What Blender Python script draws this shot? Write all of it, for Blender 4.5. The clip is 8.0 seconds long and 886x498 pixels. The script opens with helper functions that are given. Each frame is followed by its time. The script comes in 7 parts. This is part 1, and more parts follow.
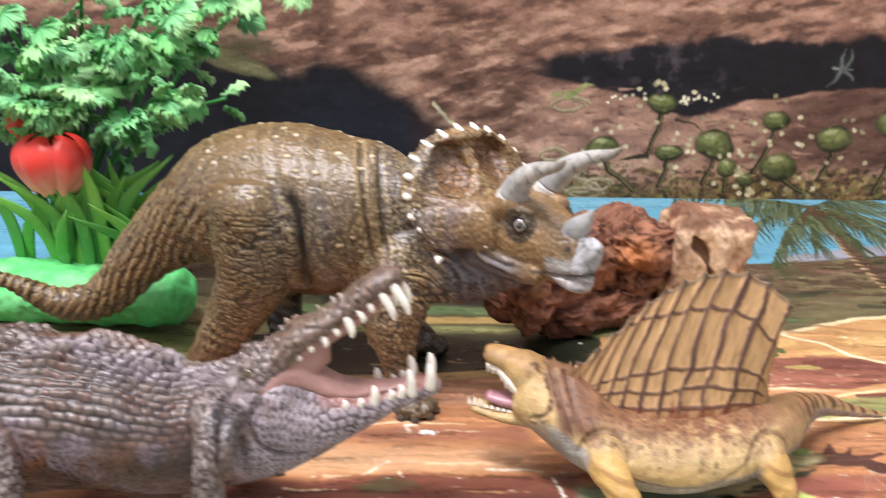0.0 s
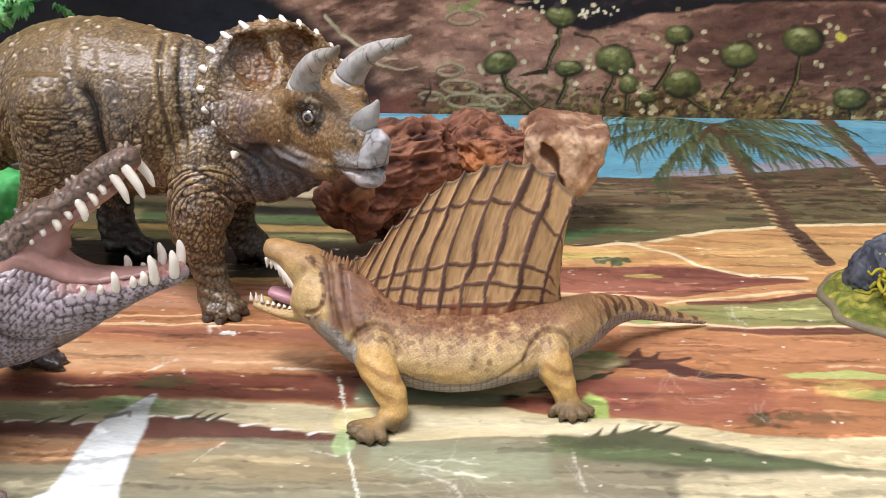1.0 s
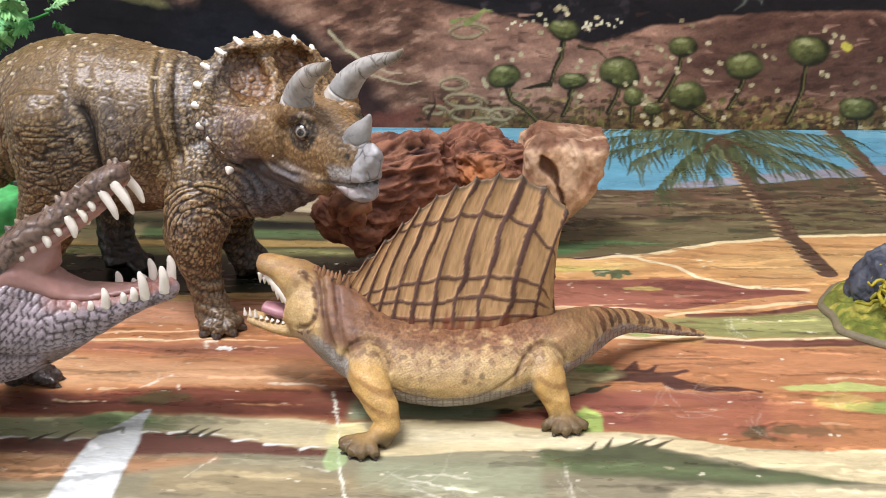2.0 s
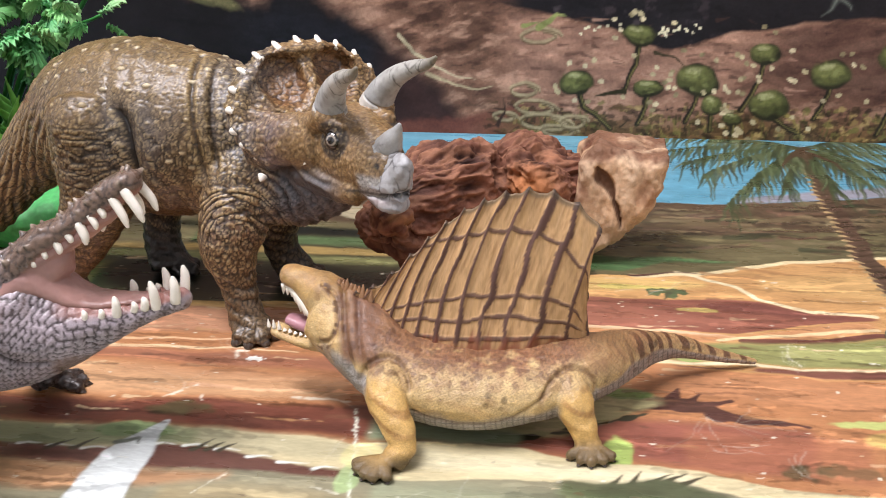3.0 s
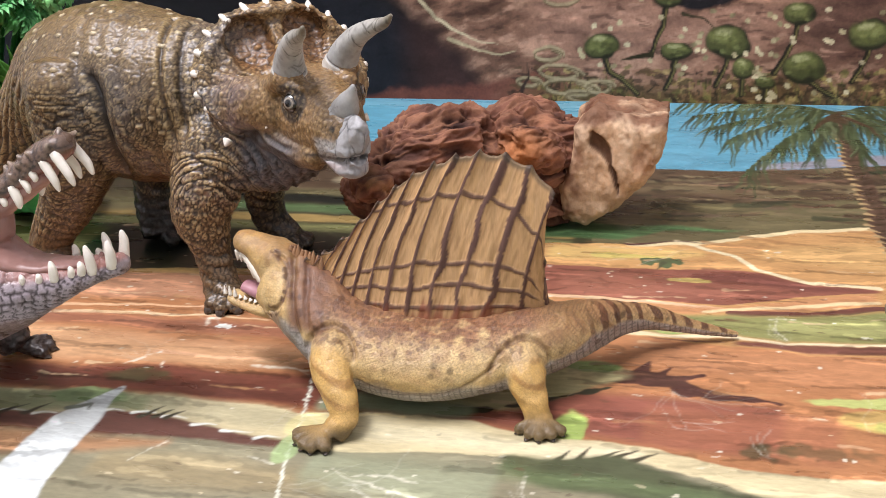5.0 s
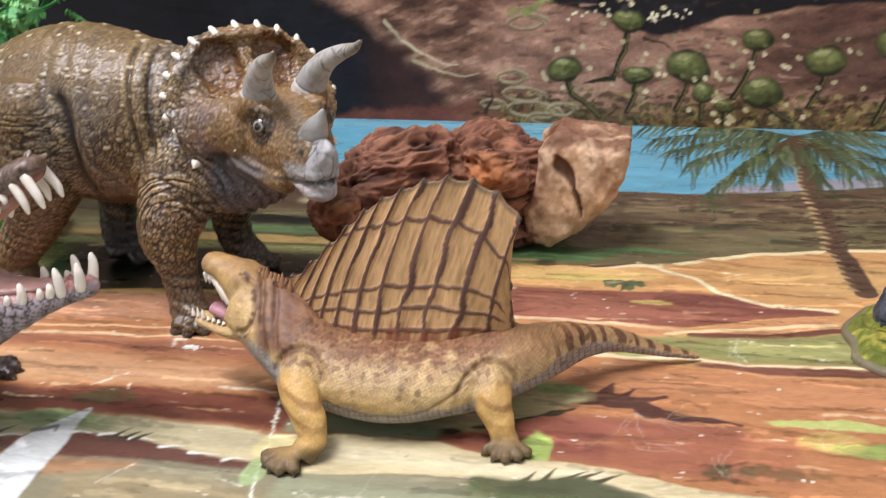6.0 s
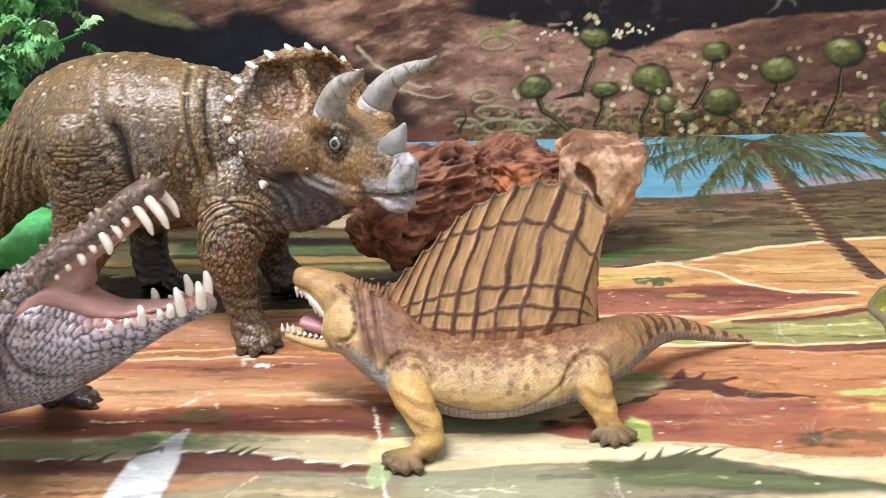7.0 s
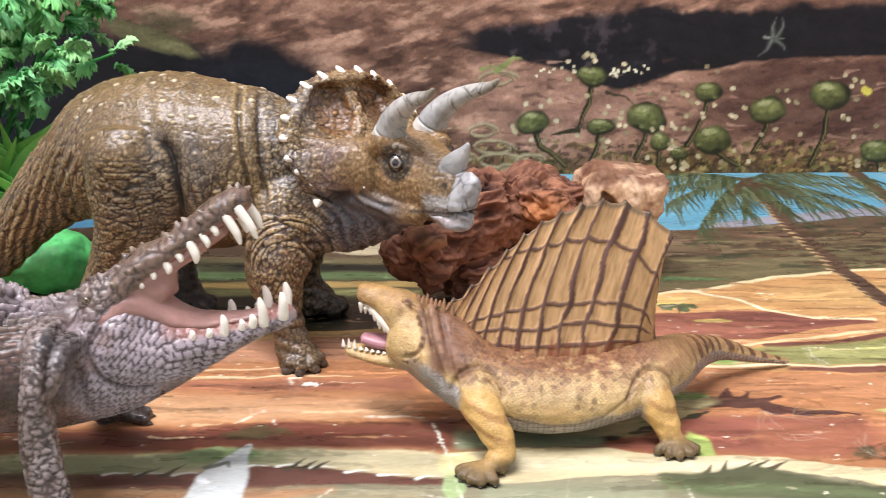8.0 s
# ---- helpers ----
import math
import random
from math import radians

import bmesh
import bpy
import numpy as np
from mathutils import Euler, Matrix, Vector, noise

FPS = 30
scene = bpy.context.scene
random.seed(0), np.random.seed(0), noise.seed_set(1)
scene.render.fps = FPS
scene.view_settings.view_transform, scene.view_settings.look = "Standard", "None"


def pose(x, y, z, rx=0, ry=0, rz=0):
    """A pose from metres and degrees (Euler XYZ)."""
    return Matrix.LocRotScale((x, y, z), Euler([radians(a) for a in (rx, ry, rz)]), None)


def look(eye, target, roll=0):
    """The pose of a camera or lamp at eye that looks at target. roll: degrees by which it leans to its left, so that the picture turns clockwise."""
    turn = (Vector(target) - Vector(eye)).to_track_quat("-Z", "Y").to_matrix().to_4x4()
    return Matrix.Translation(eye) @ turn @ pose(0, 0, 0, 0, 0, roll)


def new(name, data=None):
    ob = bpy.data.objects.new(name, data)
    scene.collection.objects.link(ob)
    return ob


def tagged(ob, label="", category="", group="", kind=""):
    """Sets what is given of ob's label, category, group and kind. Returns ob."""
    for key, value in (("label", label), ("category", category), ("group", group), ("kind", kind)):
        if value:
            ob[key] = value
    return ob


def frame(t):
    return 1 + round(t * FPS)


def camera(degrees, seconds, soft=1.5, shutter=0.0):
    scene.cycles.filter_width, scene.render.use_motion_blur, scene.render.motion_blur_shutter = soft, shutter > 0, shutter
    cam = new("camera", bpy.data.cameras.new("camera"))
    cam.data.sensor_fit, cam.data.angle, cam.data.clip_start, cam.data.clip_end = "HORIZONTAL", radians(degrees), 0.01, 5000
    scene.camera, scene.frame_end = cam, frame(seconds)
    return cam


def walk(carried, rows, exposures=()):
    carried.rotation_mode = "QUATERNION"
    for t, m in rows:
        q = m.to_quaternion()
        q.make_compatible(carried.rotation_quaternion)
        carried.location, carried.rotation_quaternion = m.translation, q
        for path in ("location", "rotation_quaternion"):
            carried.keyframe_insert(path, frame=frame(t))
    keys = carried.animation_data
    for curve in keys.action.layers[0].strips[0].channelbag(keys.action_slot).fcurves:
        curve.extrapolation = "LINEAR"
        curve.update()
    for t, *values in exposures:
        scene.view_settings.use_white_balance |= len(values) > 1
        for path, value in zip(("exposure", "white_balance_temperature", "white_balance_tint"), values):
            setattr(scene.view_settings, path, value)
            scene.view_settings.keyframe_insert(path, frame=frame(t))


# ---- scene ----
cam = camera(43.3, 8.0, soft=0.6, shutter=0.3)
PATH = [
    (0, (0.005, -0.498, 0.264), (0.015, 1.398, -0.373), 0.7),
    (0.5, (0.088, -0.493, 0.249), (0.073, 1.377, -0.46), 0.0),
    (1, (0.115, -0.489, 0.236), (0.077, 1.375, -0.488), 0.6),
    (1.5, (0.122, -0.49, 0.235), (0.092, 1.385, -0.46), 0.6),
    (2.8, (0.148, -0.471, 0.237), (-0.083, 1.384, -0.475), -1.1),
    (3, (0.159, -0.464, 0.234), (-0.107, 1.391, -0.463), -0.7),
    (3.5, (0.194, -0.45, 0.228), (-0.157, 1.383, -0.492), -2.6),
    (4, (0.205, -0.446, 0.228), (-0.207, 1.376, -0.486), -3.2),
    (4.5, (0.211, -0.444, 0.225), (-0.234, 1.362, -0.51), -3.0),
    (4.7, (0.212, -0.44, 0.224), (-0.227, 1.367, -0.512), -2.7),
    (5.8, (0.219, -0.441, 0.226), (-0.207, 1.367, -0.515), -2.1),
    (6, (0.212, -0.445, 0.229), (-0.152, 1.388, -0.484), -1.4),
    (6.5, (0.174, -0.458, 0.233), (-0.01, 1.42, -0.429), -1.6),
    (7, (0.122, -0.48, 0.228), (-0.004, 1.401, -0.438), -2.2),
    (7.5, (0.093, -0.484, 0.227), (0.072, 1.407, -0.425), -0.5),
    (8, (0.061, -0.493, 0.219), (0.075, 1.419, -0.368), -0.2),
]
walk(cam, [(t, look(eye, target, roll)) for t, eye, target, roll in PATH],
     [(0.0, 0.18), (0.5, 0.22), (0.8, 0.0), (1.0, -0.18), (1.5, -0.18), (3.0, -0.04), (4.5, -0.07), (6.0, -0.19), (6.5, 0.05), (7.5, 0.07), (8.0, 0.13)])

# ---- light: two ceiling panels in a pale room ----
world = bpy.data.worlds.new("room_air")
scene.world = world
world.use_nodes = True
world.node_tree.nodes["Background"].inputs[0].default_value = (0.9, 0.95, 1.0, 1)
world.node_tree.nodes["Background"].inputs[1].default_value = 0.05
scene.view_settings.exposure = 0.0


def area_lamp(name, eye, target, wide, deep, watts, colour):
    lamp = bpy.data.lights.new(name, "AREA")
    lamp.shape, lamp.size, lamp.size_y, lamp.energy, lamp.color = "RECTANGLE", wide, deep, watts, colour
    ob = new(name, lamp)
    ob.matrix_world = look(eye, target)
    return ob


area_lamp("ceiling_lamp", (-0.35, -0.65, 2.2), (0.05, 0.05, 0), 0.9, 0.45, 56, (1.0, 0.955, 1.02))
area_lamp("ceiling_lamp", (-0.9, -0.2, 2.2), (0.0, 0.05, 0), 0.4, 0.9, 28, (1.0, 0.955, 1.02))


# ---- numbers: colour, noise, meshes ----
def lin(text):
    """Linear colour of a hex string."""
    c = np.array([int(text[i:i + 2], 16) / 255 for i in (0, 2, 4)])
    return np.where(c <= 0.04045, c / 12.92, ((c + 0.055) / 1.055) ** 2.4)


def vnoise(p, size, seed=0):
    """Smooth noise in -1..1 at points p, with cells of that size in metres."""
    q = np.asarray(p, float) / size + 1000.5
    i = np.floor(q).astype(np.int64)
    f = q - i
    f = f * f * (3 - 2 * f)
    out = np.zeros(len(q))
    for dx in (0, 1):
        for dy in (0, 1):
            for dz in (0, 1):
                h = ((i[:, 0] + dx) * 73856093) ^ ((i[:, 1] + dy) * 19349663) ^ ((i[:, 2] + dz) * 83492791) ^ (seed * 2654435761)
                h = (h ^ (h >> 13)) * 1274126177 & 0xFFFFFFFF
                h = (h ^ (h >> 16)) & 0xFFFF
                w = (f[:, 0] if dx else 1 - f[:, 0]) * (f[:, 1] if dy else 1 - f[:, 1]) * (f[:, 2] if dz else 1 - f[:, 2])
                out += w * (h / 32767.5 - 1)
    return out


def fbm(p, size, octaves=4, seed=0):
    total, weight, amount = 0.0, 0.0, 1.0
    for k in range(octaves):
        total = total + amount * vnoise(p, size / 2 ** k, seed + 17 * k)
        weight += amount
        amount *= 0.55
    return total / weight


def step(a, b, x):
    t = np.clip((x - a) / (b - a), 0, 1)
    return t * t * (3 - 2 * t)


def worley(p, size, seed=3):
    """Distance to the nearest cell point and its gap to the second, in cells: scales and pebbles."""
    q = np.asarray(p, float) / size + 500.0
    i = np.floor(q).astype(np.int64)
    d1, d2 = np.full(len(q), 9.0), np.full(len(q), 9.0)
    for dx in (-1, 0, 1):
        for dy in (-1, 0, 1):
            for dz in (-1, 0, 1):
                c = i + np.array((dx, dy, dz))
                h = (c[:, 0] * 73856093) ^ (c[:, 1] * 19349663) ^ (c[:, 2] * 83492791) ^ (seed * 7919)
                h = (h ^ (h >> 13)) * 1274126177 & 0xFFFFFFFF
                o = np.stack([(h >> s & 1023) / 1023.0 for s in (2, 11, 20)], 1)
                d = np.sqrt((((c + o) - q) ** 2).sum(1))
                d2 = np.minimum(d2, np.maximum(d, d1))
                d1 = np.minimum(d1, d)
    return d1, d2 - d1


def mesh_of(name, verts, faces, material, colours=None, smooth=True):
    """A mesh from arrays; faces is an (n, 3) or (n, 4) array or a list of tuples; colours go to the attribute paint."""
    me = bpy.data.meshes.new(name)
    verts = np.asarray(verts, np.float32)
    if isinstance(faces, np.ndarray):
        n, k = faces.shape
        me.vertices.add(len(verts))
        me.vertices.foreach_set("co", verts.ravel())
        me.loops.add(n * k)
        me.loops.foreach_set("vertex_index", faces.ravel().astype(np.int32))
        me.polygons.add(n)
        me.polygons.foreach_set("loop_start", np.arange(0, n * k, k, dtype=np.int32))
        me.update(calc_edges=True)
    else:
        me.from_pydata([tuple(map(float, v)) for v in verts], [], faces)
    me.polygons.foreach_set("use_smooth", np.full(len(me.polygons), smooth, bool))
    if colours is not None:
        layer = me.color_attributes.new("paint", "FLOAT_COLOR", "POINT")
        rgba = np.ones((len(verts), 4), np.float32)
        rgba[:, :3] = np.clip(colours, 0.002, 1)
        layer.data.foreach_set("color", rgba.ravel())
    me.materials.append(material)
    me.update()
    return me


def thing(name, place, label, category, group="", kind=""):
    ob = new(name)
    ob.location = place
    ob.empty_display_size = 0.01
    return tagged(ob, label, category, group, kind)


def part(name, verts, faces, material, parent, label="", colours=None, smooth=True):
    """One mesh under a thing or a part; verts in world metres."""
    base = Vector(parent.location)
    if parent.parent:
        base += Vector(parent.parent.location)
    verts = np.asarray(verts, float) - np.array(base)
    ob = new(name, mesh_of(name, verts, faces, material, colours, smooth))
    ob.parent = parent
    return tagged(ob, label)


def spline(rows, steps):
    """Catmull-Rom through the rows."""
    r = np.asarray(rows, float)
    r = np.vstack([2 * r[0] - r[1], r, 2 * r[-1] - r[-2]])
    out = []
    for k in range(1, len(r) - 2):
        for t in np.arange(steps) / steps:
            a, b, c, d = r[k - 1:k + 3]
            out.append(0.5 * (2 * b + (c - a) * t + (2 * a - 5 * b + 4 * c - d) * t * t + (3 * b - a - 3 * c + d) * t ** 3))
    return np.vstack([out, r[-2]])


def tube(rows, steps=6, sides=16, ref=(0, 0, 1)):
    """A closed swept ellipse through rows of x, y, z, half width, half height (or one radius)."""
    rows = [(*r, r[3]) if len(r) == 4 else r for r in rows]
    s = spline(rows, steps)
    p, rad = s[:, :3], np.maximum(s[:, 3:5], 0.0002)
    t = np.gradient(p, axis=0)
    t /= np.linalg.norm(t, axis=1)[:, None] + 1e-12
    side = np.cross(t, np.array(ref, float))
    side /= np.linalg.norm(side, axis=1)[:, None] + 1e-9
    up = np.cross(side, t)
    a = np.linspace(0, 2 * np.pi, sides, endpoint=False)
    ring = p[:, None] + side[:, None] * (np.cos(a)[None, :, None] * rad[:, None, :1]) + up[:, None] * (np.sin(a)[None, :, None] * rad[:, None, 1:])
    v = ring.reshape(-1, 3)
    n = len(p)
    faces = []
    for k in range(n - 1):
        for j in range(sides):
            m = (j + 1) % sides
            faces.append((k * sides + j, k * sides + m, (k + 1) * sides + m, (k + 1) * sides + j))
    v = np.vstack([v, p[0] - t[0] * rad[0].mean() * 0.5, p[-1] + t[-1] * rad[-1].mean() * 0.5])
    for j in range(sides):
        m = (j + 1) % sides
        faces.append((n * sides, m, j))
        faces.append((n * sides + 1, (n - 1) * sides + j, (n - 1) * sides + m))
    return v, faces


def join(pieces):
    verts, faces, k = [], [], 0
    for v, f in pieces:
        verts.append(np.asarray(v, float))
        faces += [tuple(int(i) + k for i in q) for q in f]
        k += len(v)
    return np.vstack(verts), faces


def ball(centre, radii, rings=10, sides=14):
    v = [(0, 0, -1)]
    for i in range(1, rings):
        z = -np.cos(np.pi * i / rings)
        r = np.sin(np.pi * i / rings)
        v += [(r * np.cos(2 * np.pi * j / sides), r * np.sin(2 * np.pi * j / sides), z) for j in range(sides)]
    v.append((0, 0, 1))
    f = [(0, 1 + (j + 1) % sides, 1 + j) for j in range(sides)]
    for i in range(rings - 2):
        for j in range(sides):
            a, b = 1 + i * sides + j, 1 + i * sides + (j + 1) % sides
            f.append((a, b, b + sides, a + sides))
    last = len(v) - 1
    f += [(last, last - sides + j, last - sides + (j + 1) % sides) for j in range(sides)]
    return np.array(v) * np.array(radii) + np.array(centre), f


def normals_of(v, f):
    n = np.cross(v[f[:, 2]] - v[f[:, 0]], v[f[:, 3]] - v[f[:, 1]])
    out = np.zeros_like(v)
    for k in range(4):
        for a in range(3):
            out[:, a] += np.bincount(f[:, k], n[:, a], len(v))
    return out / (np.linalg.norm(out, axis=1)[:, None] + 1e-12)


def relax(v, f, times, amount=0.5):
    i = np.concatenate([f[:, 0], f[:, 1], f[:, 2], f[:, 3]])
    j = np.concatenate([f[:, 1], f[:, 2], f[:, 3], f[:, 0]])
    i, j = np.concatenate([i, j]), np.concatenate([j, i])
    count = np.bincount(i, minlength=len(v))[:, None]
    for _ in range(times):
        mean = np.stack([np.bincount(i, v[j, a], len(v)) for a in range(3)], 1) / count
        v = v + (mean - v) * amount
    return v


def fuse(pieces, voxel, smooth=6):
    """Melts overlapping closed pieces into one skin of quads."""
    v, f = join(pieces)
    me = bpy.data.meshes.new("raw")
    me.from_pydata([tuple(map(float, p)) for p in v], [], f)
    ob = new("raw", me)
    mod = ob.modifiers.new("melt", "REMESH")
    mod.mode, mod.voxel_size, mod.adaptivity = "VOXEL", voxel, 0.0
    done = ob.evaluated_get(bpy.context.evaluated_depsgraph_get()).to_mesh()
    verts = np.empty(len(done.vertices) * 3, np.float32)
    done.vertices.foreach_get("co", verts)
    idx = np.empty(len(done.loops), np.int32)
    done.loops.foreach_get("vertex_index", idx)
    verts, faces = verts.reshape(-1, 3).astype(float), idx.reshape(-1, 4).astype(np.int64)
    ob.to_mesh_clear()
    bpy.data.objects.remove(ob)
    bpy.data.meshes.remove(me)
    return relax(verts, faces, smooth), faces


def mix(img, mask, colour):
    return img + (np.asarray(colour) - img) * np.clip(mask, 0, 1)[:, None]


# ---- materials ----
def painted(name, rough=0.4, cell=0.0, cell_bump=0.0, grain=0.004, grain_bump=0.1, vary=0.12, spec=0.5, crack=0.5, coat=0.0, stretch=(1, 1, 1), colour=None, sub=0.0):
    """A surface whose colour is the paint attribute (or one colour), with grain, worn gloss and, if cell is set, moulded scales of that size."""
    m = bpy.data.materials.new(name)
    m.use_nodes = True
    t = m.node_tree
    b = t.nodes["Principled BSDF"]
    link = t.links.new

    def node(kind, **inputs):
        n = t.nodes.new(kind)
        for key, value in inputs.items():
            n.inputs[key.replace("_", " ")].default_value = value
        return n

    pos = node("ShaderNodeTexCoord")
    place = node("ShaderNodeMapping", Scale=stretch)
    link(pos.outputs["Object"], place.inputs["Vector"])
    if colour is None:
        src = node("ShaderNodeAttribute")
        src.attribute_name = "paint"
    else:
        src = node("ShaderNodeRGB")
        src.outputs[0].default_value = (*colour, 1)
    fine = node("ShaderNodeTexNoise", Scale=1 / grain, Detail=5.0, Roughness=0.6)
    link(place.outputs[0], fine.inputs["Vector"])
    broad = node("ShaderNodeTexNoise", Scale=0.12 / grain, Detail=3.0)
    link(place.outputs[0], broad.inputs["Vector"])
    both = node("ShaderNodeMath")
    both.operation = "ADD"
    link(fine.outputs[0], both.inputs[0])
    link(broad.outputs[0], both.inputs[1])
    span = node("ShaderNodeMapRange")
    span.inputs["From Min"].default_value, span.inputs["From Max"].default_value = 0.6, 1.4
    span.inputs["To Min"].default_value, span.inputs["To Max"].default_value = 1 - vary, 1 + vary
    link(both.outputs[0], span.inputs["Value"])
    tint = node("ShaderNodeMix")
    tint.data_type, tint.blend_type = "RGBA", "MULTIPLY"
    tint.inputs[0].default_value = 1.0
    link(src.outputs[0], tint.inputs[6])
    link(span.outputs[0], tint.inputs[7])
    last = tint.outputs[2]
    height = fine.outputs[0]
    bump = node("ShaderNodeBump", Strength=grain_bump, Distance=grain * 0.3)
    link(height, bump.inputs["Height"])
    if cell:
        vor = node("ShaderNodeTexVoronoi", Scale=1 / cell)
        vor.feature = "DISTANCE_TO_EDGE"
        link(place.outputs[0], vor.inputs["Vector"])
        edge = node("ShaderNodeMapRange")
        edge.inputs["From Max"].default_value = 0.14
        link(vor.outputs["Distance"], edge.inputs["Value"])
        gap = node("ShaderNodeMapRange")
        gap.inputs["To Min"].default_value = 1 - crack
        link(edge.outputs[0], gap.inputs["Value"])
        dark = node("ShaderNodeMix")
        dark.data_type, dark.blend_type = "RGBA", "MULTIPLY"
        dark.inputs[0].default_value = 1.0
        link(last, dark.inputs[6])
        link(gap.outputs[0], dark.inputs[7])
        last = dark.outputs[2]
        bump2 = node("ShaderNodeBump", Strength=cell_bump, Distance=cell * 0.35)
        link(edge.outputs[0], bump2.inputs["Height"])
        link(bump.outputs[0], bump2.inputs["Normal"])
        bump = bump2
    link(last, b.inputs["Base Color"])
    gloss = node("ShaderNodeMapRange")
    gloss.inputs["To Min"].default_value, gloss.inputs["To Max"].default_value = rough * 0.75, min(1.0, rough * 1.3)
    link(broad.outputs[0], gloss.inputs["Value"])
    link(gloss.outputs[0], b.inputs["Roughness"])
    link(bump.outputs[0], b.inputs["Normal"])
    b.inputs["Specular IOR Level"].default_value = spec
    b.inputs["Coat Weight"].default_value = coat
    b.inputs["Coat Roughness"].default_value = 0.2
    if sub:
        b.inputs["Subsurface Weight"].default_value = sub
        b.inputs["Subsurface Radius"].default_value = (0.004, 0.003, 0.002)
    return m


PRINT = painted("glossy_print", 0.28, grain=0.0022, grain_bump=0.04, vary=0.22, spec=0.45, stretch=(0.45, 1.4, 1))
PRINT_WALL = painted("satin_print", 0.5, grain=0.0022, grain_bump=0.05, vary=0.28, spec=0.22)
PLASTER = painted("wall_plaster", 0.9, grain=0.02, vary=0.04, colour=(0.80, 0.81, 0.83))
BOARD = painted("grey_board", 0.8, grain=0.01, vary=0.08, colour=(0.35, 0.33, 0.30))
TRI_SKIN = painted("bronze_brown_skin", 0.34, cell=0.0014, cell_bump=0.14, grain=0.0013, grain_bump=0.35, vary=0.26, crack=0.10, spec=0.6)
CROC_SKIN = painted("grey_scaly_skin", 0.28, cell=0.0012, cell_bump=0.16, crack=0.15, grain=0.0012, grain_bump=0.5, vary=0.28, spec=0.55)
DIM_SKIN = painted("ochre_pebbled_skin", 0.42, cell=0.0011, cell_bump=0.35, grain=0.0011, grain_bump=0.4, vary=0.2, crack=0.15, spec=0.5)
SAIL = painted("painted_sail", 0.5, grain=0.0014, grain_bump=0.35, vary=0.22, spec=0.4, stretch=(2.4, 1, 0.3))
HORN = painted("grey_horn", 0.38, grain=0.0016, grain_bump=0.45, vary=0.16, spec=0.5)
TOOTH = painted("ivory_tooth", 0.3, grain=0.002, grain_bump=0.08, vary=0.06, colour=tuple(lin("eee8da")), sub=0.0)
FLESH = painted("pink_flesh", 0.35, grain=0.002, grain_bump=0.2, vary=0.10)
CLAW = painted("dark_claw", 0.35, grain=0.001, vary=0.1, colour=tuple(lin("4a4038")))
EYE = painted("glossy_eye", 0.12, grain=0.002, vary=0.03, grain_bump=0.0, spec=0.7, coat=0.6)
WOOD = painted("weathered_wood", 0.75, grain=0.002, grain_bump=0.6, vary=0.28, spec=0.25)
LEAF = painted("plastic_leaf", 0.5, grain=0.003, grain_bump=0.2, vary=0.18, spec=0.4)
PETAL = painted("red_petal", 0.4, grain=0.003, vary=0.08, spec=0.5)
MOSS = painted("moss_flock", 0.9, grain=0.0012, grain_bump=0.8, vary=0.3, spec=0.2)
STONE = painted("dark_stone", 0.55, grain=0.002, grain_bump=0.6, vary=0.3, spec=0.4)


# ---- the room that closes the place ----
def slab(name, lo, hi, material, label, kind="structure", category="wall"):
    (x0, y0, z0), (x1, y1, z1) = lo, hi
    v = [(x, y, z) for z in (z0, z1) for y in (y0, y1) for x in (x0, x1)]
    f = [(0, 2, 3, 1), (4, 5, 7, 6), (0, 1, 5, 4), (2, 6, 7, 3), (0, 4, 6, 2), (1, 3, 7, 5)]
    return tagged(new(name, mesh_of(name, np.array(v), f, material, smooth=False)), label, category, kind=kind)


slab("floor", (-1.7, -2.1, -0.06), (1.9, 1.5, -0.006), BOARD, "grey board floor under the printed mat", category="floor")
slab("wall_north", (-1.7, 1.5, -0.06), (1.9, 1.6, 2.4), PLASTER, "plain pale plastered room wall")
slab("wall_south", (-1.7, -2.2, -0.06), (1.9, -2.1, 2.4), PLASTER, "plain pale plastered room wall")
slab("wall_west", (-1.8, -2.2, -0.06), (-1.7, 1.6, 2.4), PLASTER, "plain pale plastered room wall")
slab("wall_east", (1.9, -2.2, -0.06), (2.0, 1.6, 2.4), PLASTER, "plain pale plastered room wall")
slab("ceiling", (-1.8, -2.2, 2.4), (2.0, 1.6, 2.5), PLASTER, "plain white ceiling", category="ceiling")


# ---- the printed mat ----
WALL_Y = 0.408


def axis_steps(lo, fine_lo, fine_hi, hi, fine):
    a = np.arange(fine_lo, fine_hi, fine)
    left = np.linspace(lo, fine_lo, 12, endpoint=False)
    return np.concatenate([left, a, np.linspace(fine_hi, hi, 12)])


def sheet(us, vs):
    """Points and quads of a grid."""
    u, v = np.meshgrid(us, vs)
    k = np.arange(len(us) * len(vs)).reshape(len(vs), len(us))
    f = np.stack([k[:-1, :-1], k[:-1, 1:], k[1:, 1:], k[1:, :-1]], -1).reshape(-1, 4)
    return u.ravel(), v.ravel(), f


def along(x, *pts):
    """Height of a line of (x, y) points at x."""
    return np.interp(x, [p[0] for p in pts], [p[1] for p in pts])


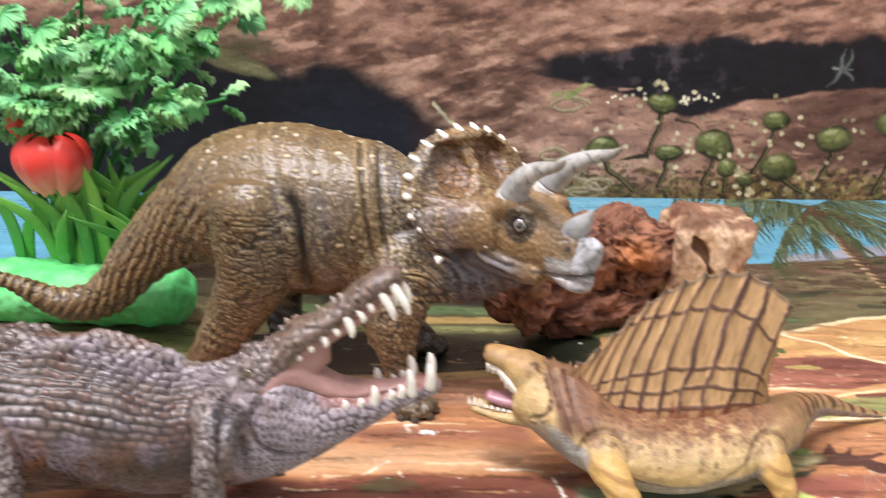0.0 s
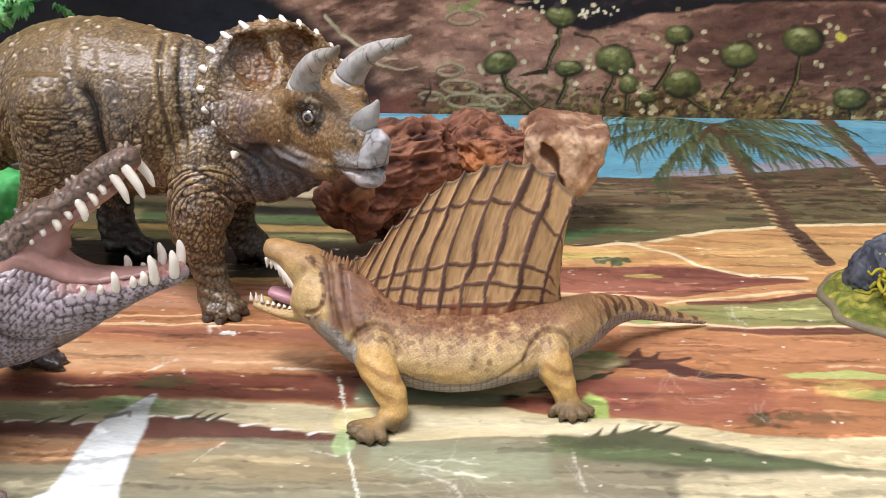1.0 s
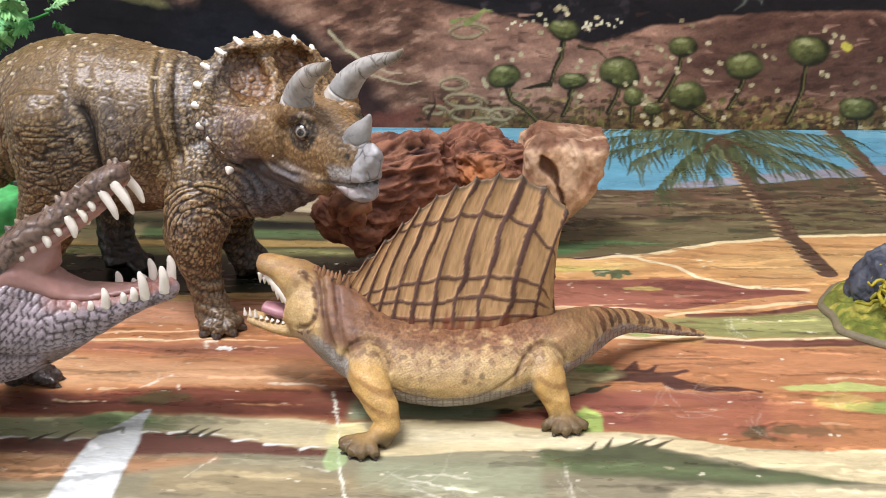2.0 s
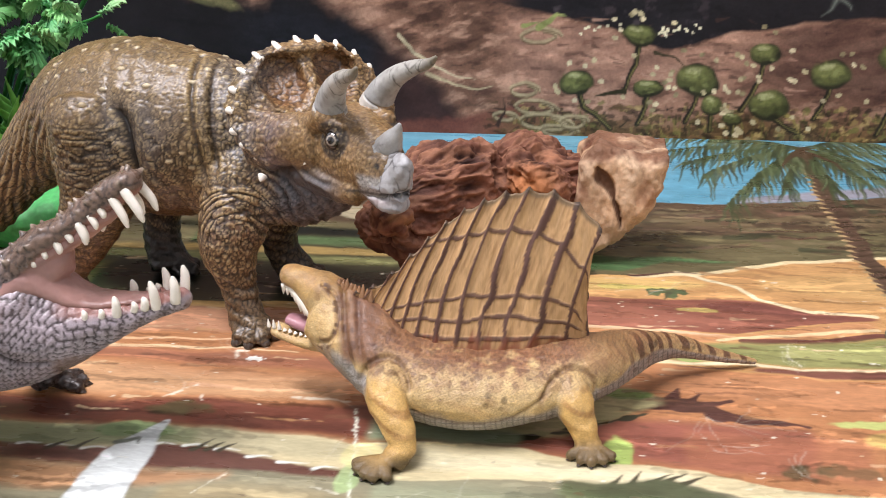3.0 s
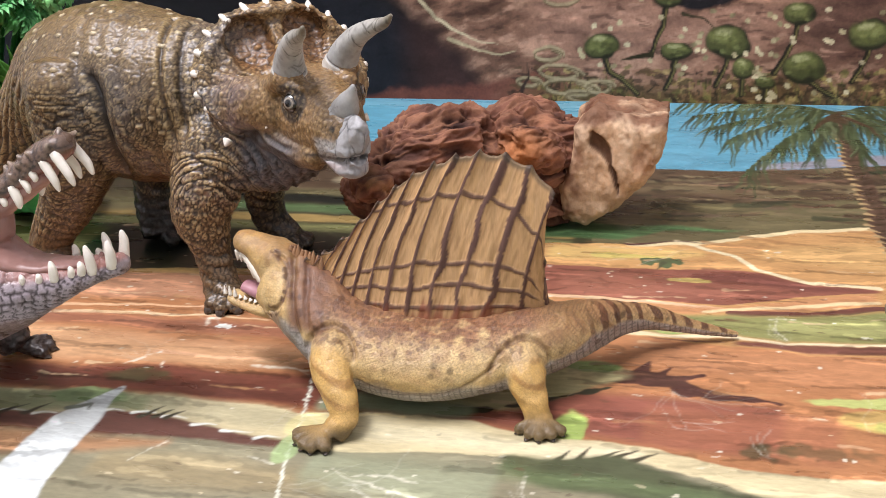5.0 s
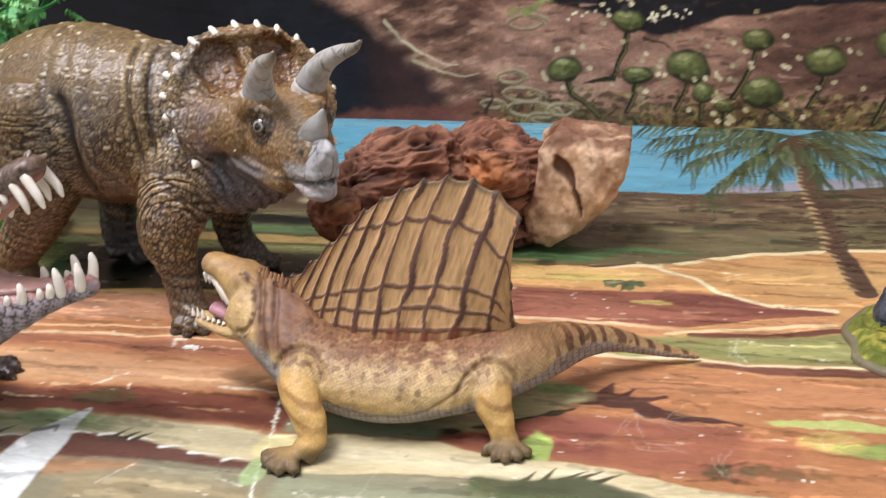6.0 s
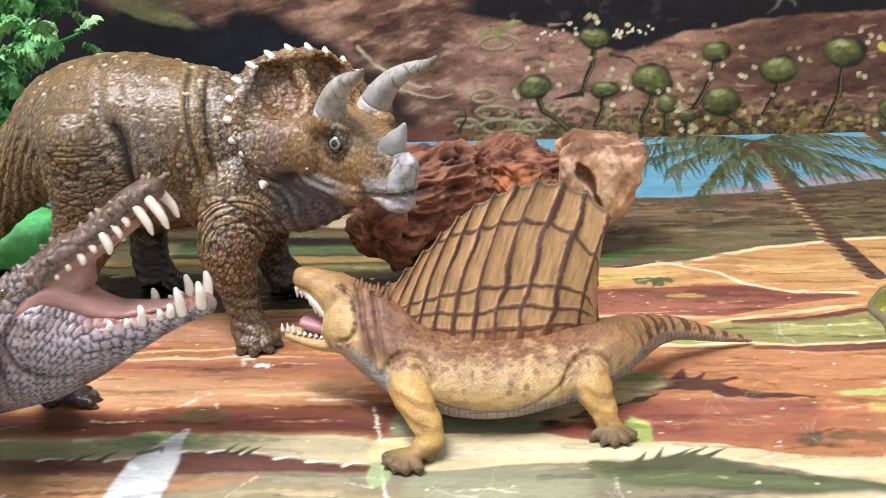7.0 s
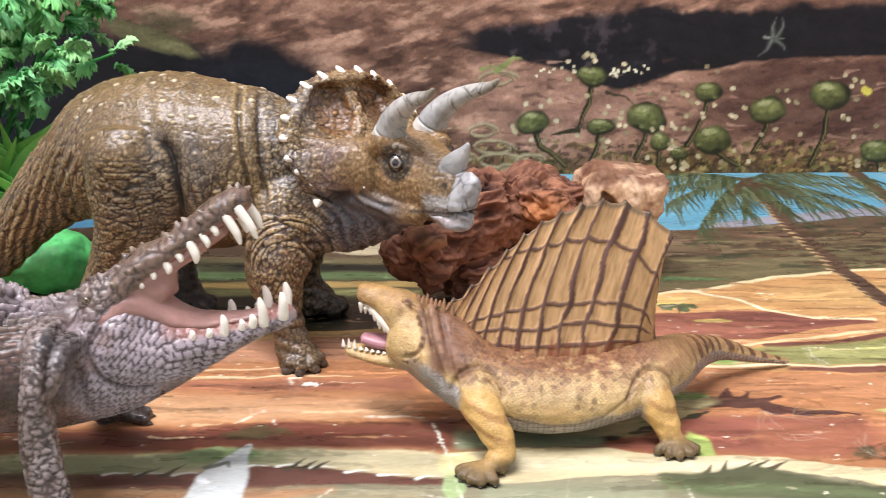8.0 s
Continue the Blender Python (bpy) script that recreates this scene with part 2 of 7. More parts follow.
class Painter:
    """Lays flat colours over a plane: u across, v up."""

    def __init__(self, u, v, ground, rough=0.0025, cell=0.02):
        self.p = np.stack([u, v, u * 0], 1)
        self.wide = self.p * np.array((0.35, 1, 1))
        self.wu = fbm(self.p, cell, 4, 5) * rough * 1.6
        self.wv = fbm(self.p, cell, 4, 9) * rough * 1.6
        self.u, self.v = u + self.wu, v + self.wv
        self.img = np.tile(lin(ground), (len(u), 1))
        self.order = None

    def lay(self, mask, colour, amount=1.0):
        self.img = mix(self.img, mask * amount, lin(colour))

    def below(self, colour, *pts, soft=0.0007, amount=1.0):
        self.lay(step(soft, -soft, self.v - along(self.u, *pts)), colour, amount)

    def between(self, colour, top, bottom, soft=0.0007, amount=1.0, ends=True):
        m = step(soft, -soft, self.v - along(self.u, *top)) * step(-soft, soft, self.v - along(self.u, *bottom))
        if ends:
            lo, hi = max(top[0][0], bottom[0][0]), min(top[-1][0], bottom[-1][0])
            m = m * step(lo - 0.004, lo + 0.002, self.u) * step(hi + 0.004, hi - 0.002, self.u)
        self.lay(m, colour, amount)

    def near(self, lo, hi):
        """Indices of the points inside a box."""
        if self.order is None:
            self.order = np.argsort(self.v, kind="stable")
            self.sorted = self.v[self.order]
        i, j = np.searchsorted(self.sorted, (lo[1], hi[1]))
        found = self.order[i:j]
        return found[(self.u[found] > lo[0]) & (self.u[found] < hi[0])]

    def gap(self, found, pts, width, taper):
        """Distance of those points to the edge of a stroke."""
        u, v = self.u[found], self.v[found]
        d = np.full(len(found), 9.0)
        length = len(pts) - 1
        for k in range(length):
            a, b = pts[k], pts[k + 1]
            ab = b - a
            t = np.clip(((u - a[0]) * ab[0] + (v - a[1]) * ab[1]) / (ab @ ab + 1e-12), 0, 1)
            w = width * ((1 - 0.85 * (k + t) / length) if taper else 1.0)
            d = np.minimum(d, np.hypot(u - a[0] - t * ab[0], v - a[1] - t * ab[1]) - w)
        return d

    def stroke(self, colour, pts, width, soft=0.0006, taper=True, amount=1.0, ragged=0.0):
        pts = np.array(pts, float)
        found = self.near(pts.min(0) - width * 2, pts.max(0) + width * 2)
        d = self.gap(found, pts, width, taper)
        if ragged:
            d = d + ragged * vnoise(self.p[found], width * 1.2 + 0.001, 31)
        self.img[found] = mix(self.img[found], step(soft, -soft, d) * amount, lin(colour))

    def wash(self, pts, width, factor, amount):
        """Lightens or darkens what is there along a stroke."""
        pts = np.array(pts, float)
        found = self.near(pts.min(0) - width * 3 - 0.002, pts.max(0) + width * 3 + 0.002)
        d = self.gap(found, pts, width, False) + width * 1.2 * vnoise(self.p[found], width * 1.2 + 0.001, 31)
        m = step(0.0007, -0.0007, d) * amount
        self.img[found] *= (1 + (factor - 1) * m)[:, None]

    def spot(self, colour, cu, cv, ru, rv, soft=0.15, ragged=0.2, amount=1.0, turn=0.0):
        c, s = math.cos(turn), math.sin(turn)
        far = 2.2 * (ru + rv)
        found = self.near((cu - far, cv - far), (cu + far, cv + far))
        du, dv = self.u[found] - cu, self.v[found] - cv
        a, b = du * c + dv * s, dv * c - du * s
        d = np.hypot(a / ru, b / rv) + ragged * vnoise(self.p[found], min(ru, rv) * 0.7, 41)
        self.img[found] = mix(self.img[found], step(1 + soft, 1 - soft, d) * amount, lin(colour))

    def brush(self, amount, size, seed=0, stretch=(0.25, 1, 1)):
        self.img = self.img * (1 + amount * fbm(self.p * np.array(stretch), size, 4, seed))[:, None]


def paint_mat(u, v):
    rnd = random.Random(4)
    k = Painter(u, v, "4c98b4")
    k.between("86c4d6", ((-0.5, 0.40), (0.6, 0.40)), ((-0.5, 0.385), (0.6, 0.385)), soft=0.01, amount=0.25)
    # far shore, heath and scrub
    shore = ((-0.5, 0.25), (-0.3, 0.241), (-0.19, 0.272), (0, 0.262), (0.21, 0.258), (0.255, 0.260), (0.317, 0.273), (0.36, 0.283), (0.43, 0.297), (0.6, 0.31))
    k.between("8b8794", ((0.24, 0.268), (0.32, 0.292), (0.43, 0.318), (0.6, 0.33)), shore[5:], soft=0.003)
    k.below("5b4530", *shore)
    k.between("6f5a3c", ((0.15, 0.232), (0.25, 0.236), (0.42, 0.26)), ((0.15, 0.212), (0.25, 0.216), (0.42, 0.238)), soft=0.006)
    k.below("685c3a", (-0.5, 0.205), (0.1, 0.20), (0.185, 0.197), (0.246, 0.202), (0.324, 0.218), (0.41, 0.236), (0.6, 0.25), soft=0.004)
    for _ in range(46):
        x = rnd.uniform(0.12, 0.45)
        y = along(x, (0.1, 0.19), (0.45, 0.24)) + rnd.uniform(-0.03, 0.035)
        k.spot(rnd.choice(("4a3a2a", "5a4a30", "6b5140", "8a7a4c")), x, y, rnd.uniform(0.004, 0.018), rnd.uniform(0.0015, 0.004), amount=0.7)
    # Dark ground on the left: printed scrub with triceratops and driftwood shadow mixed in.
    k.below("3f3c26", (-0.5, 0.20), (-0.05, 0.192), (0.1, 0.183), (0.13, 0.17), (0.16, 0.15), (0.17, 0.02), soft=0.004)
    for _ in range(190):
        x = rnd.uniform(0.10, 0.45)
        y = along(x, (0.1, 0.205), (0.45, 0.245)) + rnd.uniform(-0.052, 0.04)
        long = rnd.uniform(0.008, 0.035)
        k.stroke(rnd.choice(("2b271e", "3a2e22", "4a3426", "6d4c38", "7d6a48", "333a26", "55402e")), ((x, y), (x + long * 0.5, y + rnd.uniform(-0.002, 0.003)), (x + long, y + rnd.uniform(-0.002, 0.004))), rnd.uniform(0.0012, 0.0040), ragged=0.003, amount=0.75)
    k.spot("b7a480", 0.022, 0.222, 0.035, 0.014)
    k.spot("8c7a5a", -0.16, 0.20, 0.05, 0.02)
    k.spot("3f86ac", -0.195, 0.283, 0.022, 0.012)
    # dark green hollows deepened with the figures' shadow, and ochre strips behind the figures
    k.between("4f6238", ((-0.5, 0.176), (0.05, 0.172), (0.16, 0.16)), ((-0.5, 0.160), (0.05, 0.158), (0.16, 0.14)), soft=0.003)
    k.between("a5843f", ((-0.5, 0.152), (-0.05, 0.153), (0.04, 0.154), (0.15, 0.138)), ((-0.5, 0.146), (-0.05, 0.141), (0.04, 0.143), (0.15, 0.131)), soft=0.002)
    k.between("7d7a44", ((-0.5, 0.14), (0.04, 0.139), (0.15, 0.128)), ((-0.5, 0.125), (0.04, 0.128), (0.15, 0.12)), soft=0.003)
    k.between("6d6a38", ((-0.3, 0.125), (-0.12, 0.12)), ((-0.3, 0.09), (-0.12, 0.085)), soft=0.006)
    k.between("8b7a50", ((-0.3, 0.192), (-0.16, 0.190), (-0.09, 0.180)), ((-0.3, 0.150), (-0.16, 0.148), (-0.09, 0.150)), soft=0.006, amount=0.85)
    k.spot("ded6c0", -0.164, 0.137, 0.012, 0.004)
    # Near-black bands: the dark print plus shadow beneath triceratops and driftwood, painted in.
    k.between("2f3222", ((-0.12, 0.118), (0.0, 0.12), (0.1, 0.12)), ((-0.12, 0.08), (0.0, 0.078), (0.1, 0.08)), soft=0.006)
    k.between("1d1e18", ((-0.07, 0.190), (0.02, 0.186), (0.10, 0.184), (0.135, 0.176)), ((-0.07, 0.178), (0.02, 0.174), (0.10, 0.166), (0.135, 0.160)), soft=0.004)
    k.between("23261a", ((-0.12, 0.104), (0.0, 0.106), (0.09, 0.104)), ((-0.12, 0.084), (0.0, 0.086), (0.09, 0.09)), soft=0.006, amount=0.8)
    # green strip and cream edge of the orange land
    k.between("4c6a3c", ((0.10, 0.158), (0.176, 0.157), (0.209, 0.159), (0.24, 0.155)), ((0.10, 0.134), (0.175, 0.134), (0.20, 0.150), (0.24, 0.154)), soft=0.002)
    edge = ((0.10, 0.125), (0.181, 0.128), (0.213, 0.131), (0.233, 0.141), (0.274, 0.157), (0.329, 0.170), (0.39, 0.177), (0.6, 0.18))
    land = ((-0.5, 0.05), (-0.083, 0.057), (-0.035, 0.066), (0.05, 0.075), (0.095, 0.08), (0.105, 0.124), (0.181, 0.127), (0.213, 0.130), (0.233, 0.140), (0.274, 0.156), (0.329, 0.169), (0.39, 0.176), (0.6, 0.18))
    k.below("c98f4a", *land)
    k.stroke("e9cd94", edge[1:7], 0.0022, taper=False)
    k.stroke("e3b45c", ((-0.09, 0.055), (-0.035, 0.063), (0.05, 0.071)), 0.004, taper=False)
    k.between("e0b25a", ((0.14, 0.122), (0.19, 0.124), (0.22, 0.121)), ((0.14, 0.104), (0.19, 0.107), (0.22, 0.115)), soft=0.005, amount=0.9)
    k.stroke("d9bd55", ((0.165, 0.112), (0.19, 0.110), (0.205, 0.112)), 0.004)
    for q in (((0.24, 0.145), (0.29, 0.133), (0.33, 0.122)), ((0.25, 0.133), (0.3, 0.118), (0.36, 0.12)), ((0.3, 0.16), (0.35, 0.15), (0.42, 0.15)), ((0.22, 0.136), (0.25, 0.130), (0.28, 0.128))):
        k.stroke("a5703a", q, 0.0022, amount=0.75)
    k.between("d8a65a", ((0.25, 0.13), (0.30, 0.142), (0.45, 0.15)), ((0.25, 0.118), (0.30, 0.105), (0.45, 0.11)), soft=0.008, amount=0.6)
    # red-brown field with its pale rim
    k.between("8e4f3a", ((0.12, 0.096), (0.17, 0.095), (0.197, 0.094), (0.22, 0.099), (0.246, 0.098), (0.271, 0.084), (0.302, 0.081)), ((0.12, 0.057), (0.166, 0.057), (0.202, 0.056), (0.232, 0.055), (0.265, 0.068), (0.302, 0.078)))
    k.between("6e3a30", ((0.215, 0.092), (0.246, 0.096), (0.271, 0.083), (0.302, 0.080)), ((0.215, 0.085), (0.246, 0.082), (0.271, 0.074), (0.302, 0.078)), soft=0.004, amount=0.8)
    k.between("a86248", ((0.15, 0.082), (0.19, 0.078), (0.235, 0.072)), ((0.15, 0.062), (0.19, 0.062), (0.235, 0.064)), soft=0.006, amount=0.6)
    k.stroke("ecd3a0", ((0.207, 0.134), (0.236, 0.118), (0.246, 0.101), (0.271, 0.086), (0.303, 0.083)), 0.0017, taper=False)
    k.stroke("5d3a30", ((0.18, 0.128), (0.206, 0.134), (0.222, 0.133)), 0.0016)
    k.spot("c2a24c", 0.213, 0.083, 0.010, 0.003)
    for q in ((0.196, 0.106, 0.007), (0.205, 0.107, 0.005), (0.192, 0.103, 0.004), (0.201, 0.101, 0.004)):
        k.spot("55603a", q[0], q[1], q[2], 0.004, ragged=0.5)
    k.stroke("4a4a30", ((0.2, 0.104), (0.197, 0.094)), 0.0015)
    k.stroke("e9b98a", ((0.12, 0.055), (0.166, 0.0555), (0.202, 0.054), (0.23, 0.051)), 0.0015, taper=False)
    k.between("c8854c", ((0.15, 0.053), (0.2, 0.052), (0.232, 0.052), (0.262, 0.064), (0.299, 0.076)), ((0.15, 0.044), (0.2, 0.043), (0.225, 0.046), (0.258, 0.050), (0.299, 0.064)), soft=0.002)
    k.stroke("eac58a", ((0.222, 0.047), (0.258, 0.056), (0.30, 0.0665)), 0.0016, taper=False)
    k.stroke("6e3d30", ((0.235, 0.046), (0.27, 0.050), (0.30, 0.060), (0.4, 0.062)), 0.0028, taper=False)
    # olive strip
    k.between("8a8748", ((0.15, 0.043), (0.225, 0.043), (0.26, 0.046), (0.30, 0.056), (0.45, 0.055)), ((0.15, 0.022), (0.192, 0.021), (0.232, 0.023), (0.256, 0.019), (0.302, 0.022), (0.45, 0.02)), soft=0.003)
    k.between("a8a45c", ((0.25, 0.040), (0.28, 0.044), (0.32, 0.044)), ((0.25, 0.03), (0.28, 0.03), (0.32, 0.032)), soft=0.004, amount=0.8)
    k.spot("8fb04c", 0.206, 0.026, 0.009, 0.004)
    k.stroke("ecd0a0", ((0.15, 0.019), (0.192, 0.019), (0.232, 0.0215), (0.256, 0.0165), (0.302, 0.021), (0.4, 0.02)), 0.0014, taper=False)
    k.between("7a4636", ((0.235, 0.018), (0.257, 0.016), (0.302, 0.019), (0.45, 0.018)), ((0.235, 0.014), (0.266, 0.008), (0.300, 0.011), (0.45, 0.01)), soft=0.0015)
    k.stroke("7a4a34", ((0.16, 0.0125), (0.2, 0.016), (0.23, 0.0165)), 0.0018)
    # broad orange-brown ground
    k.between("b3713c", ((-0.5, 0.05), (-0.083, 0.054), (-0.035, 0.058), (0.1, 0.06), (0.15, 0.02), (0.235, 0.013), (0.266, 0.006), (0.30, 0.009), (0.6, 0.01)), ((-0.5, -0.5), (0.6, -0.5)), ends=False)
    k.between("cc8a60", ((-0.15, 0.054), (-0.035, 0.058), (0.06, 0.066)), ((-0.15, 0.02), (-0.02, 0.03), (0.06, 0.036)), soft=0.004)
    k.stroke("e9b07c", ((-0.09, 0.014), (-0.06, 0.018), (-0.023, 0.020), (0.006, 0.024)), 0.0016)
    k.stroke("efc490", ((-0.09, 0.006), (-0.05, 0.009), (-0.02, 0.010), (0.02, 0.010)), 0.0022)
    k.between("96583e", ((-0.15, 0.005), (-0.05, 0.006), (-0.0, 0.006), (0.05, 0.008)), ((-0.15, -0.009), (-0.07, -0.006), (-0.015, -0.007), (0.05, -0.010)), soft=0.004, amount=0.8)
    k.between("d09662", ((-0.15, -0.010), (-0.05, -0.012), (0.05, -0.018)), ((-0.15, -0.045), (-0.05, -0.040), (0.05, -0.036)), soft=0.005)
    k.between("b0744a", ((-0.06, -0.009), (0.0, -0.011), (0.06, -0.014)), ((-0.06, -0.02), (0.0, -0.022), (0.06, -0.026)), soft=0.005, amount=0.4)
    k.stroke("dca070", ((-0.02, -0.028), (0.02, -0.030), (0.055, -0.028)), 0.002)
    k.between("7a3f2c", ((-0.15, -0.050), (-0.045, -0.046), (-0.009, -0.040), (0.022, -0.042), (0.07, -0.040)), ((-0.15, -0.069), (-0.038, -0.067), (0.01, -0.066), (0.035, -0.066), (0.08, -0.068)), soft=0.004)
    k.between("5e3226", ((-0.12, -0.056), (-0.04, -0.052), (0.02, -0.055), (0.06, -0.054)), ((-0.12, -0.062), (-0.04, -0.060), (0.02, -0.063), (0.06, -0.064)), soft=0.003, amount=0.7)
    k.spot("4a4c2c", -0.017, -0.052, 0.013, 0.006, soft=0.4, ragged=0.7, amount=0.7)
    k.between("bc7a48", ((0.19, 0.012), (0.26, 0.006), (0.4, 0.004)), ((0.19, -0.01), (0.26, -0.02), (0.4, -0.02)), soft=0.006, amount=0.7)
    k.between("8f4c38", ((0.08, -0.038), (0.19, -0.038), (0.25, -0.040)), ((0.08, -0.068), (0.15, -0.070), (0.25, -0.078)), soft=0.005)
    k.between("a7603c", ((0.2, -0.046), (0.25, -0.045), (0.27, -0.05)), ((0.2, -0.072), (0.25, -0.078), (0.27, -0.08)), soft=0.006, amount=0.7)
    # leafless shrub and its dark drift
    for q in (((0.188, -0.022), (0.204, -0.020), (0.221, -0.030), (0.25, -0.037)), ((0.199, -0.026), (0.21, -0.012)), ((0.205, -0.023), (0.222, -0.018)), ((0.196, -0.02), (0.2, -0.008)), ((0.21, -0.03), (0.225, -0.035), (0.245, -0.036)), ((0.186, -0.024), (0.195, -0.026), (0.21, -0.028))):
        k.stroke("55322a", q, 0.0045, ragged=0.002)
    k.spot("543329", 0.203, -0.024, 0.013, 0.006, ragged=0.5)
    k.between("b9aa72", ((0.10, -0.028), (0.16, -0.014), (0.176, -0.010), (0.19, -0.018)), ((0.10, -0.06), (0.15, -0.055), (0.17, -0.04), (0.19, -0.024)), soft=0.003)
    k.spot("7b9a4a", 0.176, -0.016, 0.012, 0.005)
    k.stroke("3d3a2a", ((0.11, -0.062), (0.135, -0.058), (0.16, -0.046), (0.19, -0.030)), 0.004, ragged=0.004)
    k.between("8c9470", ((0.07, -0.05), (0.13, -0.055)), ((0.07, -0.068), (0.13, -0.066)), soft=0.004)
    k.spot("9fb24e", 0.172, -0.067, 0.006, 0.014)
    k.spot("b9c766", 0.290, -0.032, 0.03, 0.004, amount=0.8)
    k.spot("8fae4c", 0.312, -0.050, 0.03, 0.006, amount=0.8)
    k.spot("c9b04c", 0.285, -0.045, 0.014, 0.008, amount=0.5)
    k.spot("6a5230", 0.262, -0.072, 0.018, 0.004, soft=0.4, ragged=0.8, amount=0.7)
    k.spot("4d4a2c", 0.243, -0.074, 0.010, 0.005, soft=0.4, ragged=0.8, amount=0.75)
    # cream track across the front
    top = ((-0.5, -0.075), (-0.074, -0.070), (-0.014, -0.067), (0.035, -0.068), (0.062, -0.071), (0.093, -0.068), (0.11, -0.066), (0.151, -0.071), (0.168, -0.075), (0.203, -0.076), (0.236, -0.087), (0.27, -0.088), (0.30, -0.084), (0.6, -0.09))
    k.below("d6c08e", *top)
    k.between("8f9468", ((-0.5, -0.075), (-0.074, -0.070), (-0.014, -0.067), (0.012, -0.067)), ((-0.5, -0.1), (-0.067, -0.088), (-0.01, -0.082), (0.012, -0.08)), soft=0.004, amount=0.9)
    k.between("c3b48a", ((0.0, -0.067), (0.035, -0.068), (0.062, -0.071)), ((0.0, -0.08), (0.034, -0.083), (0.062, -0.085)), soft=0.004, amount=0.8)
    k.spot("78925a", -0.03, -0.072, 0.02, 0.006, amount=0.8)
    k.between("f0dfb4", ((0.09, -0.074), (0.13, -0.076), (0.2, -0.08)), ((0.09, -0.086), (0.13, -0.088), (0.2, -0.09)), soft=0.004, amount=0.6)
    # foreground: maroon bank, olive-grey flat, dark tongue
    k.below("8b8164", (-0.5, -0.095), (0.0, -0.094), (0.065, -0.094), (0.093, -0.096), (0.12, -0.093), (0.157, -0.090), (0.19, -0.086), (0.223, -0.094), (0.254, -0.108), (0.289, -0.112), (0.6, -0.115))
    k.between("6a4034", ((-0.5, -0.088), (-0.067, -0.086), (-0.043, -0.088), (-0.01, -0.081), (0.009, -0.082), (0.034, -0.087), (0.055, -0.091), (0.066, -0.093)), ((-0.5, -0.105), (-0.062, -0.099), (-0.018, -0.101), (0.006, -0.097), (0.033, -0.097), (0.066, -0.097)), soft=0.0015)
    k.between("b07a4c", ((-0.5, -0.104), (-0.062, -0.099), (-0.018, -0.101), (0.02, -0.099)), ((-0.5, -0.13), (-0.05, -0.118), (-0.01, -0.112), (0.02, -0.104)), soft=0.004, amount=0.9)
    for x in np.arange(-0.07, 0.065, 0.014):
        y = along(x, (-0.067, -0.0855), (-0.043, -0.0875), (-0.01, -0.0805), (0.009, -0.0815), (0.034, -0.0865), (0.066, -0.0925))
        k.stroke("f3efe4", ((x - 0.004, y - 0.001), (x, y + 0.0005), (x + 0.006, y)), 0.0012)
    for x in (-0.06, -0.05, 0.0, 0.006, 0.012, 0.075, 0.078, 0.17, 0.177, 0.184, 0.19, 0.197):
        y = along(x, (-0.07, -0.09), (0.01, -0.084), (0.07, -0.094), (0.2, -0.088))
        k.stroke("4a4230", ((x, y), (x + rnd.uniform(0.004, 0.01), y + rnd.uniform(0.006, 0.010))), 0.0016)
    k.between("4f5438", ((0.15, -0.090), (0.19, -0.085), (0.222, -0.097), (0.272, -0.1105)), ((0.15, -0.098), (0.165, -0.107), (0.20, -0.113), (0.23, -0.114), (0.272, -0.1125)), soft=0.003)
    k.between("6f8250", ((0.15, -0.096), (0.22, -0.102), (0.26, -0.110)), ((0.15, -0.106), (0.22, -0.109), (0.26, -0.112)), soft=0.004, amount=0.5)
    k.between("d4c194", ((0.2, -0.118), (0.24, -0.115), (0.29, -0.113), (0.6, -0.12)), ((0.2, -0.14), (0.24, -0.15), (0.29, -0.16), (0.6, -0.17)), soft=0.003)
    k.between("a58a5a", ((0.0, -0.11), (0.05, -0.108), (0.09, -0.112)), ((0.0, -0.125), (0.05, -0.13), (0.09, -0.125)), soft=0.006, amount=0.5)
    k.between("9aa07e", ((0.08, -0.098), (0.15, -0.1)), ((0.08, -0.12), (0.15, -0.125)), soft=0.008, amount=0.6)
    # palms
    palm = ((0.321, 0.108), (0.316, 0.167), (0.3145, 0.25), (0.312, 0.33), (0.312, 0.36))
    k.stroke("5a4030", palm, 0.0062, taper=False)
    k.stroke("5a4030", ((0.405, 0.19), (0.407, 0.31), (0.409, 0.42)), 0.0065, taper=False)
    for y in np.arange(0.11, 0.35, 0.0085):
        x = along(y, (0.108, 0.321), (0.167, 0.316), (0.25, 0.3145), (0.33, 0.312))
        k.stroke("b08c58", ((x - 0.007, y + 0.003), (x - 0.003, y + 0.0005)), 0.0019)
        k.stroke("42301f", ((x - 0.001, y + 0.003), (x + 0.006, y + 0.005)), 0.0015)
        k.stroke("a08050", ((0.400, y + 0.09), (0.404, y + 0.087)), 0.0019)
    crown = np.array((0.313, 0.385))
    tips = ((0.205, 0.404), (0.213, 0.372), (0.224, 0.345), (0.236, 0.318), (0.248, 0.262), (0.268, 0.310), (0.289, 0.300), (0.322, 0.300), (0.342, 0.318), (0.362, 0.306), (0.386, 0.312), (0.402, 0.352), (0.415, 0.385), (0.372, 0.405), (0.25, 0.405))
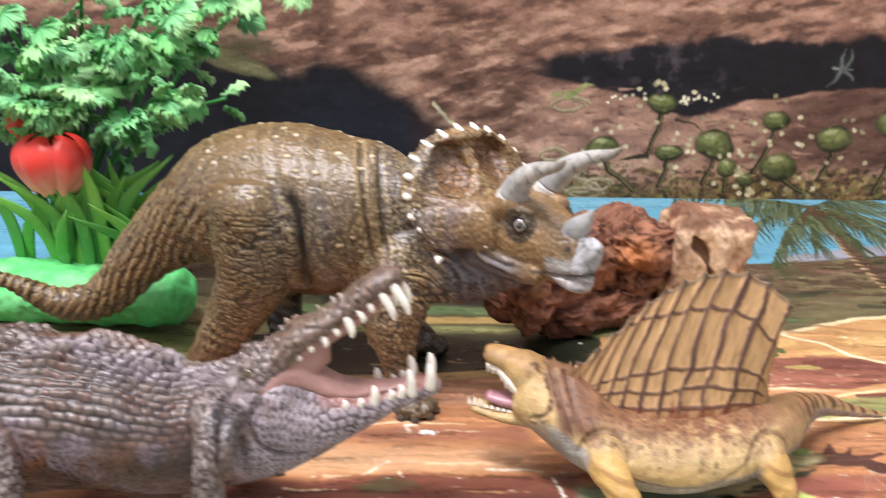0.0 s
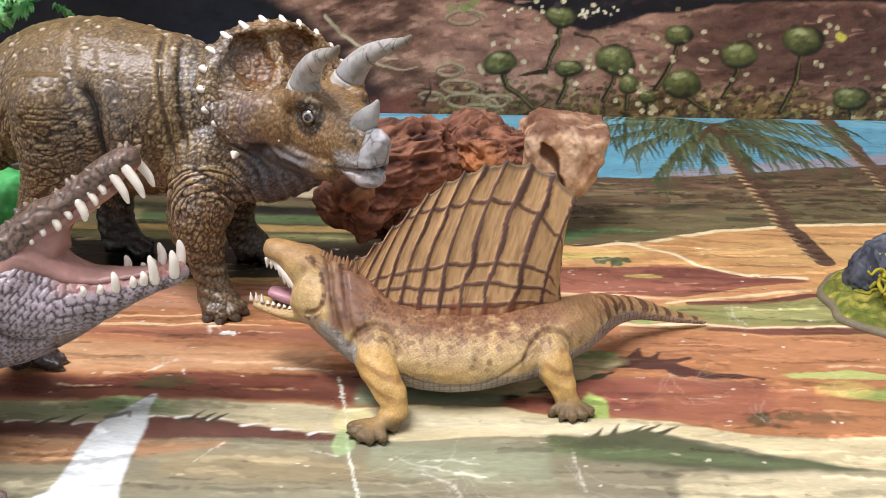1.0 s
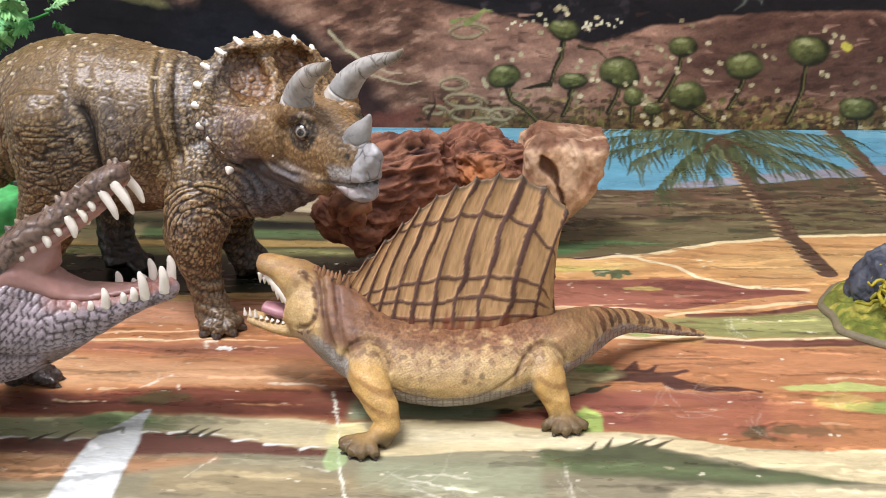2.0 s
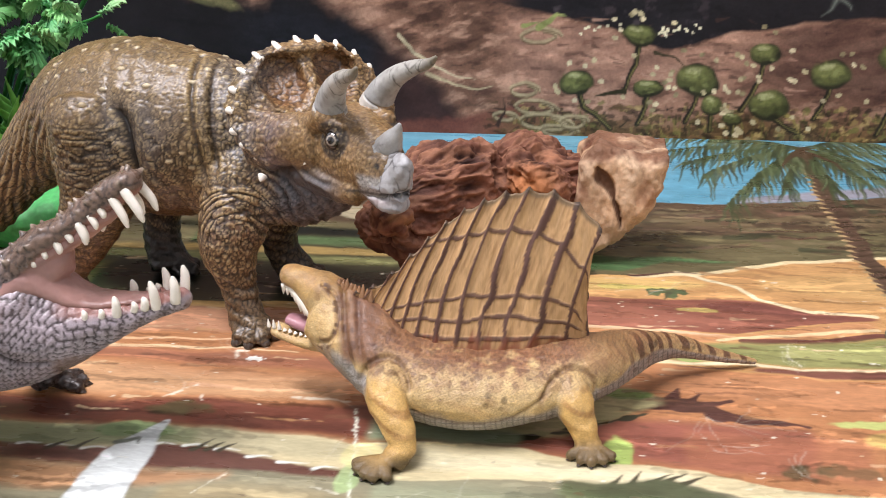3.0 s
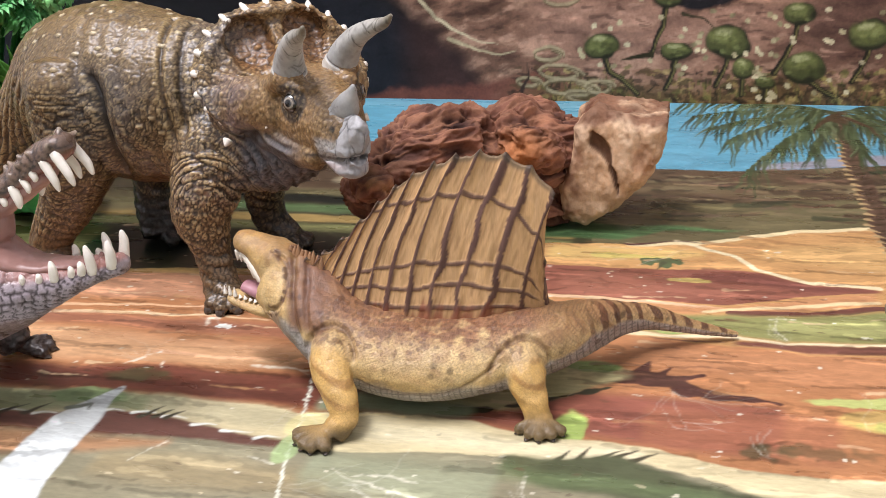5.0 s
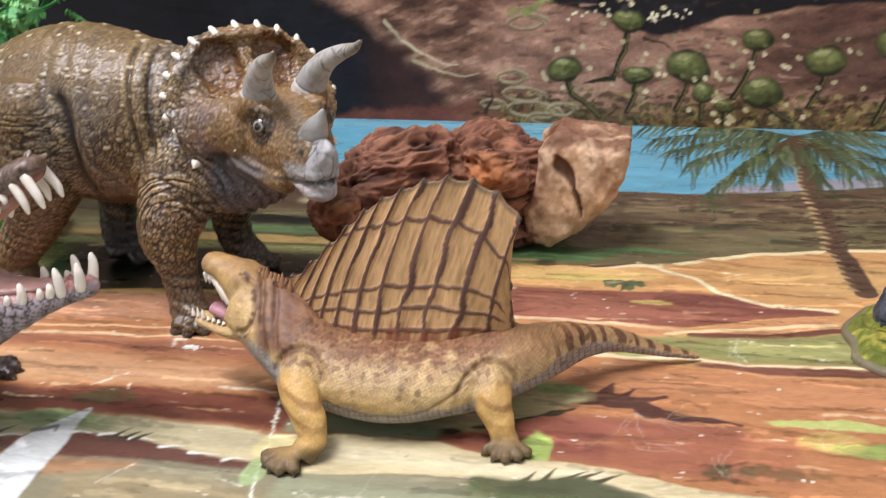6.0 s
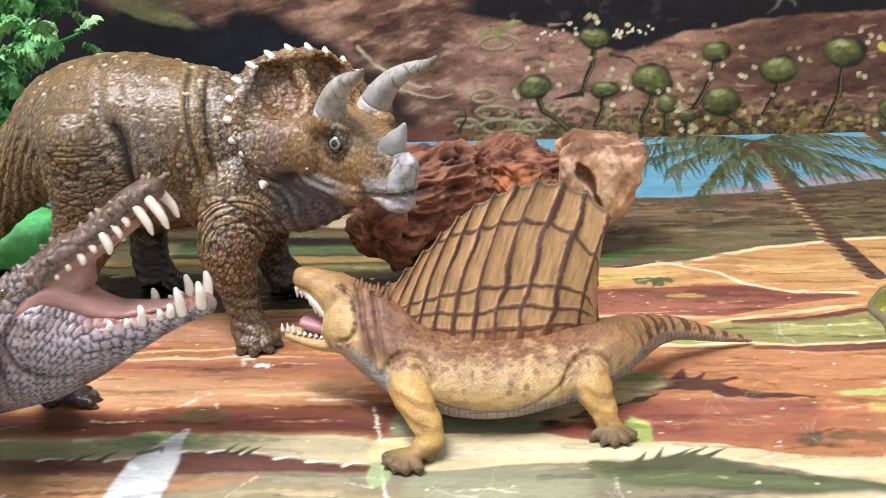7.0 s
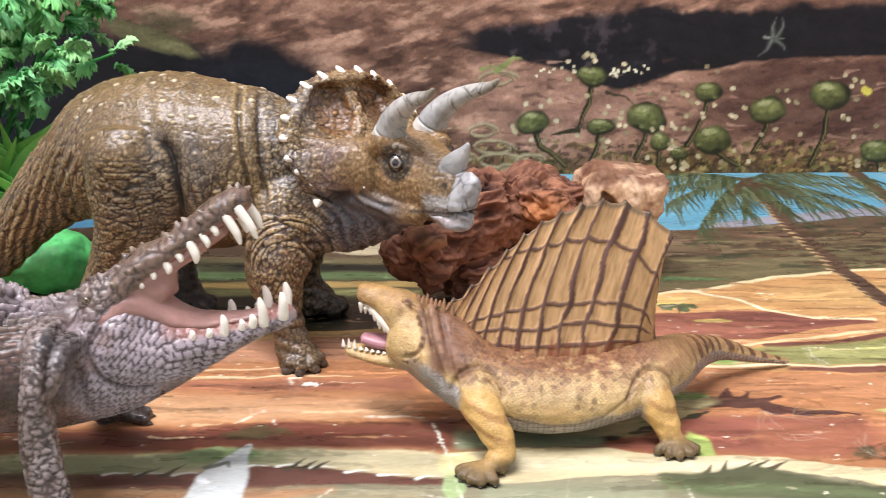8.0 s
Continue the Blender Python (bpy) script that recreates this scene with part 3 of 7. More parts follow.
    for n, tip in enumerate(tips):
        tip = np.array(tip)
        bend = (crown + tip) / 2 + np.array((0, 0.022 if n not in (5, 6, 7) else 0.008))
        line = [(1 - s) ** 2 * crown + 2 * s * (1 - s) * bend + s * s * tip for s in np.linspace(0, 1, 11)]
        k.stroke("4a4a2c", line, 0.0016)
        for s in range(2, 11):
            for side in (-1, 1):
                for part_way in (0.0, 0.5):
                    root = line[s] * (1 - part_way) + line[s - 1] * part_way
                    way = line[s] - line[s - 1]
                    way = way / (np.linalg.norm(way) + 1e-9)
                    out = np.array((-way[1], way[0])) * side
                    end = root + way * rnd.uniform(0.006, 0.012) + out * rnd.uniform(0.003, 0.008) + np.array((0, -rnd.uniform(0.016, 0.046)))
                    k.stroke(rnd.choice(("3c4828", "4a5632", "333c22", "5c6640")), (root, end), 0.0017, soft=0.0007, amount=0.9)
    k.spot("4a3422", 0.312, 0.372, 0.007, 0.014, ragged=0.6)
    k.stroke("4a3422", ((0.306, 0.372), (0.296, 0.352), (0.292, 0.335)), 0.003)
    k.stroke("4a3422", ((0.318, 0.372), (0.33, 0.350), (0.334, 0.330)), 0.003)
    # white worn streak, chips and creases
    lo = along(k.v, (-0.30, -0.115), (-0.20, -0.075), (-0.137, -0.0395), (-0.09, -0.036), (-0.080, -0.031), (-0.062, -0.0185))
    hi = along(k.v, (-0.30, -0.055), (-0.20, -0.03), (-0.144, -0.011), (-0.127, -0.0125), (-0.09, -0.0165), (-0.062, -0.0178))
    m = step(-0.001, 0.001, k.u - lo) * step(0.001, -0.001, k.u - hi) * step(-0.062, -0.064, k.v)
    k.lay(m, "e4e5e4")
    k.lay(m * step(-0.085, -0.07, k.v), "b9bdbd", 0.7)
    k.stroke("6f7366", ((-0.034, -0.083), (-0.026, -0.079), (-0.024, -0.082)), 0.0015)
    k.spot("f2ebe0", 0.0, 0.0, 0.0042, 0.0020, ragged=0.9)
    for q in (((-0.007, 0.008), (-0.012, 0.006), (-0.010, 0.001)), ((-0.020, -0.031), (-0.024, -0.037), (-0.028, -0.041)), ((-0.018, -0.029), (-0.022, -0.032)), ((-0.012, -0.038), (-0.011, -0.043)), ((0.03, -0.036), (0.043, -0.036), (0.055, -0.037))):
        k.stroke("f5e6cc", q, 0.0007, soft=0.0009, taper=False, ragged=0.0016, amount=0.7)
    k.stroke("f2edd8", ((0.060, -0.044), (0.062, -0.055), (0.065, -0.07), (0.067, -0.085), (0.070, -0.10), (0.074, -0.12), (0.079, -0.15)), 0.0005, taper=False, soft=0.0006, ragged=0.0009)
    k.spot("a9c27c", 0.068, -0.096, 0.005, 0.012, amount=0.75)
    k.spot("f0e08c", 0.069, -0.080, 0.008, 0.010, amount=0.5)
    for q in (((0.09, -0.108), (0.1, -0.115), (0.112, -0.119), (0.128, -0.121)), ((0.098, -0.112), (0.108, -0.11), (0.122, -0.112)), ((0.1, -0.12), (0.112, -0.127), (0.117, -0.135)), ((0.055, -0.105), (0.067, -0.108)), ((0.253, 0.045), (0.252, 0.03), (0.257, 0.021)), ((0.248, 0.041), (0.262, 0.043)), ((0.245, -0.118), (0.247, -0.126)), ((0.02, -0.1), (0.012, -0.115)), ((0.16, -0.1), (0.162, -0.13))):
        k.stroke("f1e6cf", q, 0.0003, soft=0.0007, taper=False, ragged=0.0010, amount=0.55)
    # webs of fine cracks
    for x, y, way, long, many in ((0.206, -0.034, -1.2, 0.03, 5), (0.222, -0.037, 0.1, 0.02, 4), (0.215, -0.06, 0.0, 0.015, 3), (0.243, -0.06, -1.5, 0.02, 3), (0.252, 0.034, -1.2, 0.02, 4), (0.10, -0.114, -0.3, 0.035, 7), (0.115, -0.118, -0.8, 0.03, 5), (0.08, -0.12, 0.2, 0.03, 4), (-0.022, -0.034, 2.4, 0.02, 5), (-0.008, 0.002, 2.6, 0.02, 4), (0.064, -0.07, -1.4, 0.03, 3), (0.04, -0.036, 0.0, 0.025, 3), (0.16, -0.11, -1.5, 0.03, 3), (0.28, -0.05, 1.2, 0.03, 2), (0.3, 0.03, 0.4, 0.02, 2), (0.19, 0.1, 0.1, 0.03, 2), (-0.03, 0.02, 0.2, 0.03, 2)):
        for _ in range(many):
            a, q = way + rnd.uniform(-0.7, 0.7), [(x + rnd.uniform(-0.004, 0.004), y + rnd.uniform(-0.004, 0.004))]
            for _ in range(7):
                a += rnd.uniform(-0.45, 0.45)
                q.append((q[-1][0] + math.cos(a) * long / 7, q[-1][1] + math.sin(a) * long / 7))
            k.stroke("f3ead6", q, 0.0002, soft=0.0006, amount=rnd.uniform(0.10, 0.32))
    for _ in range(260):
        x, y = rnd.uniform(-0.2, 0.40), rnd.uniform(-0.15, 0.13)
        k.spot(rnd.choice(("4a3024", "e6cfa4", "6a4a32", "f0e6d0")), x, y, rnd.uniform(0.0006, 0.0022), rnd.uniform(0.0004, 0.0009), ragged=0.7, amount=rnd.uniform(0.25, 0.6))
    for _ in range(120):
        x, y = rnd.uniform(-0.2, 0.35), rnd.uniform(-0.15, 0.12)
        k.spot("f0e2c8", x, y, rnd.uniform(0.0006, 0.0014), rnd.uniform(0.0004, 0.0009), amount=0.7)
    for _ in range(150):
        x, y = rnd.uniform(-0.2, 0.40), rnd.uniform(-0.07, 0.13)
        long = rnd.uniform(0.006, 0.03)
        k.stroke(rnd.choice(("5a3628", "6d4430", "d9a878", "b9854c", "7d5236", "e2bd8c")), ((x, y), (x + long * 0.5, y + rnd.uniform(-0.001, 0.002)), (x + long, y + rnd.uniform(-0.001, 0.003))), rnd.uniform(0.0006, 0.0016), ragged=0.0012, amount=rnd.uniform(0.3, 0.7))
    # dry brush marks along the bands
    for _ in range(1100):
        x, y = rnd.uniform(-0.26, 0.42), rnd.uniform(-0.15, 0.25)
        long = rnd.uniform(0.008, 0.05)
        w = rnd.uniform(0.0005, 0.0018)
        k.wash(((x, y), (x + long * 0.5, y + rnd.uniform(-0.002, 0.002)), (x + long, y + rnd.uniform(-0.004, 0.004))), w, rnd.choice((0.5, 0.62, 0.75, 1.25, 1.45, 1.7)), rnd.uniform(0.4, 0.9))
    k.brush(0.26, 0.009, 3)
    k.brush(0.20, 0.003, 13, (0.3, 1, 1))
    k.brush(0.16, 0.05, 8, (0.4, 1, 1))
    grey = k.img.mean(1)[:, None]
    tone = grey + (k.img - grey) * 0.80
    return tone / (1 + 0.22 * grey) * np.array((1.0, 1.06, 1.03))


mat = thing("play_mat", (0.05, 0.0, 0), "creased glossy mat printed with orange plains and palms", "play mat", kind="structure")
us = axis_steps(-0.9, -0.285, 0.45, 1.0, 0.00082)
vs = np.concatenate([np.linspace(-1.0, -0.155, 12, endpoint=False), np.arange(-0.155, 0.13, 0.00070), np.arange(0.13, 0.407, 0.00115), [0.4075]])
gu, gv, gf = sheet(us, vs)
lift = 0.007 * step(0.2, 0.40, gv) + 0.0006 * fbm(np.stack([gu, gv, gu * 0], 1), 0.06, 3, 2) * step(0.4, 0.36, gv)
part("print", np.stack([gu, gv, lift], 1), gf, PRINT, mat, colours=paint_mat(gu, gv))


# ---- the printed backdrop ----
def paint_wall(u, v):
    rnd = random.Random(9)
    k = Painter(u, v, "82604f", 0.003, 0.03)
    p = k.p
    rock = fbm(p * np.array((0.6, 1, 1)), 0.05, 5, 3)
    k.lay(step(-0.02, 0.22, rock), "a67f6c", 0.55)
    k.lay(step(0.02, -0.22, rock), "5c4236", 0.6)
    tuft = fbm(np.stack([(k.u + 0.35 * k.v) * 0.30, k.v - k.u * 0.22, k.u * 0], 1), 0.007, 5, 43)
    k.lay(step(0.02, 0.28, tuft), "bd9680", 0.75)
    k.lay(step(-0.02, -0.28, tuft), "402b24", 0.75)
    k.lay(step(0.1, 0.18, v) * step(-0.1, 0.5, fbm(p, 0.02, 4, 8)), "a07868", 0.5)
    # two dark hollows
    low = along(k.u, (-0.9, 0.02), (0.07, 0.11), (0.112, 0.105), (0.165, 0.092), (0.213, 0.076), (0.258, 0.090), (0.348, 0.103), (0.425, 0.102), (0.9, 0.1))
    high = along(k.u, (0.05, 0.11), (0.09, 0.122), (0.165, 0.134), (0.21, 0.140), (0.42, 0.146), (0.9, 0.15))
    k.lay(step(0.004, -0.004, k.v - high + 0.012 * fbm(p, 0.02, 4, 21)) * step(-0.0015, 0.0015, k.v - low) * step(0.06, 0.10, k.u), "1c1a1f")
    k.lay(step(0.004, -0.004, k.v - high) * step(-0.002, 0.004, k.v - low) * step(0.28, 0.2, k.u) * step(0.09, 0.12, k.u) * step(0.1, 0.4, fbm(p, 0.01, 4, 4)), "4a4248", 0.7)
    rim = along(k.u, (-0.9, 0.17), (-0.36, 0.15), (-0.21, 0.128), (-0.13, 0.110), (-0.09, 0.116), (-0.05, 0.104), (-0.02, 0.085), (0.01, 0.062), (0.04, 0.03), (0.06, 0.0))
    k.lay(step(0.014, -0.008, k.v - rim + 0.014 * fbm(p, 0.02, 4, 12)), "19171b")
    k.lay(step(0.0, -0.02, k.v - rim) * step(-0.15, -0.09, k.u) * step(0.0, -0.03, k.u), "20222c", 0.6)
    k.lay(step(0.02, -0.02, k.v - rim) * step(-0.03, 0.01, k.u), "4a302c", 0.6)
    foot = along(k.u, (-0.06, 0.008), (0.0, 0.016), (0.06, 0.022), (0.10, 0.030), (0.13, 0.02))
    k.lay(step(0.003, -0.003, k.v - foot + 0.006 * fbm(p, 0.012, 4, 33)) * step(-0.08, -0.04, k.u) * step(0.14, 0.10, k.u), "75453a", 0.85)
    # lit slope and scrub floor
    k.lay(step(0.0, -0.006, k.v - low) * step(0.07, 0.11, k.u) * step(0.03, 0.06, k.v) * step(0.35, 0.22, k.u), "b38a78", 0.45)
    k.lay(step(0.0, -0.006, k.v - low) * step(0.24, 0.32, k.u) * step(0.02, 0.05, k.v), "4c342e", 0.8)
    k.lay(step(0.034, 0.012, k.v + 0.012 * rock) * step(0.05, 0.12, k.u), "6b5434", 0.85)
    for _ in range(420):
        x, y = rnd.uniform(0.09, 0.46), 0.006 + 0.028 * rnd.random() ** 1.5
        k.spot(rnd.choice(("8f7c4c", "4a3a24", "6b6a38", "a89560", "3d3422")), x, y, rnd.uniform(0.001, 0.004), rnd.uniform(0.001, 0.003), ragged=0.4, amount=0.75)
    for _ in range(90):
        x, y = rnd.uniform(0.1, 0.46), rnd.uniform(0.004, 0.02)
        k.stroke(rnd.choice(("3a3220", "7d7440", "5a5630")), ((x, y), (x + rnd.uniform(-0.006, 0.006), y + rnd.uniform(0.006, 0.014))), 0.0008)
    for _ in range(260):
        x, y = rnd.uniform(0.07, 0.46), rnd.uniform(0.004, 0.034)
        k.stroke(rnd.choice(("2c2218", "3b2c20", "241d18", "54432a")), ((x, y), (x + rnd.uniform(-0.010, 0.010), y + rnd.uniform(-0.003, 0.004))), rnd.uniform(0.0008, 0.0022), amount=0.7)
    for _ in range(150):
        x, y = rnd.uniform(0.09, 0.46), rnd.uniform(0.03, 0.10)
        k.stroke(rnd.choice(("4a342c", "6a4a3e", "3c2a26", "b08c7a")), ((x, y), (x + rnd.uniform(0.004, 0.016), y + rnd.uniform(-0.004, 0.003))), rnd.uniform(0.0007, 0.0018), amount=0.6)
    # bulb plants: head, stem foot
    bulbs = ((0.188, 0.088, 0.0125, 0.0085, 0.178, 0.044), (0.142, 0.051, 0.0125, 0.0088, 0.170, 0.014), (0.197, 0.046, 0.011, 0.0068, 0.188, 0.018), (0.233, 0.052, 0.0165, 0.0125, 0.228, 0.020), (0.246, 0.033, 0.0085, 0.0085, 0.246, 0.012),
             (0.283, 0.074, 0.011, 0.0085, 0.268, 0.030), (0.289, 0.034, 0.0155, 0.0108, 0.31, 0.014), (0.333, 0.059, 0.0155, 0.0118, 0.322, 0.026), (0.382, 0.071, 0.0175, 0.0125, 0.372, 0.012), (0.427, 0.024, 0.014, 0.010, 0.43, 0.006), (0.47, 0.06, 0.015, 0.011, 0.465, 0.01), (0.262, 0.022, 0.007, 0.005, 0.262, 0.01))
    for x, y, rx, ry, fx, fy in bulbs:
        bend = ((x + fx) / 2 + 0.3 * (x - fx), (y + fy) / 2)
        k.stroke("24211a", ((x, y), bend, (fx, fy)), 0.0021, taper=False)
        k.stroke("6f6a3c", ((x + 0.0008, y), (bend[0] + 0.0008, bend[1]), (fx + 0.0008, fy)), 0.0006, taper=False)
    k.stroke("33301c", ((0.178, 0.044), (0.165, 0.042), (0.155, 0.040)), 0.003)
    k.stroke("8d8248", ((0.298, 0.03), (0.307, 0.026), (0.312, 0.014)), 0.0022)
    k.stroke("3a3622", ((0.2, 0.076), (0.215, 0.07), (0.225, 0.06)), 0.0014)
    for x, y, rx, ry, fx, fy in bulbs:
        k.spot("26281a", x, y, rx, ry, soft=0.10, ragged=0.14)
        k.spot("4f5530", x - rx * 0.04, y + ry * 0.12, rx * 0.90, ry * 0.80, soft=0.2, ragged=0.25)
        k.spot("6f7644", x - rx * 0.12, y + ry * 0.34, rx * 0.68, ry * 0.50, soft=0.4, ragged=0.4)
        k.spot("a3a878", x - rx * 0.18, y + ry * 0.58, rx * 0.36, ry * 0.20, soft=0.5, ragged=0.4)
        for q in range(9):
            a = rnd.uniform(0, 6.28)
            d = rnd.uniform(0.0, 0.8)
            k.spot(rnd.choice(("343a20", "87905a", "59602f")), x + rx * d * math.cos(a), y + ry * d * math.sin(a), rx * 0.13, ry * 0.13, soft=0.5, ragged=0.4, amount=0.5)
        for q in range(9):
            a = rnd.uniform(0, 6.28)
            d = rnd.uniform(1.1, 2.3)
            k.spot(rnd.choice(("b7ae8a", "8f8766", "c9c09e")), x + rx * d * math.cos(a), y + ry * 1.2 * d * math.sin(a), 0.0021, 0.002, ragged=0.1)
    for q in range(26):
        k.spot("d8d6b8", rnd.choice((-1, 1)) * rnd.uniform(0.014, 0.045) + 0.188, 0.09 + rnd.uniform(-0.003, 0.006), 0.0012, 0.0012)
    k.spot("bfb848", 0.412, 0.076, 0.0045, 0.0042)
    # curled tendrils
    for cx, cy, rx, ry in ((0.110, 0.030, 0.018, 0.007), (0.118, 0.018, 0.022, 0.007), (0.100, 0.044, 0.012, 0.006), (0.112, 0.086, 0.016, 0.006), (0.128, 0.012, 0.016, 0.005), (0.14, 0.02, 0.012, 0.006), (0.086, 0.02, 0.01, 0.004)):
        ring = [(cx + rx * (1 - 0.02 * s) * math.cos(s * 0.5), cy + ry * (1 - 0.02 * s) * math.sin(s * 0.5)) for s in range(16)]
        k.stroke("a89c7c", ring, 0.0014, taper=False, amount=0.85)
        k.stroke("574a30", [(a, b - 0.0016) for a, b in ring], 0.0007, taper=False, amount=0.7)
    k.stroke("c2b898", ((0.0, 0.085), (0.015, 0.07), (0.03, 0.06), (0.045, 0.052), (0.06, 0.050)), 0.0017)
    k.stroke("b5a988", ((0.022, 0.056), (0.04, 0.046), (0.062, 0.041), (0.075, 0.045)), 0.0015)
    k.stroke("8a9658", ((0.112, 0.092), (0.12, 0.098), (0.125, 0.103), (0.131, 0.102)), 0.0028)
    k.stroke("8a9658", ((0.1, 0.094), (0.112, 0.096)), 0.002)
    k.stroke("3a2a24", ((0.08, 0.012), (0.086, 0.024), (0.084, 0.036)), 0.0018)
    # dragonfly and the pale wings
    k.stroke("8b9590", ((0.325, 0.1185), (0.340, 0.1175)), 0.0011, amount=0.7)
    for q in (((0.331, 0.119), (0.330, 0.127), (0.332, 0.135)), ((0.334, 0.119), (0.338, 0.127), (0.337, 0.134)), ((0.331, 0.116), (0.327, 0.108), (0.321, 0.103)), ((0.334, 0.116), (0.340, 0.111), (0.341, 0.108))):
        k.stroke("4d5450", q, 0.0024, soft=0.001, amount=0.6)
        k.stroke("7a857f", q, 0.0007, amount=0.6)
    k.spot("5a5a3c", -0.165, 0.119, 0.038, 0.0085, soft=0.15, ragged=0.1, amount=0.85, turn=-0.38)
    k.spot("75704e", -0.150, 0.112, 0.022, 0.004, soft=0.3, amount=0.6, turn=-0.35)
    k.spot("4c4c34", -0.150, 0.134, 0.026, 0.010, soft=0.3, ragged=0.15, amount=0.6, turn=-0.2)
    for _ in range(700):
        x, y = rnd.uniform(-0.34, 0.44), rnd.uniform(0.02, 0.18)
        long, lean = rnd.uniform(0.004, 0.02), rnd.uniform(-0.4, 0.15)
        k.wash(((x, y), (x + long, y + lean * long)), rnd.uniform(0.0006, 0.002), rnd.choice((0.6, 0.75, 1.2, 1.4)), rnd.uniform(0.3, 0.8))
    k.brush(0.30, 0.010, 5, (0.6, 1, 1))
    k.brush(0.30, 0.0035, 6, (0.8, 1, 1))
    grey = k.img.mean(1)[:, None]
    return (grey + (k.img - grey) * 0.92) * np.array((1.0, 0.96, 0.88))


back = thing("backdrop", (0.05, WALL_Y, 0), "printed cave backdrop with bulb plants standing behind the mat", "backdrop", kind="structure")
us, vs = axis_steps(-0.9, -0.36, 0.47, 1.0, 0.0012), np.concatenate([np.arange(-0.004, 0.185, 0.0011), np.linspace(0.186, 0.5, 16)])
gu, gv, gf = sheet(us, vs)
part("print", np.stack([gu, gu * 0 + WALL_Y, gv], 1), gf, PRINT_WALL, back, colours=paint_wall(gu, gv))
bv, bf = np.array([(x, y, z) for z in (-0.005, 0.5) for y in (WALL_Y + 0.002, WALL_Y + 0.012) for x in (-0.9, 1.0)]), [(0, 2, 3, 1), (4, 5, 7, 6), (0, 1, 5, 4), (2, 6, 7, 3), (0, 4, 6, 2), (1, 3, 7, 5)]
part("board", bv, bf, BOARD, back, "grey backing board", smooth=False)


# ---- shared figure parts ----
def cone(root, tip, radius, bend=(0, 0, 0), sides=9, steps=3, flat=1.0):
    """A curved tapering tooth, claw, spike or horn."""
    root, tip, bend = np.array(root, float), np.array(tip, float), np.array(bend, float)
    mid = (root + tip) / 2 + bend
    ref = (0, 0, 1) if abs((tip - root)[2]) < 0.8 * np.linalg.norm(tip - root) else (0, 1, 0)
    return tube([(*root, radius, radius * flat), (*mid, radius * 0.66, radius * 0.66 * flat), (*tip, radius * 0.12, radius * 0.12 * flat)], steps, sides, ref)


def fang(root, tip, radius, bend=(0, 0, 0)):
    """A stout blunt tooth."""
    root, tip, bend = np.array(root, float), np.array(tip, float), np.array(bend, float)
    mid = (root + tip) / 2 + bend
    return tube([(*(root - (tip - root) * 0.15), radius, radius), (*mid, radius * 0.86, radius * 0.86), (*(mid * 0.35 + tip * 0.65), radius * 0.62, radius * 0.62), (*tip, radius * 0.3, radius * 0.3)], 4, 10, (0, 1, 0))


def eyeball(owner, centre, out, size, iris, ring="1c1714"):
    """A glossy painted eye that looks along out."""
    out = np.array(out, float) / np.linalg.norm(out)
    v, f = ball((0, 0, 0), (1, 1, 1), 44, 56)
    c = v @ out
    col = np.tile(lin(ring), (len(v), 1))
    col = mix(col, step(0.83, 0.86, c), lin(iris))
    col = mix(col, step(0.925, 0.945, c), lin("0c0a09"))
    part("eye", v * size + np.array(centre), f, EYE, owner, "glossy painted eye", col)


def toes(owner, foot, ways, length, radius, name="claw", reach=0.45):
    """Claws at the front of a foot."""
    for w in ways:
        w = np.array((*w, 0.0))
        w /= np.linalg.norm(w)
        root = np.array(foot) + w * length * 0.75
        v, f = fang(root + (0, 0, radius * 0.6), root + w * length * reach - (0, 0, radius * 0.2), radius, (0, 0, radius * 0.3))
        v[:, 2] = np.maximum(v[:, 2], 0.0006)
        part(name, v, f, CLAW, owner)


def toe_pieces(foot, ways, length, radius):
    out = []
    for w in ways:
        w = np.array((*w, 0.0))
        w /= np.linalg.norm(w)
        a, b = np.array(foot), np.array(foot) + w * length
        out.append(tube([(a[0], a[1], radius * 1.5, radius * 1.1), ((a[0] + b[0]) / 2, (a[1] + b[1]) / 2, radius * 1.25, radius * 1.05), (b[0], b[1], radius * 0.85, radius * 0.85)], 4, 10))
    return out


# ---- triceratops figure ----
HEAD_F = np.array((0.670, -0.742, 0.0))
HEAD_L = np.array((0.742, 0.670, 0.0))
HEAD_O = np.array((0.0548, 0.0144, 0.0))


def head_at(f, l, u):
    return HEAD_O + HEAD_F * f + HEAD_L * l + np.array((0, 0, u))


def head_rows(rows):
    return [(*head_at(f, l, u), w, h) for f, l, u, w, h in rows]


FRILL_U, FRILL_W = 0.1070, 0.0425


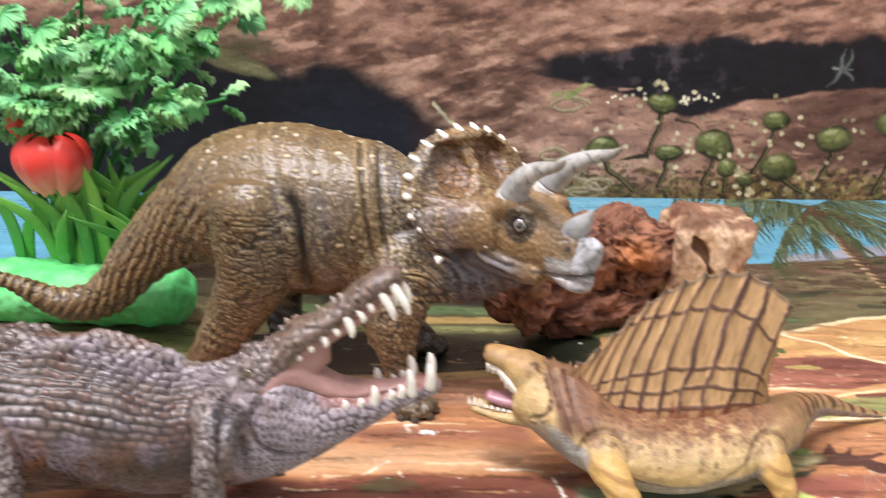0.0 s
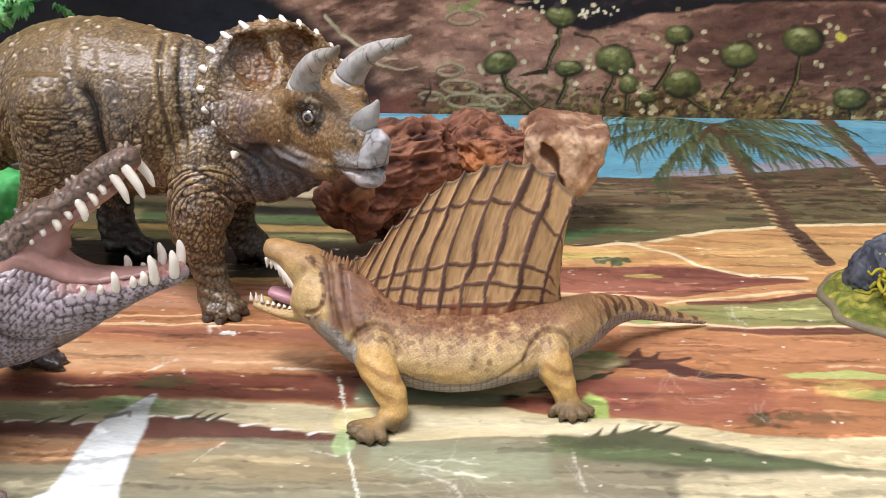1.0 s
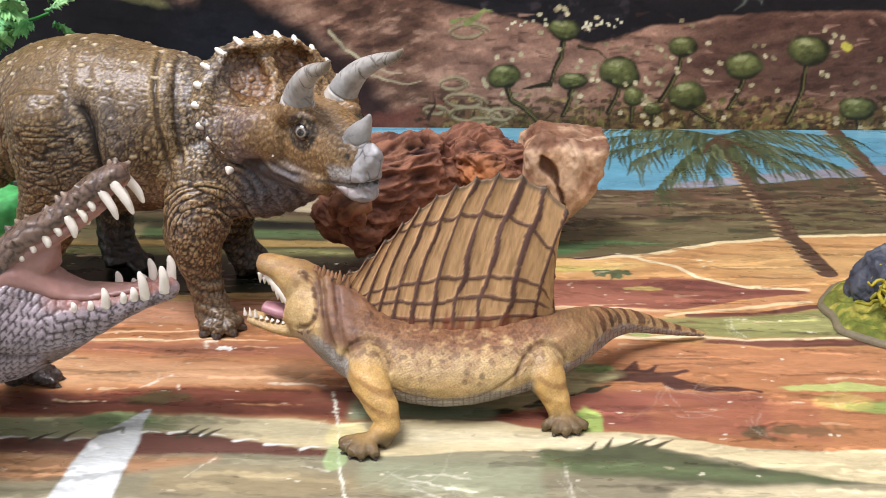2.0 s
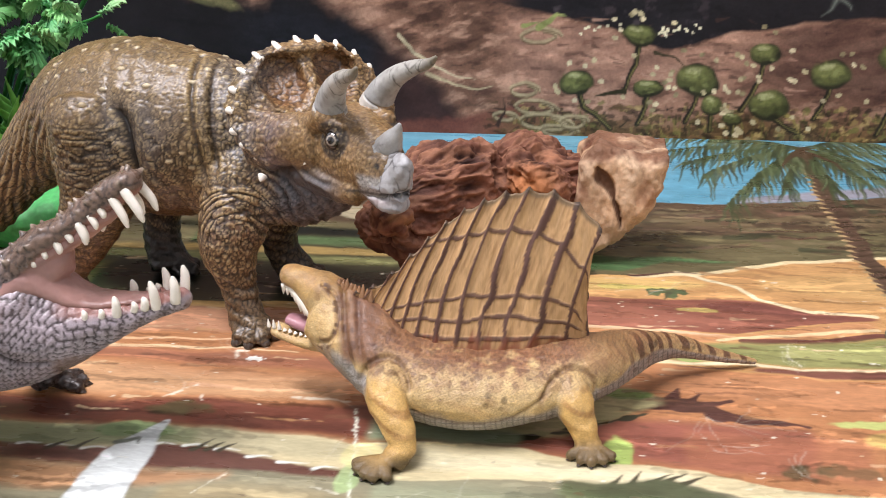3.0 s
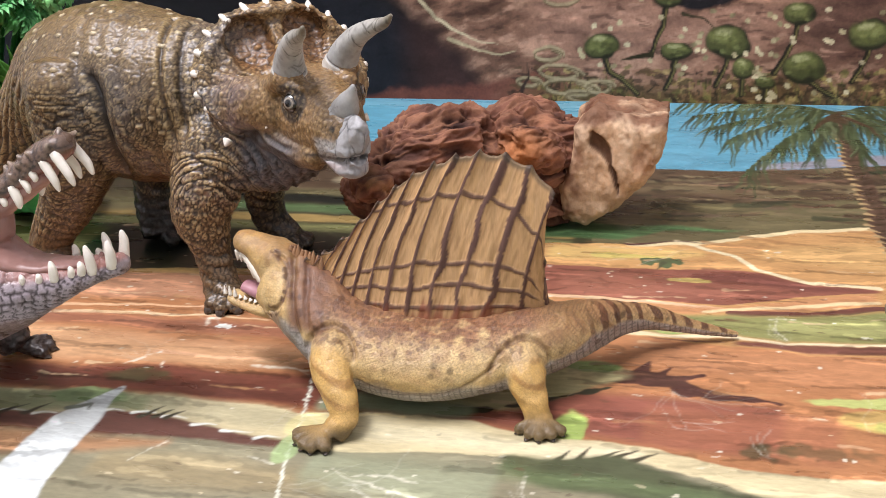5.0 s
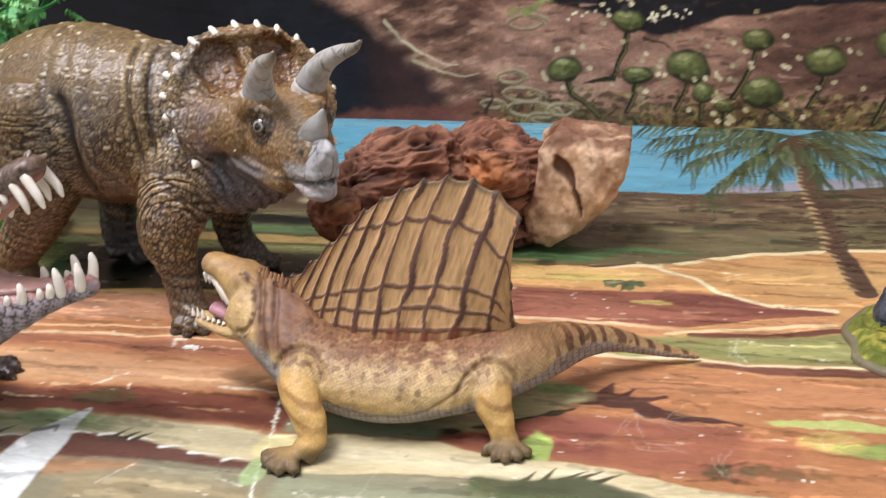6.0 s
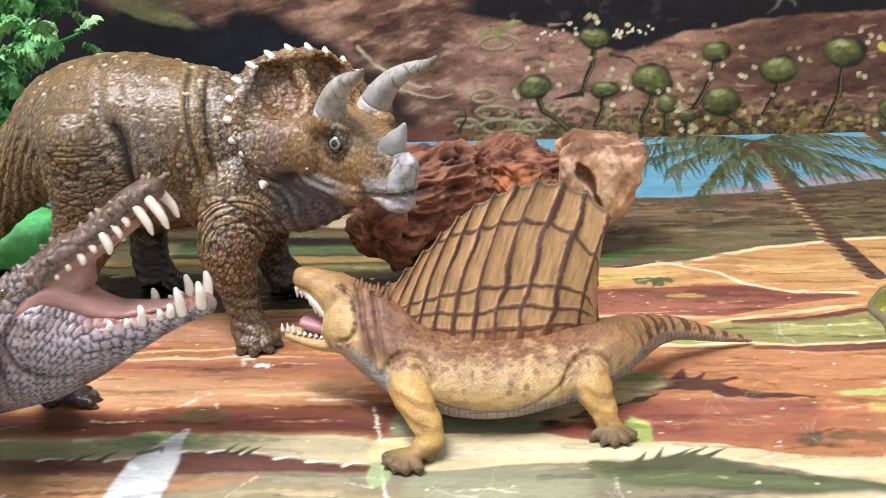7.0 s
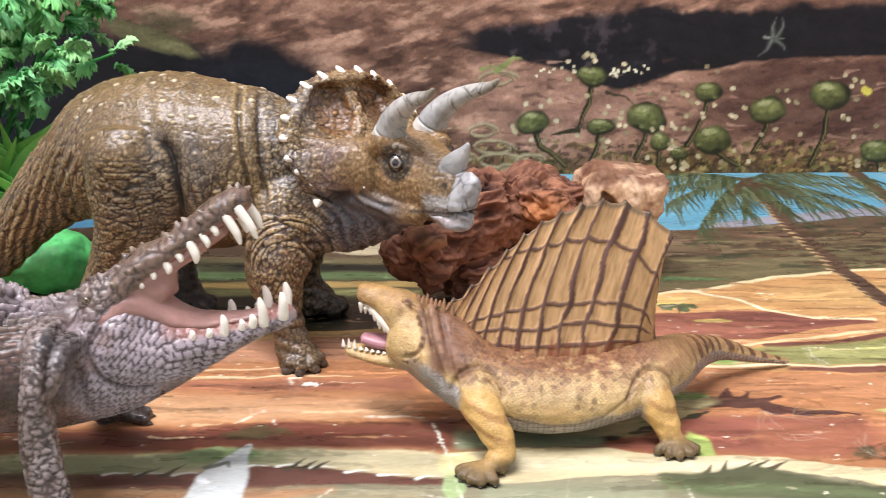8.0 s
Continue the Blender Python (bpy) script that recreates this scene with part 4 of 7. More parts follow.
def frill_point(r, a, push=0.0):
    """A point of the frill's front at radius r (0..1) and angle a from the top; push goes back."""
    l = FRILL_W * r * math.sin(a)
    u = FRILL_U + (0.0350 if math.cos(a) > 0 else 0.0240) * r * math.cos(a)
    rim_u = FRILL_U + (0.0350 if math.cos(a) > 0 else 0.0240) * math.cos(a)
    rim_f = -0.0605 + 0.031 * (max(0.145 - rim_u, 0.0) / 0.057) ** 1.9
    f = -0.033 + (rim_f + 0.033) * r ** 1.15
    f += 0.004 * math.exp(-((r - 0.93) / 0.10) ** 2) * max(0.0, math.cos(a) + 0.3)
    # two hollows with a sharp lower lip, parted by a ridge
    e = math.hypot((abs(l) - 0.0140) / 0.0118, (u - 0.1262) / 0.0128)
    dish = 0.0080 * float(step(1.02, 0.76, e)) + 0.0016 * float(step(0.7, 0.0, e))
    lip = 0.0014 * math.exp(-((e - 1.12) / 0.10) ** 2) * float(step(0.004, -0.008, u - 0.1262))
    # scalloped edge between the spikes
    wave = 0.0011 * float(step(0.86, 1.0, r)) * math.cos(a / 0.262 * 2 * math.pi) * (1 if math.cos(a) > -0.2 else 0)
    return head_at(f - dish + lip - push, l * (1 + wave / FRILL_W), u + wave * math.cos(a))


def frill_shell():
    rs, n = np.linspace(0, 1, 26), 72
    v, f = [], []
    for push in (0.0, 0.0055):
        for r in rs:
            rim = 0.0014 * step(0.8, 0.95, r) * (1 if push == 0 else -1)
            v += [frill_point(r, 2 * math.pi * j / n, push - rim) for j in range(n)]
    m = len(rs) * n
    for i in range(len(rs) - 1):
        for j in range(n):
            a, b = i * n + j, i * n + (j + 1) % n
            f.append((a, a + n, b + n, b))
            f.append((m + a, m + b, m + b + n, m + a + n))
    for j in range(n):
        a, b = (len(rs) - 1) * n + j, (len(rs) - 1) * n + (j + 1) % n
        f.append((a, m + a, m + b, b))
    f.append(tuple(range(n)))
    f.append(tuple(m + j for j in range(n))[::-1])
    return np.array(v), f


def triceratops():
    ob = thing("toy_triceratops", (-0.05, 0.06, 0), "bronze-brown plastic triceratops figure standing with lowered head on the printed mat", "toy dinosaur", "dinosaur figures on the mat")
    pieces = [
        tube([(0.012, 0.052, 0.099, 0.014, 0.018), (-0.004, 0.055, 0.099, 0.0205, 0.025), (-0.020, 0.060, 0.096, 0.0315, 0.036), (-0.052, 0.068, 0.093, 0.041, 0.044), (-0.080, 0.076, 0.095, 0.041, 0.0445), (-0.108, 0.084, 0.092, 0.034, 0.039), (-0.134, 0.092, 0.0805, 0.022, 0.0250), (-0.160, 0.098, 0.0592, 0.0155, 0.0172), (-0.185, 0.100, 0.033, 0.0115, 0.0125), (-0.210, 0.101, 0.0275, 0.009, 0.0095), (-0.232, 0.100, 0.038, 0.006, 0.0058), (-0.250, 0.098, 0.046, 0.003, 0.003)], 6, 28),
        tube([(-0.088, 0.056, 0.108, 0.024), (-0.088, 0.050, 0.092, 0.0245), (-0.090, 0.048, 0.066, 0.0205), (-0.103, 0.050, 0.040, 0.0145), (-0.116, 0.051, 0.020, 0.0112), (-0.116, 0.050, 0.006, 0.0130)], 5, 18, (0, 1, 0)),
        tube([(-0.082, 0.094, 0.100, 0.026), (-0.080, 0.103, 0.066, 0.019), (-0.083, 0.106, 0.036, 0.0115), (-0.083, 0.104, 0.018, 0.0105), (-0.079, 0.102, 0.006, 0.0115)], 5, 16, (0, 1, 0)),
        tube([(-0.016, 0.055, 0.085, 0.022), (-0.014, 0.038, 0.067, 0.0190), (-0.0175, 0.030, 0.047, 0.0155), (-0.0150, 0.029, 0.030, 0.0098), (-0.0125, 0.028, 0.018, 0.0085), (-0.010, 0.026, 0.009, 0.0092), (-0.007, 0.024, 0.004, 0.0105)], 5, 18, (0, 1, 0)),
        tube([(0.000, 0.074, 0.086, 0.022), (-0.006, 0.088, 0.058, 0.015), (-0.013, 0.097, 0.030, 0.0105), (-0.010, 0.100, 0.014, 0.0095), (-0.004, 0.100, 0.005, 0.011)], 5, 16, (0, 1, 0)),
        tube([(-0.03, 0.060, 0.078, 0.030, 0.027), (-0.006, 0.050, 0.076, 0.025, 0.0245), (0.014, 0.042, 0.0755, 0.020, 0.0215), (0.032, 0.033, 0.080, 0.016, 0.0175), (0.046, 0.026, 0.087, 0.013, 0.013)], 5, 20),
        tube(head_rows([(-0.054, 0, 0.094, 0.018, 0.014), (-0.034, 0, 0.0965, 0.0215, 0.0165), (-0.018, 0, 0.0995, 0.0195, 0.0200), (-0.004, 0, 0.0985, 0.0178, 0.0200), (0.008, 0, 0.0965, 0.0145, 0.0182), (0.018, 0, 0.0940, 0.0112, 0.0150), (0.026, 0, 0.0930, 0.0085, 0.0118)]), 5, 24),
        frill_shell(),
    ]
    for s in (-1, 1):
        pieces.append(tube(head_rows([(-0.048, s * 0.0320, 0.1120, 0.003, 0.004), (-0.036, s * 0.0255, 0.1085, 0.0045, 0.0060), (-0.022, s * 0.0190, 0.1105, 0.0050, 0.0060), (-0.008, s * 0.0145, 0.1150, 0.006, 0.0045), (0.004, s * 0.010, 0.1135, 0.0045, 0.0035)]), 4, 12))
        pieces.append(tube(head_rows([(-0.036, s * 0.0200, 0.0950, 0.008, 0.010), (-0.022, s * 0.0170, 0.0890, 0.0065, 0.009), (-0.006, s * 0.0130, 0.0850, 0.006, 0.0072), (0.010, s * 0.0090, 0.0840, 0.005, 0.006)]), 4, 12))
        pieces.append(tube(head_rows([(-0.046, s * 0.0360, 0.0990, 0.004, 0.010), (-0.036, s * 0.0300, 0.0990, 0.006, 0.0115), (-0.026, s * 0.0240, 0.1015, 0.007, 0.0125), (-0.014, s * 0.0175, 0.1030, 0.006, 0.0110)]), 4, 14))
        pieces.append(ball(head_at(-0.008, s * 0.0125, 0.1165), (0.0085, 0.0085, 0.0075)))
        pieces.append(ball(head_at(0.0002, s * 0.0112, 0.1078), (0.0068, 0.0068, 0.0066)))
    front, rear = (-0.006, 0.022, 0), (-0.112, 0.048, 0)
    pieces += toe_pieces(front, ((0.75, -0.7), (0.05, -1), (-0.6, -0.8), (1, 0.0)), 0.011, 0.0040)
    pieces += toe_pieces(rear, ((0.9, -0.5), (0.3, -1), (1, 0.2)), 0.012, 0.0045)
    pieces += toe_pieces((-0.003, 0.099, 0), ((1, -0.1), (0.7, -0.7), (0.8, 0.5)), 0.014, 0.0042)
    pieces += toe_pieces((-0.077, 0.101, 0), ((1, -0.1), (0.7, -0.7), (0.8, 0.5)), 0.014, 0.0042)
    v, f = fuse(pieces, 0.00079, 4)
    n = normals_of(v, f)
    x, y, z = v.T
    q = v - HEAD_O
    hf, hl, hu = q @ HEAD_F, q @ HEAD_L, z
    head = step(-0.075, -0.060, hf) * step(-0.008, 0.012, x) * step(0.070, 0.085, z)
    flank = (1 - head) * step(0.02, 0.05, z)
    # folds, wrinkles and tubercles
    wave = vnoise(v, 0.02, 3) * 0.006
    fold = np.sin((x * 0.85 + 0.25 * z + wave) / 0.0052 * math.pi) * step(0.15, 0.6, fbm(v, 0.03, 2, 7) + 0.45)
    tail = step(-0.105, -0.13, x)
    leg = step(0.055, 0.03, z) * (1 - tail)
    ring = np.sin((z + 0.4 * x + wave * 0.7) / 0.0034 * math.pi)
    warp = v + 0.0022 * np.stack([vnoise(v, 0.009, 81), vnoise(v, 0.009, 82), vnoise(v, 0.009, 83)], 1)

    def plates(stretch, size, seed, gap=0.16):
        """Gaps between cracked skin plates, stretched by zone."""
        return step(gap, 0.0, worley(warp * np.array(stretch), size, seed)[1])

    near = y < 0.075
    thigh = step(-0.064, -0.068, x) * step(-0.118, -0.104, x) * step(0.03, 0.05, z) * step(0.112, 0.100, z)
    belly_zone = step(-0.068, -0.062, x) * step(-0.018, -0.028, x) * step(0.045, 0.06, z)
    tail_base = step(-0.098, -0.112, x)
    lean = np.stack([x * 0.8 - 0.6 * z, y, 0.6 * x + 0.8 * z], 1) + 0.0018 * np.stack([vnoise(v, 0.008, 84), vnoise(v, 0.008, 85), vnoise(v, 0.008, 86)], 1)
    cut_net = thigh * np.maximum(plates((0.32, 0.6, 1.35), 0.0044, 51, 0.20), 0.35 * plates((1.3, 0.8, 0.6), 0.0034, 58))
    cut_net += belly_zone * 0.6 * plates((1.15, 0.8, 0.7), 0.0038, 52)
    cut_net += tail_base * step(0.22, 0.0, worley(lean * np.array((1.3, 0.8, 0.24)), 0.0036, 54)[1])
    cut_net += (1 - thigh) * (1 - belly_zone) * (1 - tail_base) * 0.6 * plates((1, 1, 0.8), 0.0034, 55)
    cut_net = np.clip(cut_net, 0, 1) * step(0.016, 0.03, z) * (1 - 0.95 * head)
    fine = plates((1, 0.9, 0.9), 0.0021, 53, 0.22) * 0.8
    upper = step(0.095, 0.112, z) * (1 - head)
    cut_net = cut_net * (1 - 0.4 * upper)
    d = -0.00060 * cut_net - 0.00022 * fine + 0.00028 * fold * flank * (1 - tail) + 0.00045 * np.sin((x - 0.5 * z + wave * 0.7) / 0.0030 * math.pi) * tail + 0.00030 * ring * leg
    shoulder = np.exp(-((x + 0.012) / 0.022) ** 2 - ((z - 0.062) / 0.016) ** 2) * (y < 0.06)
    bend = np.hypot(x + 0.012, (z - 0.050) * 0.85)
    hoop = step(0.009, 0.013, bend) * step(0.032, 0.022, bend) * step(0.046, 0.056, z) * near * (1 - head)
    turn = np.arctan2(z - 0.050, x + 0.012)
    crease2 = worley(np.stack([turn * 0.0065, (bend + wave * 0.3) * 1.7, turn * 0], 1), 0.0048, 60)[1]
    d -= 0.0009 * hoop * step(0.30, 0.0, crease2)
    d += 0.00025 * shoulder * np.sin((z - 0.5 * np.abs(x + 0.01) + wave * 0.5) / 0.0042 * math.pi)
    d += 0.0004 * fbm(v, 0.008, 3, 11) + 0.00025 * fbm(v, 0.003, 2, 13)
    # groove in front of the thigh, arching back over the hip
    arch = spline([(-0.0610, 0.0, 0.050), (-0.0630, 0.0, 0.072), (-0.0640, 0.0, 0.094), (-0.0668, 0.0, 0.107), (-0.0760, 0.0, 0.1145), (-0.0880, 0.0, 0.1160)], 8)
    gap = np.full(len(v), 1.0)
    for a, b in zip(arch[:-1], arch[1:]):
        s, ab = np.array((x - a[0], z - a[2])), np.array((b[0] - a[0], b[2] - a[2]))
        h = np.clip((s[0] * ab[0] + s[1] * ab[1]) / (ab @ ab), 0, 1)
        gap = np.minimum(gap, np.hypot(s[0] - h * ab[0], s[1] - h * ab[1]))
    reach = (y < 0.066) * step(0.052, 0.068, z) * step(-0.076, -0.065, x)
    crease = np.exp(-(gap / 0.0013) ** 2) * reach
    d -= 0.0046 * np.exp(-(gap / 0.0046) ** 2) * reach + 0.0012 * crease
    hip = np.exp(-((x + 0.094) / 0.016) ** 2 - ((z - 0.107) / 0.010) ** 2) * (y < 0.07)
    d += 0.0034 * hip
    neck_fold = np.exp(-((x + 0.022 + 0.1 * (z - 0.1)) / 0.0018) ** 2) + np.exp(-((x + 0.030 + 0.15 * (z - 0.1)) / 0.0016) ** 2)
    d -= 0.0016 * neck_fold * step(0.075, 0.09, z) * (y < 0.062) * (1 - head)
    c1, _ = worley(v * np.array((0.75, 1, 1.35)), 0.0078, 5)
    knob = step(0.22, 0.14, c1) * step(-0.014, -0.024, x) * np.clip(step(0.085, 0.115, z + 0.02 * vnoise(v, 0.03, 2)) + 0.7 * step(-0.055, -0.045, x) * step(0.06, 0.075, z), 0, 1) * (1 - head) * (1 - tail * 0.7)
    d += 0.0007 * knob
    p1, p2 = worley(v * np.array((1, 1, 0.85)), 0.0029, 8)
    pebble = step(0.0, 0.35, p2)
    rough = np.clip(step(-0.035, -0.01, x) * (1 - head) + 0.6 * leg * (x > -0.04), 0, 1)
    d += 0.00042 * pebble * np.clip(rough * (1 - 0.75 * hoop) + 0.5 * leg, 0, 1)
    hp1, hp2 = worley(v * np.array((1, 1, 0.8)), 0.0026, 18)
    bumps = worley(v, 0.0062, 19)[0]
    brim = head * step(-0.022, -0.036, hf)
    d += 0.00024 * step(0, 0.35, hp2) * head + 0.0008 * brim * step(0.30, 0.14, bumps)
    d -= 0.00035 * brim * plates((0.8, 0.8, 1.1), 0.0042, 57, 0.18)
    pleat = step(0.096, 0.086, z) * step(-0.004, 0.008, x) * step(0.045, 0.05, z) * step(0.010, -0.006, hf)
    pleat_line = np.sin((hl + 0.55 * z + 0.004 * vnoise(v, 0.014, 91)) / 0.0026 * math.pi)
    d += 0.0009 * pleat * pleat_line * (0.6 + 0.5 * vnoise(v, 0.008, 92))
    cut_net = cut_net * (1 - 0.9 * pleat)
    fine = fine * (1 - 0.6 * pleat)
    # hollow behind the cheek
    notch = np.exp(-((hf + 0.027) / 0.0050) ** 2 - ((hu - 0.0885 - 0.5 * (hf + 0.027)) / 0.0030) ** 2) * (np.abs(hl) > 0.012)
    d -= 0.0022 * notch
    v2 = v + n * d[:, None]
    v2[:, 2] = np.maximum(v2[:, 2], 0.0004)
    # paint
    tone = fbm(v, 0.03, 4, 20)
    col = np.tile(lin("5f4829"), (len(v), 1))
    # Lighter brown towards the top of the back.
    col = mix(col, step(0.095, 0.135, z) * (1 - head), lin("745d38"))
    col = mix(col, step(-0.2, 0.5, tone) * 0.6, lin("705d40"))
    grey = step(-0.1, 0.45, fbm(v * np.array((1, 1, 0.6)), 0.035, 3, 23) + 0.30 * np.exp(-((x + 0.075) / 0.013) ** 2) + 0.3 * np.exp(-((x + 0.02) / 0.012) ** 2) - 0.15) * step(0.05, 0.075, z) * step(0.125, 0.108, z) * (1 - head)
    col = mix(col, 0.6 * grey, lin("585554"))
    col = mix(col, step(0.075, 0.05, z) * (1 - tail), lin("624e36"))
    col = mix(col, 0.8 * shoulder, lin("7d5636"))
    # Feet darker towards the ground.
    col = mix(col, step(0.012, 0.0, z) * 0.6, lin("4a3d2c"))
    # Far legs go near-black: the shade on that side is put into the colour.
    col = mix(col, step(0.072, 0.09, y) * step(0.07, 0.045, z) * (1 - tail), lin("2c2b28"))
    # Skin that faces down is darkened, so underside shade is in the colour.
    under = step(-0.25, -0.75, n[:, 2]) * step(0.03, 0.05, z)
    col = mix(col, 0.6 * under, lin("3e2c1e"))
    throat = step(0.096, 0.086, z) * step(-0.004, 0.008, x) * step(0.040, 0.048, z) * step(0.010, -0.006, hf) * (1 - 0.8 * step(-0.034, -0.040, hf))
    col = mix(col, 0.85 * throat, lin("3b3a39"))
    col = mix(col, tail * 0.5, lin("6a5436"))
    col = mix(col, 0.9 * head, lin("896b46"))
    hollow = np.hypot((np.abs(hl) - 0.0140) / 0.0118, (hu - 0.1262) / 0.0128)
    inside = head * step(1.08, 0.86, hollow) * step(-0.03, -0.036, hf) * (n @ HEAD_F > -0.2)
    col = mix(col, 0.8 * inside, lin("6f4a2a"))
    border = head * step(-0.015, -0.03, hf) * step(-0.018, -0.030, hl) * step(0.125, 0.105, hu)
    col = mix(col, 0.75 * border * step(-0.3, 0.3, fbm(v, 0.012, 3, 9) + 0.15), lin("6d5c60"))
    col = mix(col, 0.6 * step(0.010, 0.022, hf) * head, lin("7d6648"))
    col = mix(col, 0.55 * step(0.35, 0.6, pebble) * rough * step(0.0, 0.3, tone + 0.2), lin("6e604a"))
    socket = np.minimum(np.linalg.norm(v - head_at(0.0006, -0.0170, 0.1078), axis=1), np.linalg.norm(v - head_at(0.0006, 0.0170, 0.1078), axis=1))
    lid = step(0.0092, 0.0080, socket)
    col = mix(col, 0.9 * lid, lin("231d1b"))
    col = mix(col, 0.35 * lid * step(0.3, 0.8, np.sin(socket / 0.00125 * math.pi)), lin("6a5d52"))
    nostril = np.linalg.norm(v - head_at(0.0245, -0.0085, 0.1000), axis=1)
    col = mix(col, step(0.0022, 0.0012, nostril), lin("1a120d"))
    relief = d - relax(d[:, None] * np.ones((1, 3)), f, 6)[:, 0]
    bluish = rough * step(0.045, 0.06, z) * step(-0.1, 0.3, fbm(v, 0.018, 3, 64) + 0.1)
    col = mix(col, 0.6 * bluish, lin("5d6068"))
    rusty = (1 - head) * step(0.082, 0.066, z) * step(-0.068, -0.055, x) * step(0.0, -0.02, x) * (z > 0.04)
    col = mix(col, 0.55 * rusty * step(-0.3, 0.3, fbm(v, 0.02, 3, 65)), lin("65411f"))
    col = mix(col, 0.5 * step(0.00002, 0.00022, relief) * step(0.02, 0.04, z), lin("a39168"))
    col = mix(col, 0.85 * throat, lin("4b4d54"))
    # Cheek hollow darkened, its shade painted into the skin.
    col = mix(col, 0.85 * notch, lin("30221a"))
    col = mix(col, 0.6 * inside, lin("7a5636"))
    horny = head * step(0.0125, 0.0160, hf + 0.0012 * vnoise(v, 0.004, 93)) * step(0.0965, 0.0935, hu) * step(0.078, 0.080, hu)
    col = mix(col, 0.9 * horny, lin("a9a8a4"))
    mouth_line = np.exp(-((hu - 0.0868 - 0.05 * (hf - 0.02)) / 0.0008) ** 2) * step(0.004, 0.010, hf) * head
    col = mix(col, 0.9 * mouth_line, lin("2b2422"))
    # Creases darkened by relief: dark wash plus shade of groove and folds in the colour.
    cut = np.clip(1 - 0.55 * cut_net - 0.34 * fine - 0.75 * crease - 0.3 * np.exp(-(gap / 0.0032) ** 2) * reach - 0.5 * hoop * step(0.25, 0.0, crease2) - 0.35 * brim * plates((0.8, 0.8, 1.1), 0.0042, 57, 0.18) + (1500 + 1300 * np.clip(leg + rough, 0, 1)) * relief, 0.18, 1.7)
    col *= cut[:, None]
    col = mix(col, knob * (0.25 + 0.5 * step(0.110, 0.126, z + 0.004 * vnoise(v, 0.01, 3))), lin("c2b492"))
    col *= (1 + 0.18 * fbm(v, 0.006, 3, 40))[:, None]
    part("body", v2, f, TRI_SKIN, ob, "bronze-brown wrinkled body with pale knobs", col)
    # horns, beak, frill spikes, eyes
    for s in (-1, 1):
        rows = head_rows([(-0.0085, s * 0.0120, 0.1175, 0.0078, 0.0078), (-0.004, s * 0.0133, 0.1250, 0.0066, 0.0066), (0.004, s * 0.0150, 0.1325, 0.0050, 0.0050), (0.015, s * 0.0172, 0.1380, 0.0036, 0.0036), (0.0255, s * 0.0188, 0.1415, 0.0023, 0.0023), (0.0305, s * 0.0196, 0.1450, 0.0008, 0.0008)])
        hv, hfaces = tube(rows, 26, 52, tuple(HEAD_L))
        collar = np.minimum(np.arange(len(hv)) // 52, 130) / 130.0
        axis = spline([r[:3] for r in rows], 26)[np.minimum(np.arange(len(hv)) // 52, 130)]
        hv = axis + (hv - axis) * (1 + 0.05 * step(0.10, 0.09, collar) - 0.05 * np.exp(-((collar - 0.108) / 0.012) ** 2))[:, None]
        way = np.minimum(np.arange(len(hv)) // 52, 130) / 130.0
        up = way
        hc = np.tile(lin("b4b2ab"), (len(hv), 1))
        hc = mix(hc, step(0.5, 1.0, up), lin("77705f"))
        hc = mix(hc, 0.55 * step(0.55, 0.1, up), lin("8f9394"))
        hc = mix(hc, 0.8 * step(0.10, 0.09, up), lin("cfc9bd"))
        hc = mix(hc, 0.75 * np.exp(-((up - 0.108) / 0.007) ** 2), lin("3a352e"))
        for at, turn in ((0.30, 0.5), (0.44, 2.6), (0.60, 4.2), (0.74, 1.4), (0.86, 3.3)):
            ang = (np.arange(len(hv)) % 52) / 52 * 2 * math.pi
            crack = np.abs(up - at - 0.035 * np.sin(ang + turn) - 0.01 * vnoise(hv, 0.0012, 77))
            hc = mix(hc, 0.75 * step(0.009, 0.003, crack) * step(-0.2, 0.2, np.sin(ang * 1.0 + turn * 2) + 0.4), lin("3c3933"))
        lines = step(0.05, 0.01, worley(hv * np.array((0.9, 0.9, 0.5)), 0.0085, 6)[1]) * step(-0.1, 0.2, vnoise(hv, 0.006, 26))
        hc = mix(hc, 0.6 * lines, lin("45413b"))
        hc = mix(hc, 0.35 * step(0.2, 0.6, vnoise(hv * np.array((1, 1, 0.4)), 0.0018, 16)), lin("6a665e"))
        hc *= (1 + 0.2 * fbm(hv, 0.004, 3, 2))[:, None]
        part("brow_horn", hv, hfaces, HORN, ob, "curved grey cracked brow horn", hc)
        eyeball(ob, head_at(0.0006, s * 0.0148, 0.1078), HEAD_L * s * 0.78 + HEAD_F * 0.55 + np.array((0, 0, 0.16)), 0.0046, "8d8477", "0a0807")
    hv, hfaces = fuse([tube(head_rows([(0.0165, 0, 0.1025, 0.0064, 0.0062), (0.0215, 0, 0.1068, 0.0060, 0.0060), (0.0250, 0, 0.1105, 0.0047, 0.0050), (0.0285, 0, 0.1145, 0.0028, 0.0030), (0.0315, 0, 0.1190, 0.0010, 0.0010)]), 6, 18), tube(head_rows([(0.0185, 0, 0.1040, 0.0072, 0.0071), (0.0205, 0, 0.1058, 0.0070, 0.0068)]), 4, 18)], 0.0005, 2)
    hc = np.tile(lin("a5a5a2"), (len(hv), 1)) * (1 + 0.3 * fbm(hv, 0.004, 3, 12))[:, None]
    hc = mix(hc, 0.6 * step(0.06, 0.01, worley(hv, 0.0065, 36)[1]) * step(-0.1, 0.25, vnoise(hv, 0.005, 28)), lin("4c4945"))
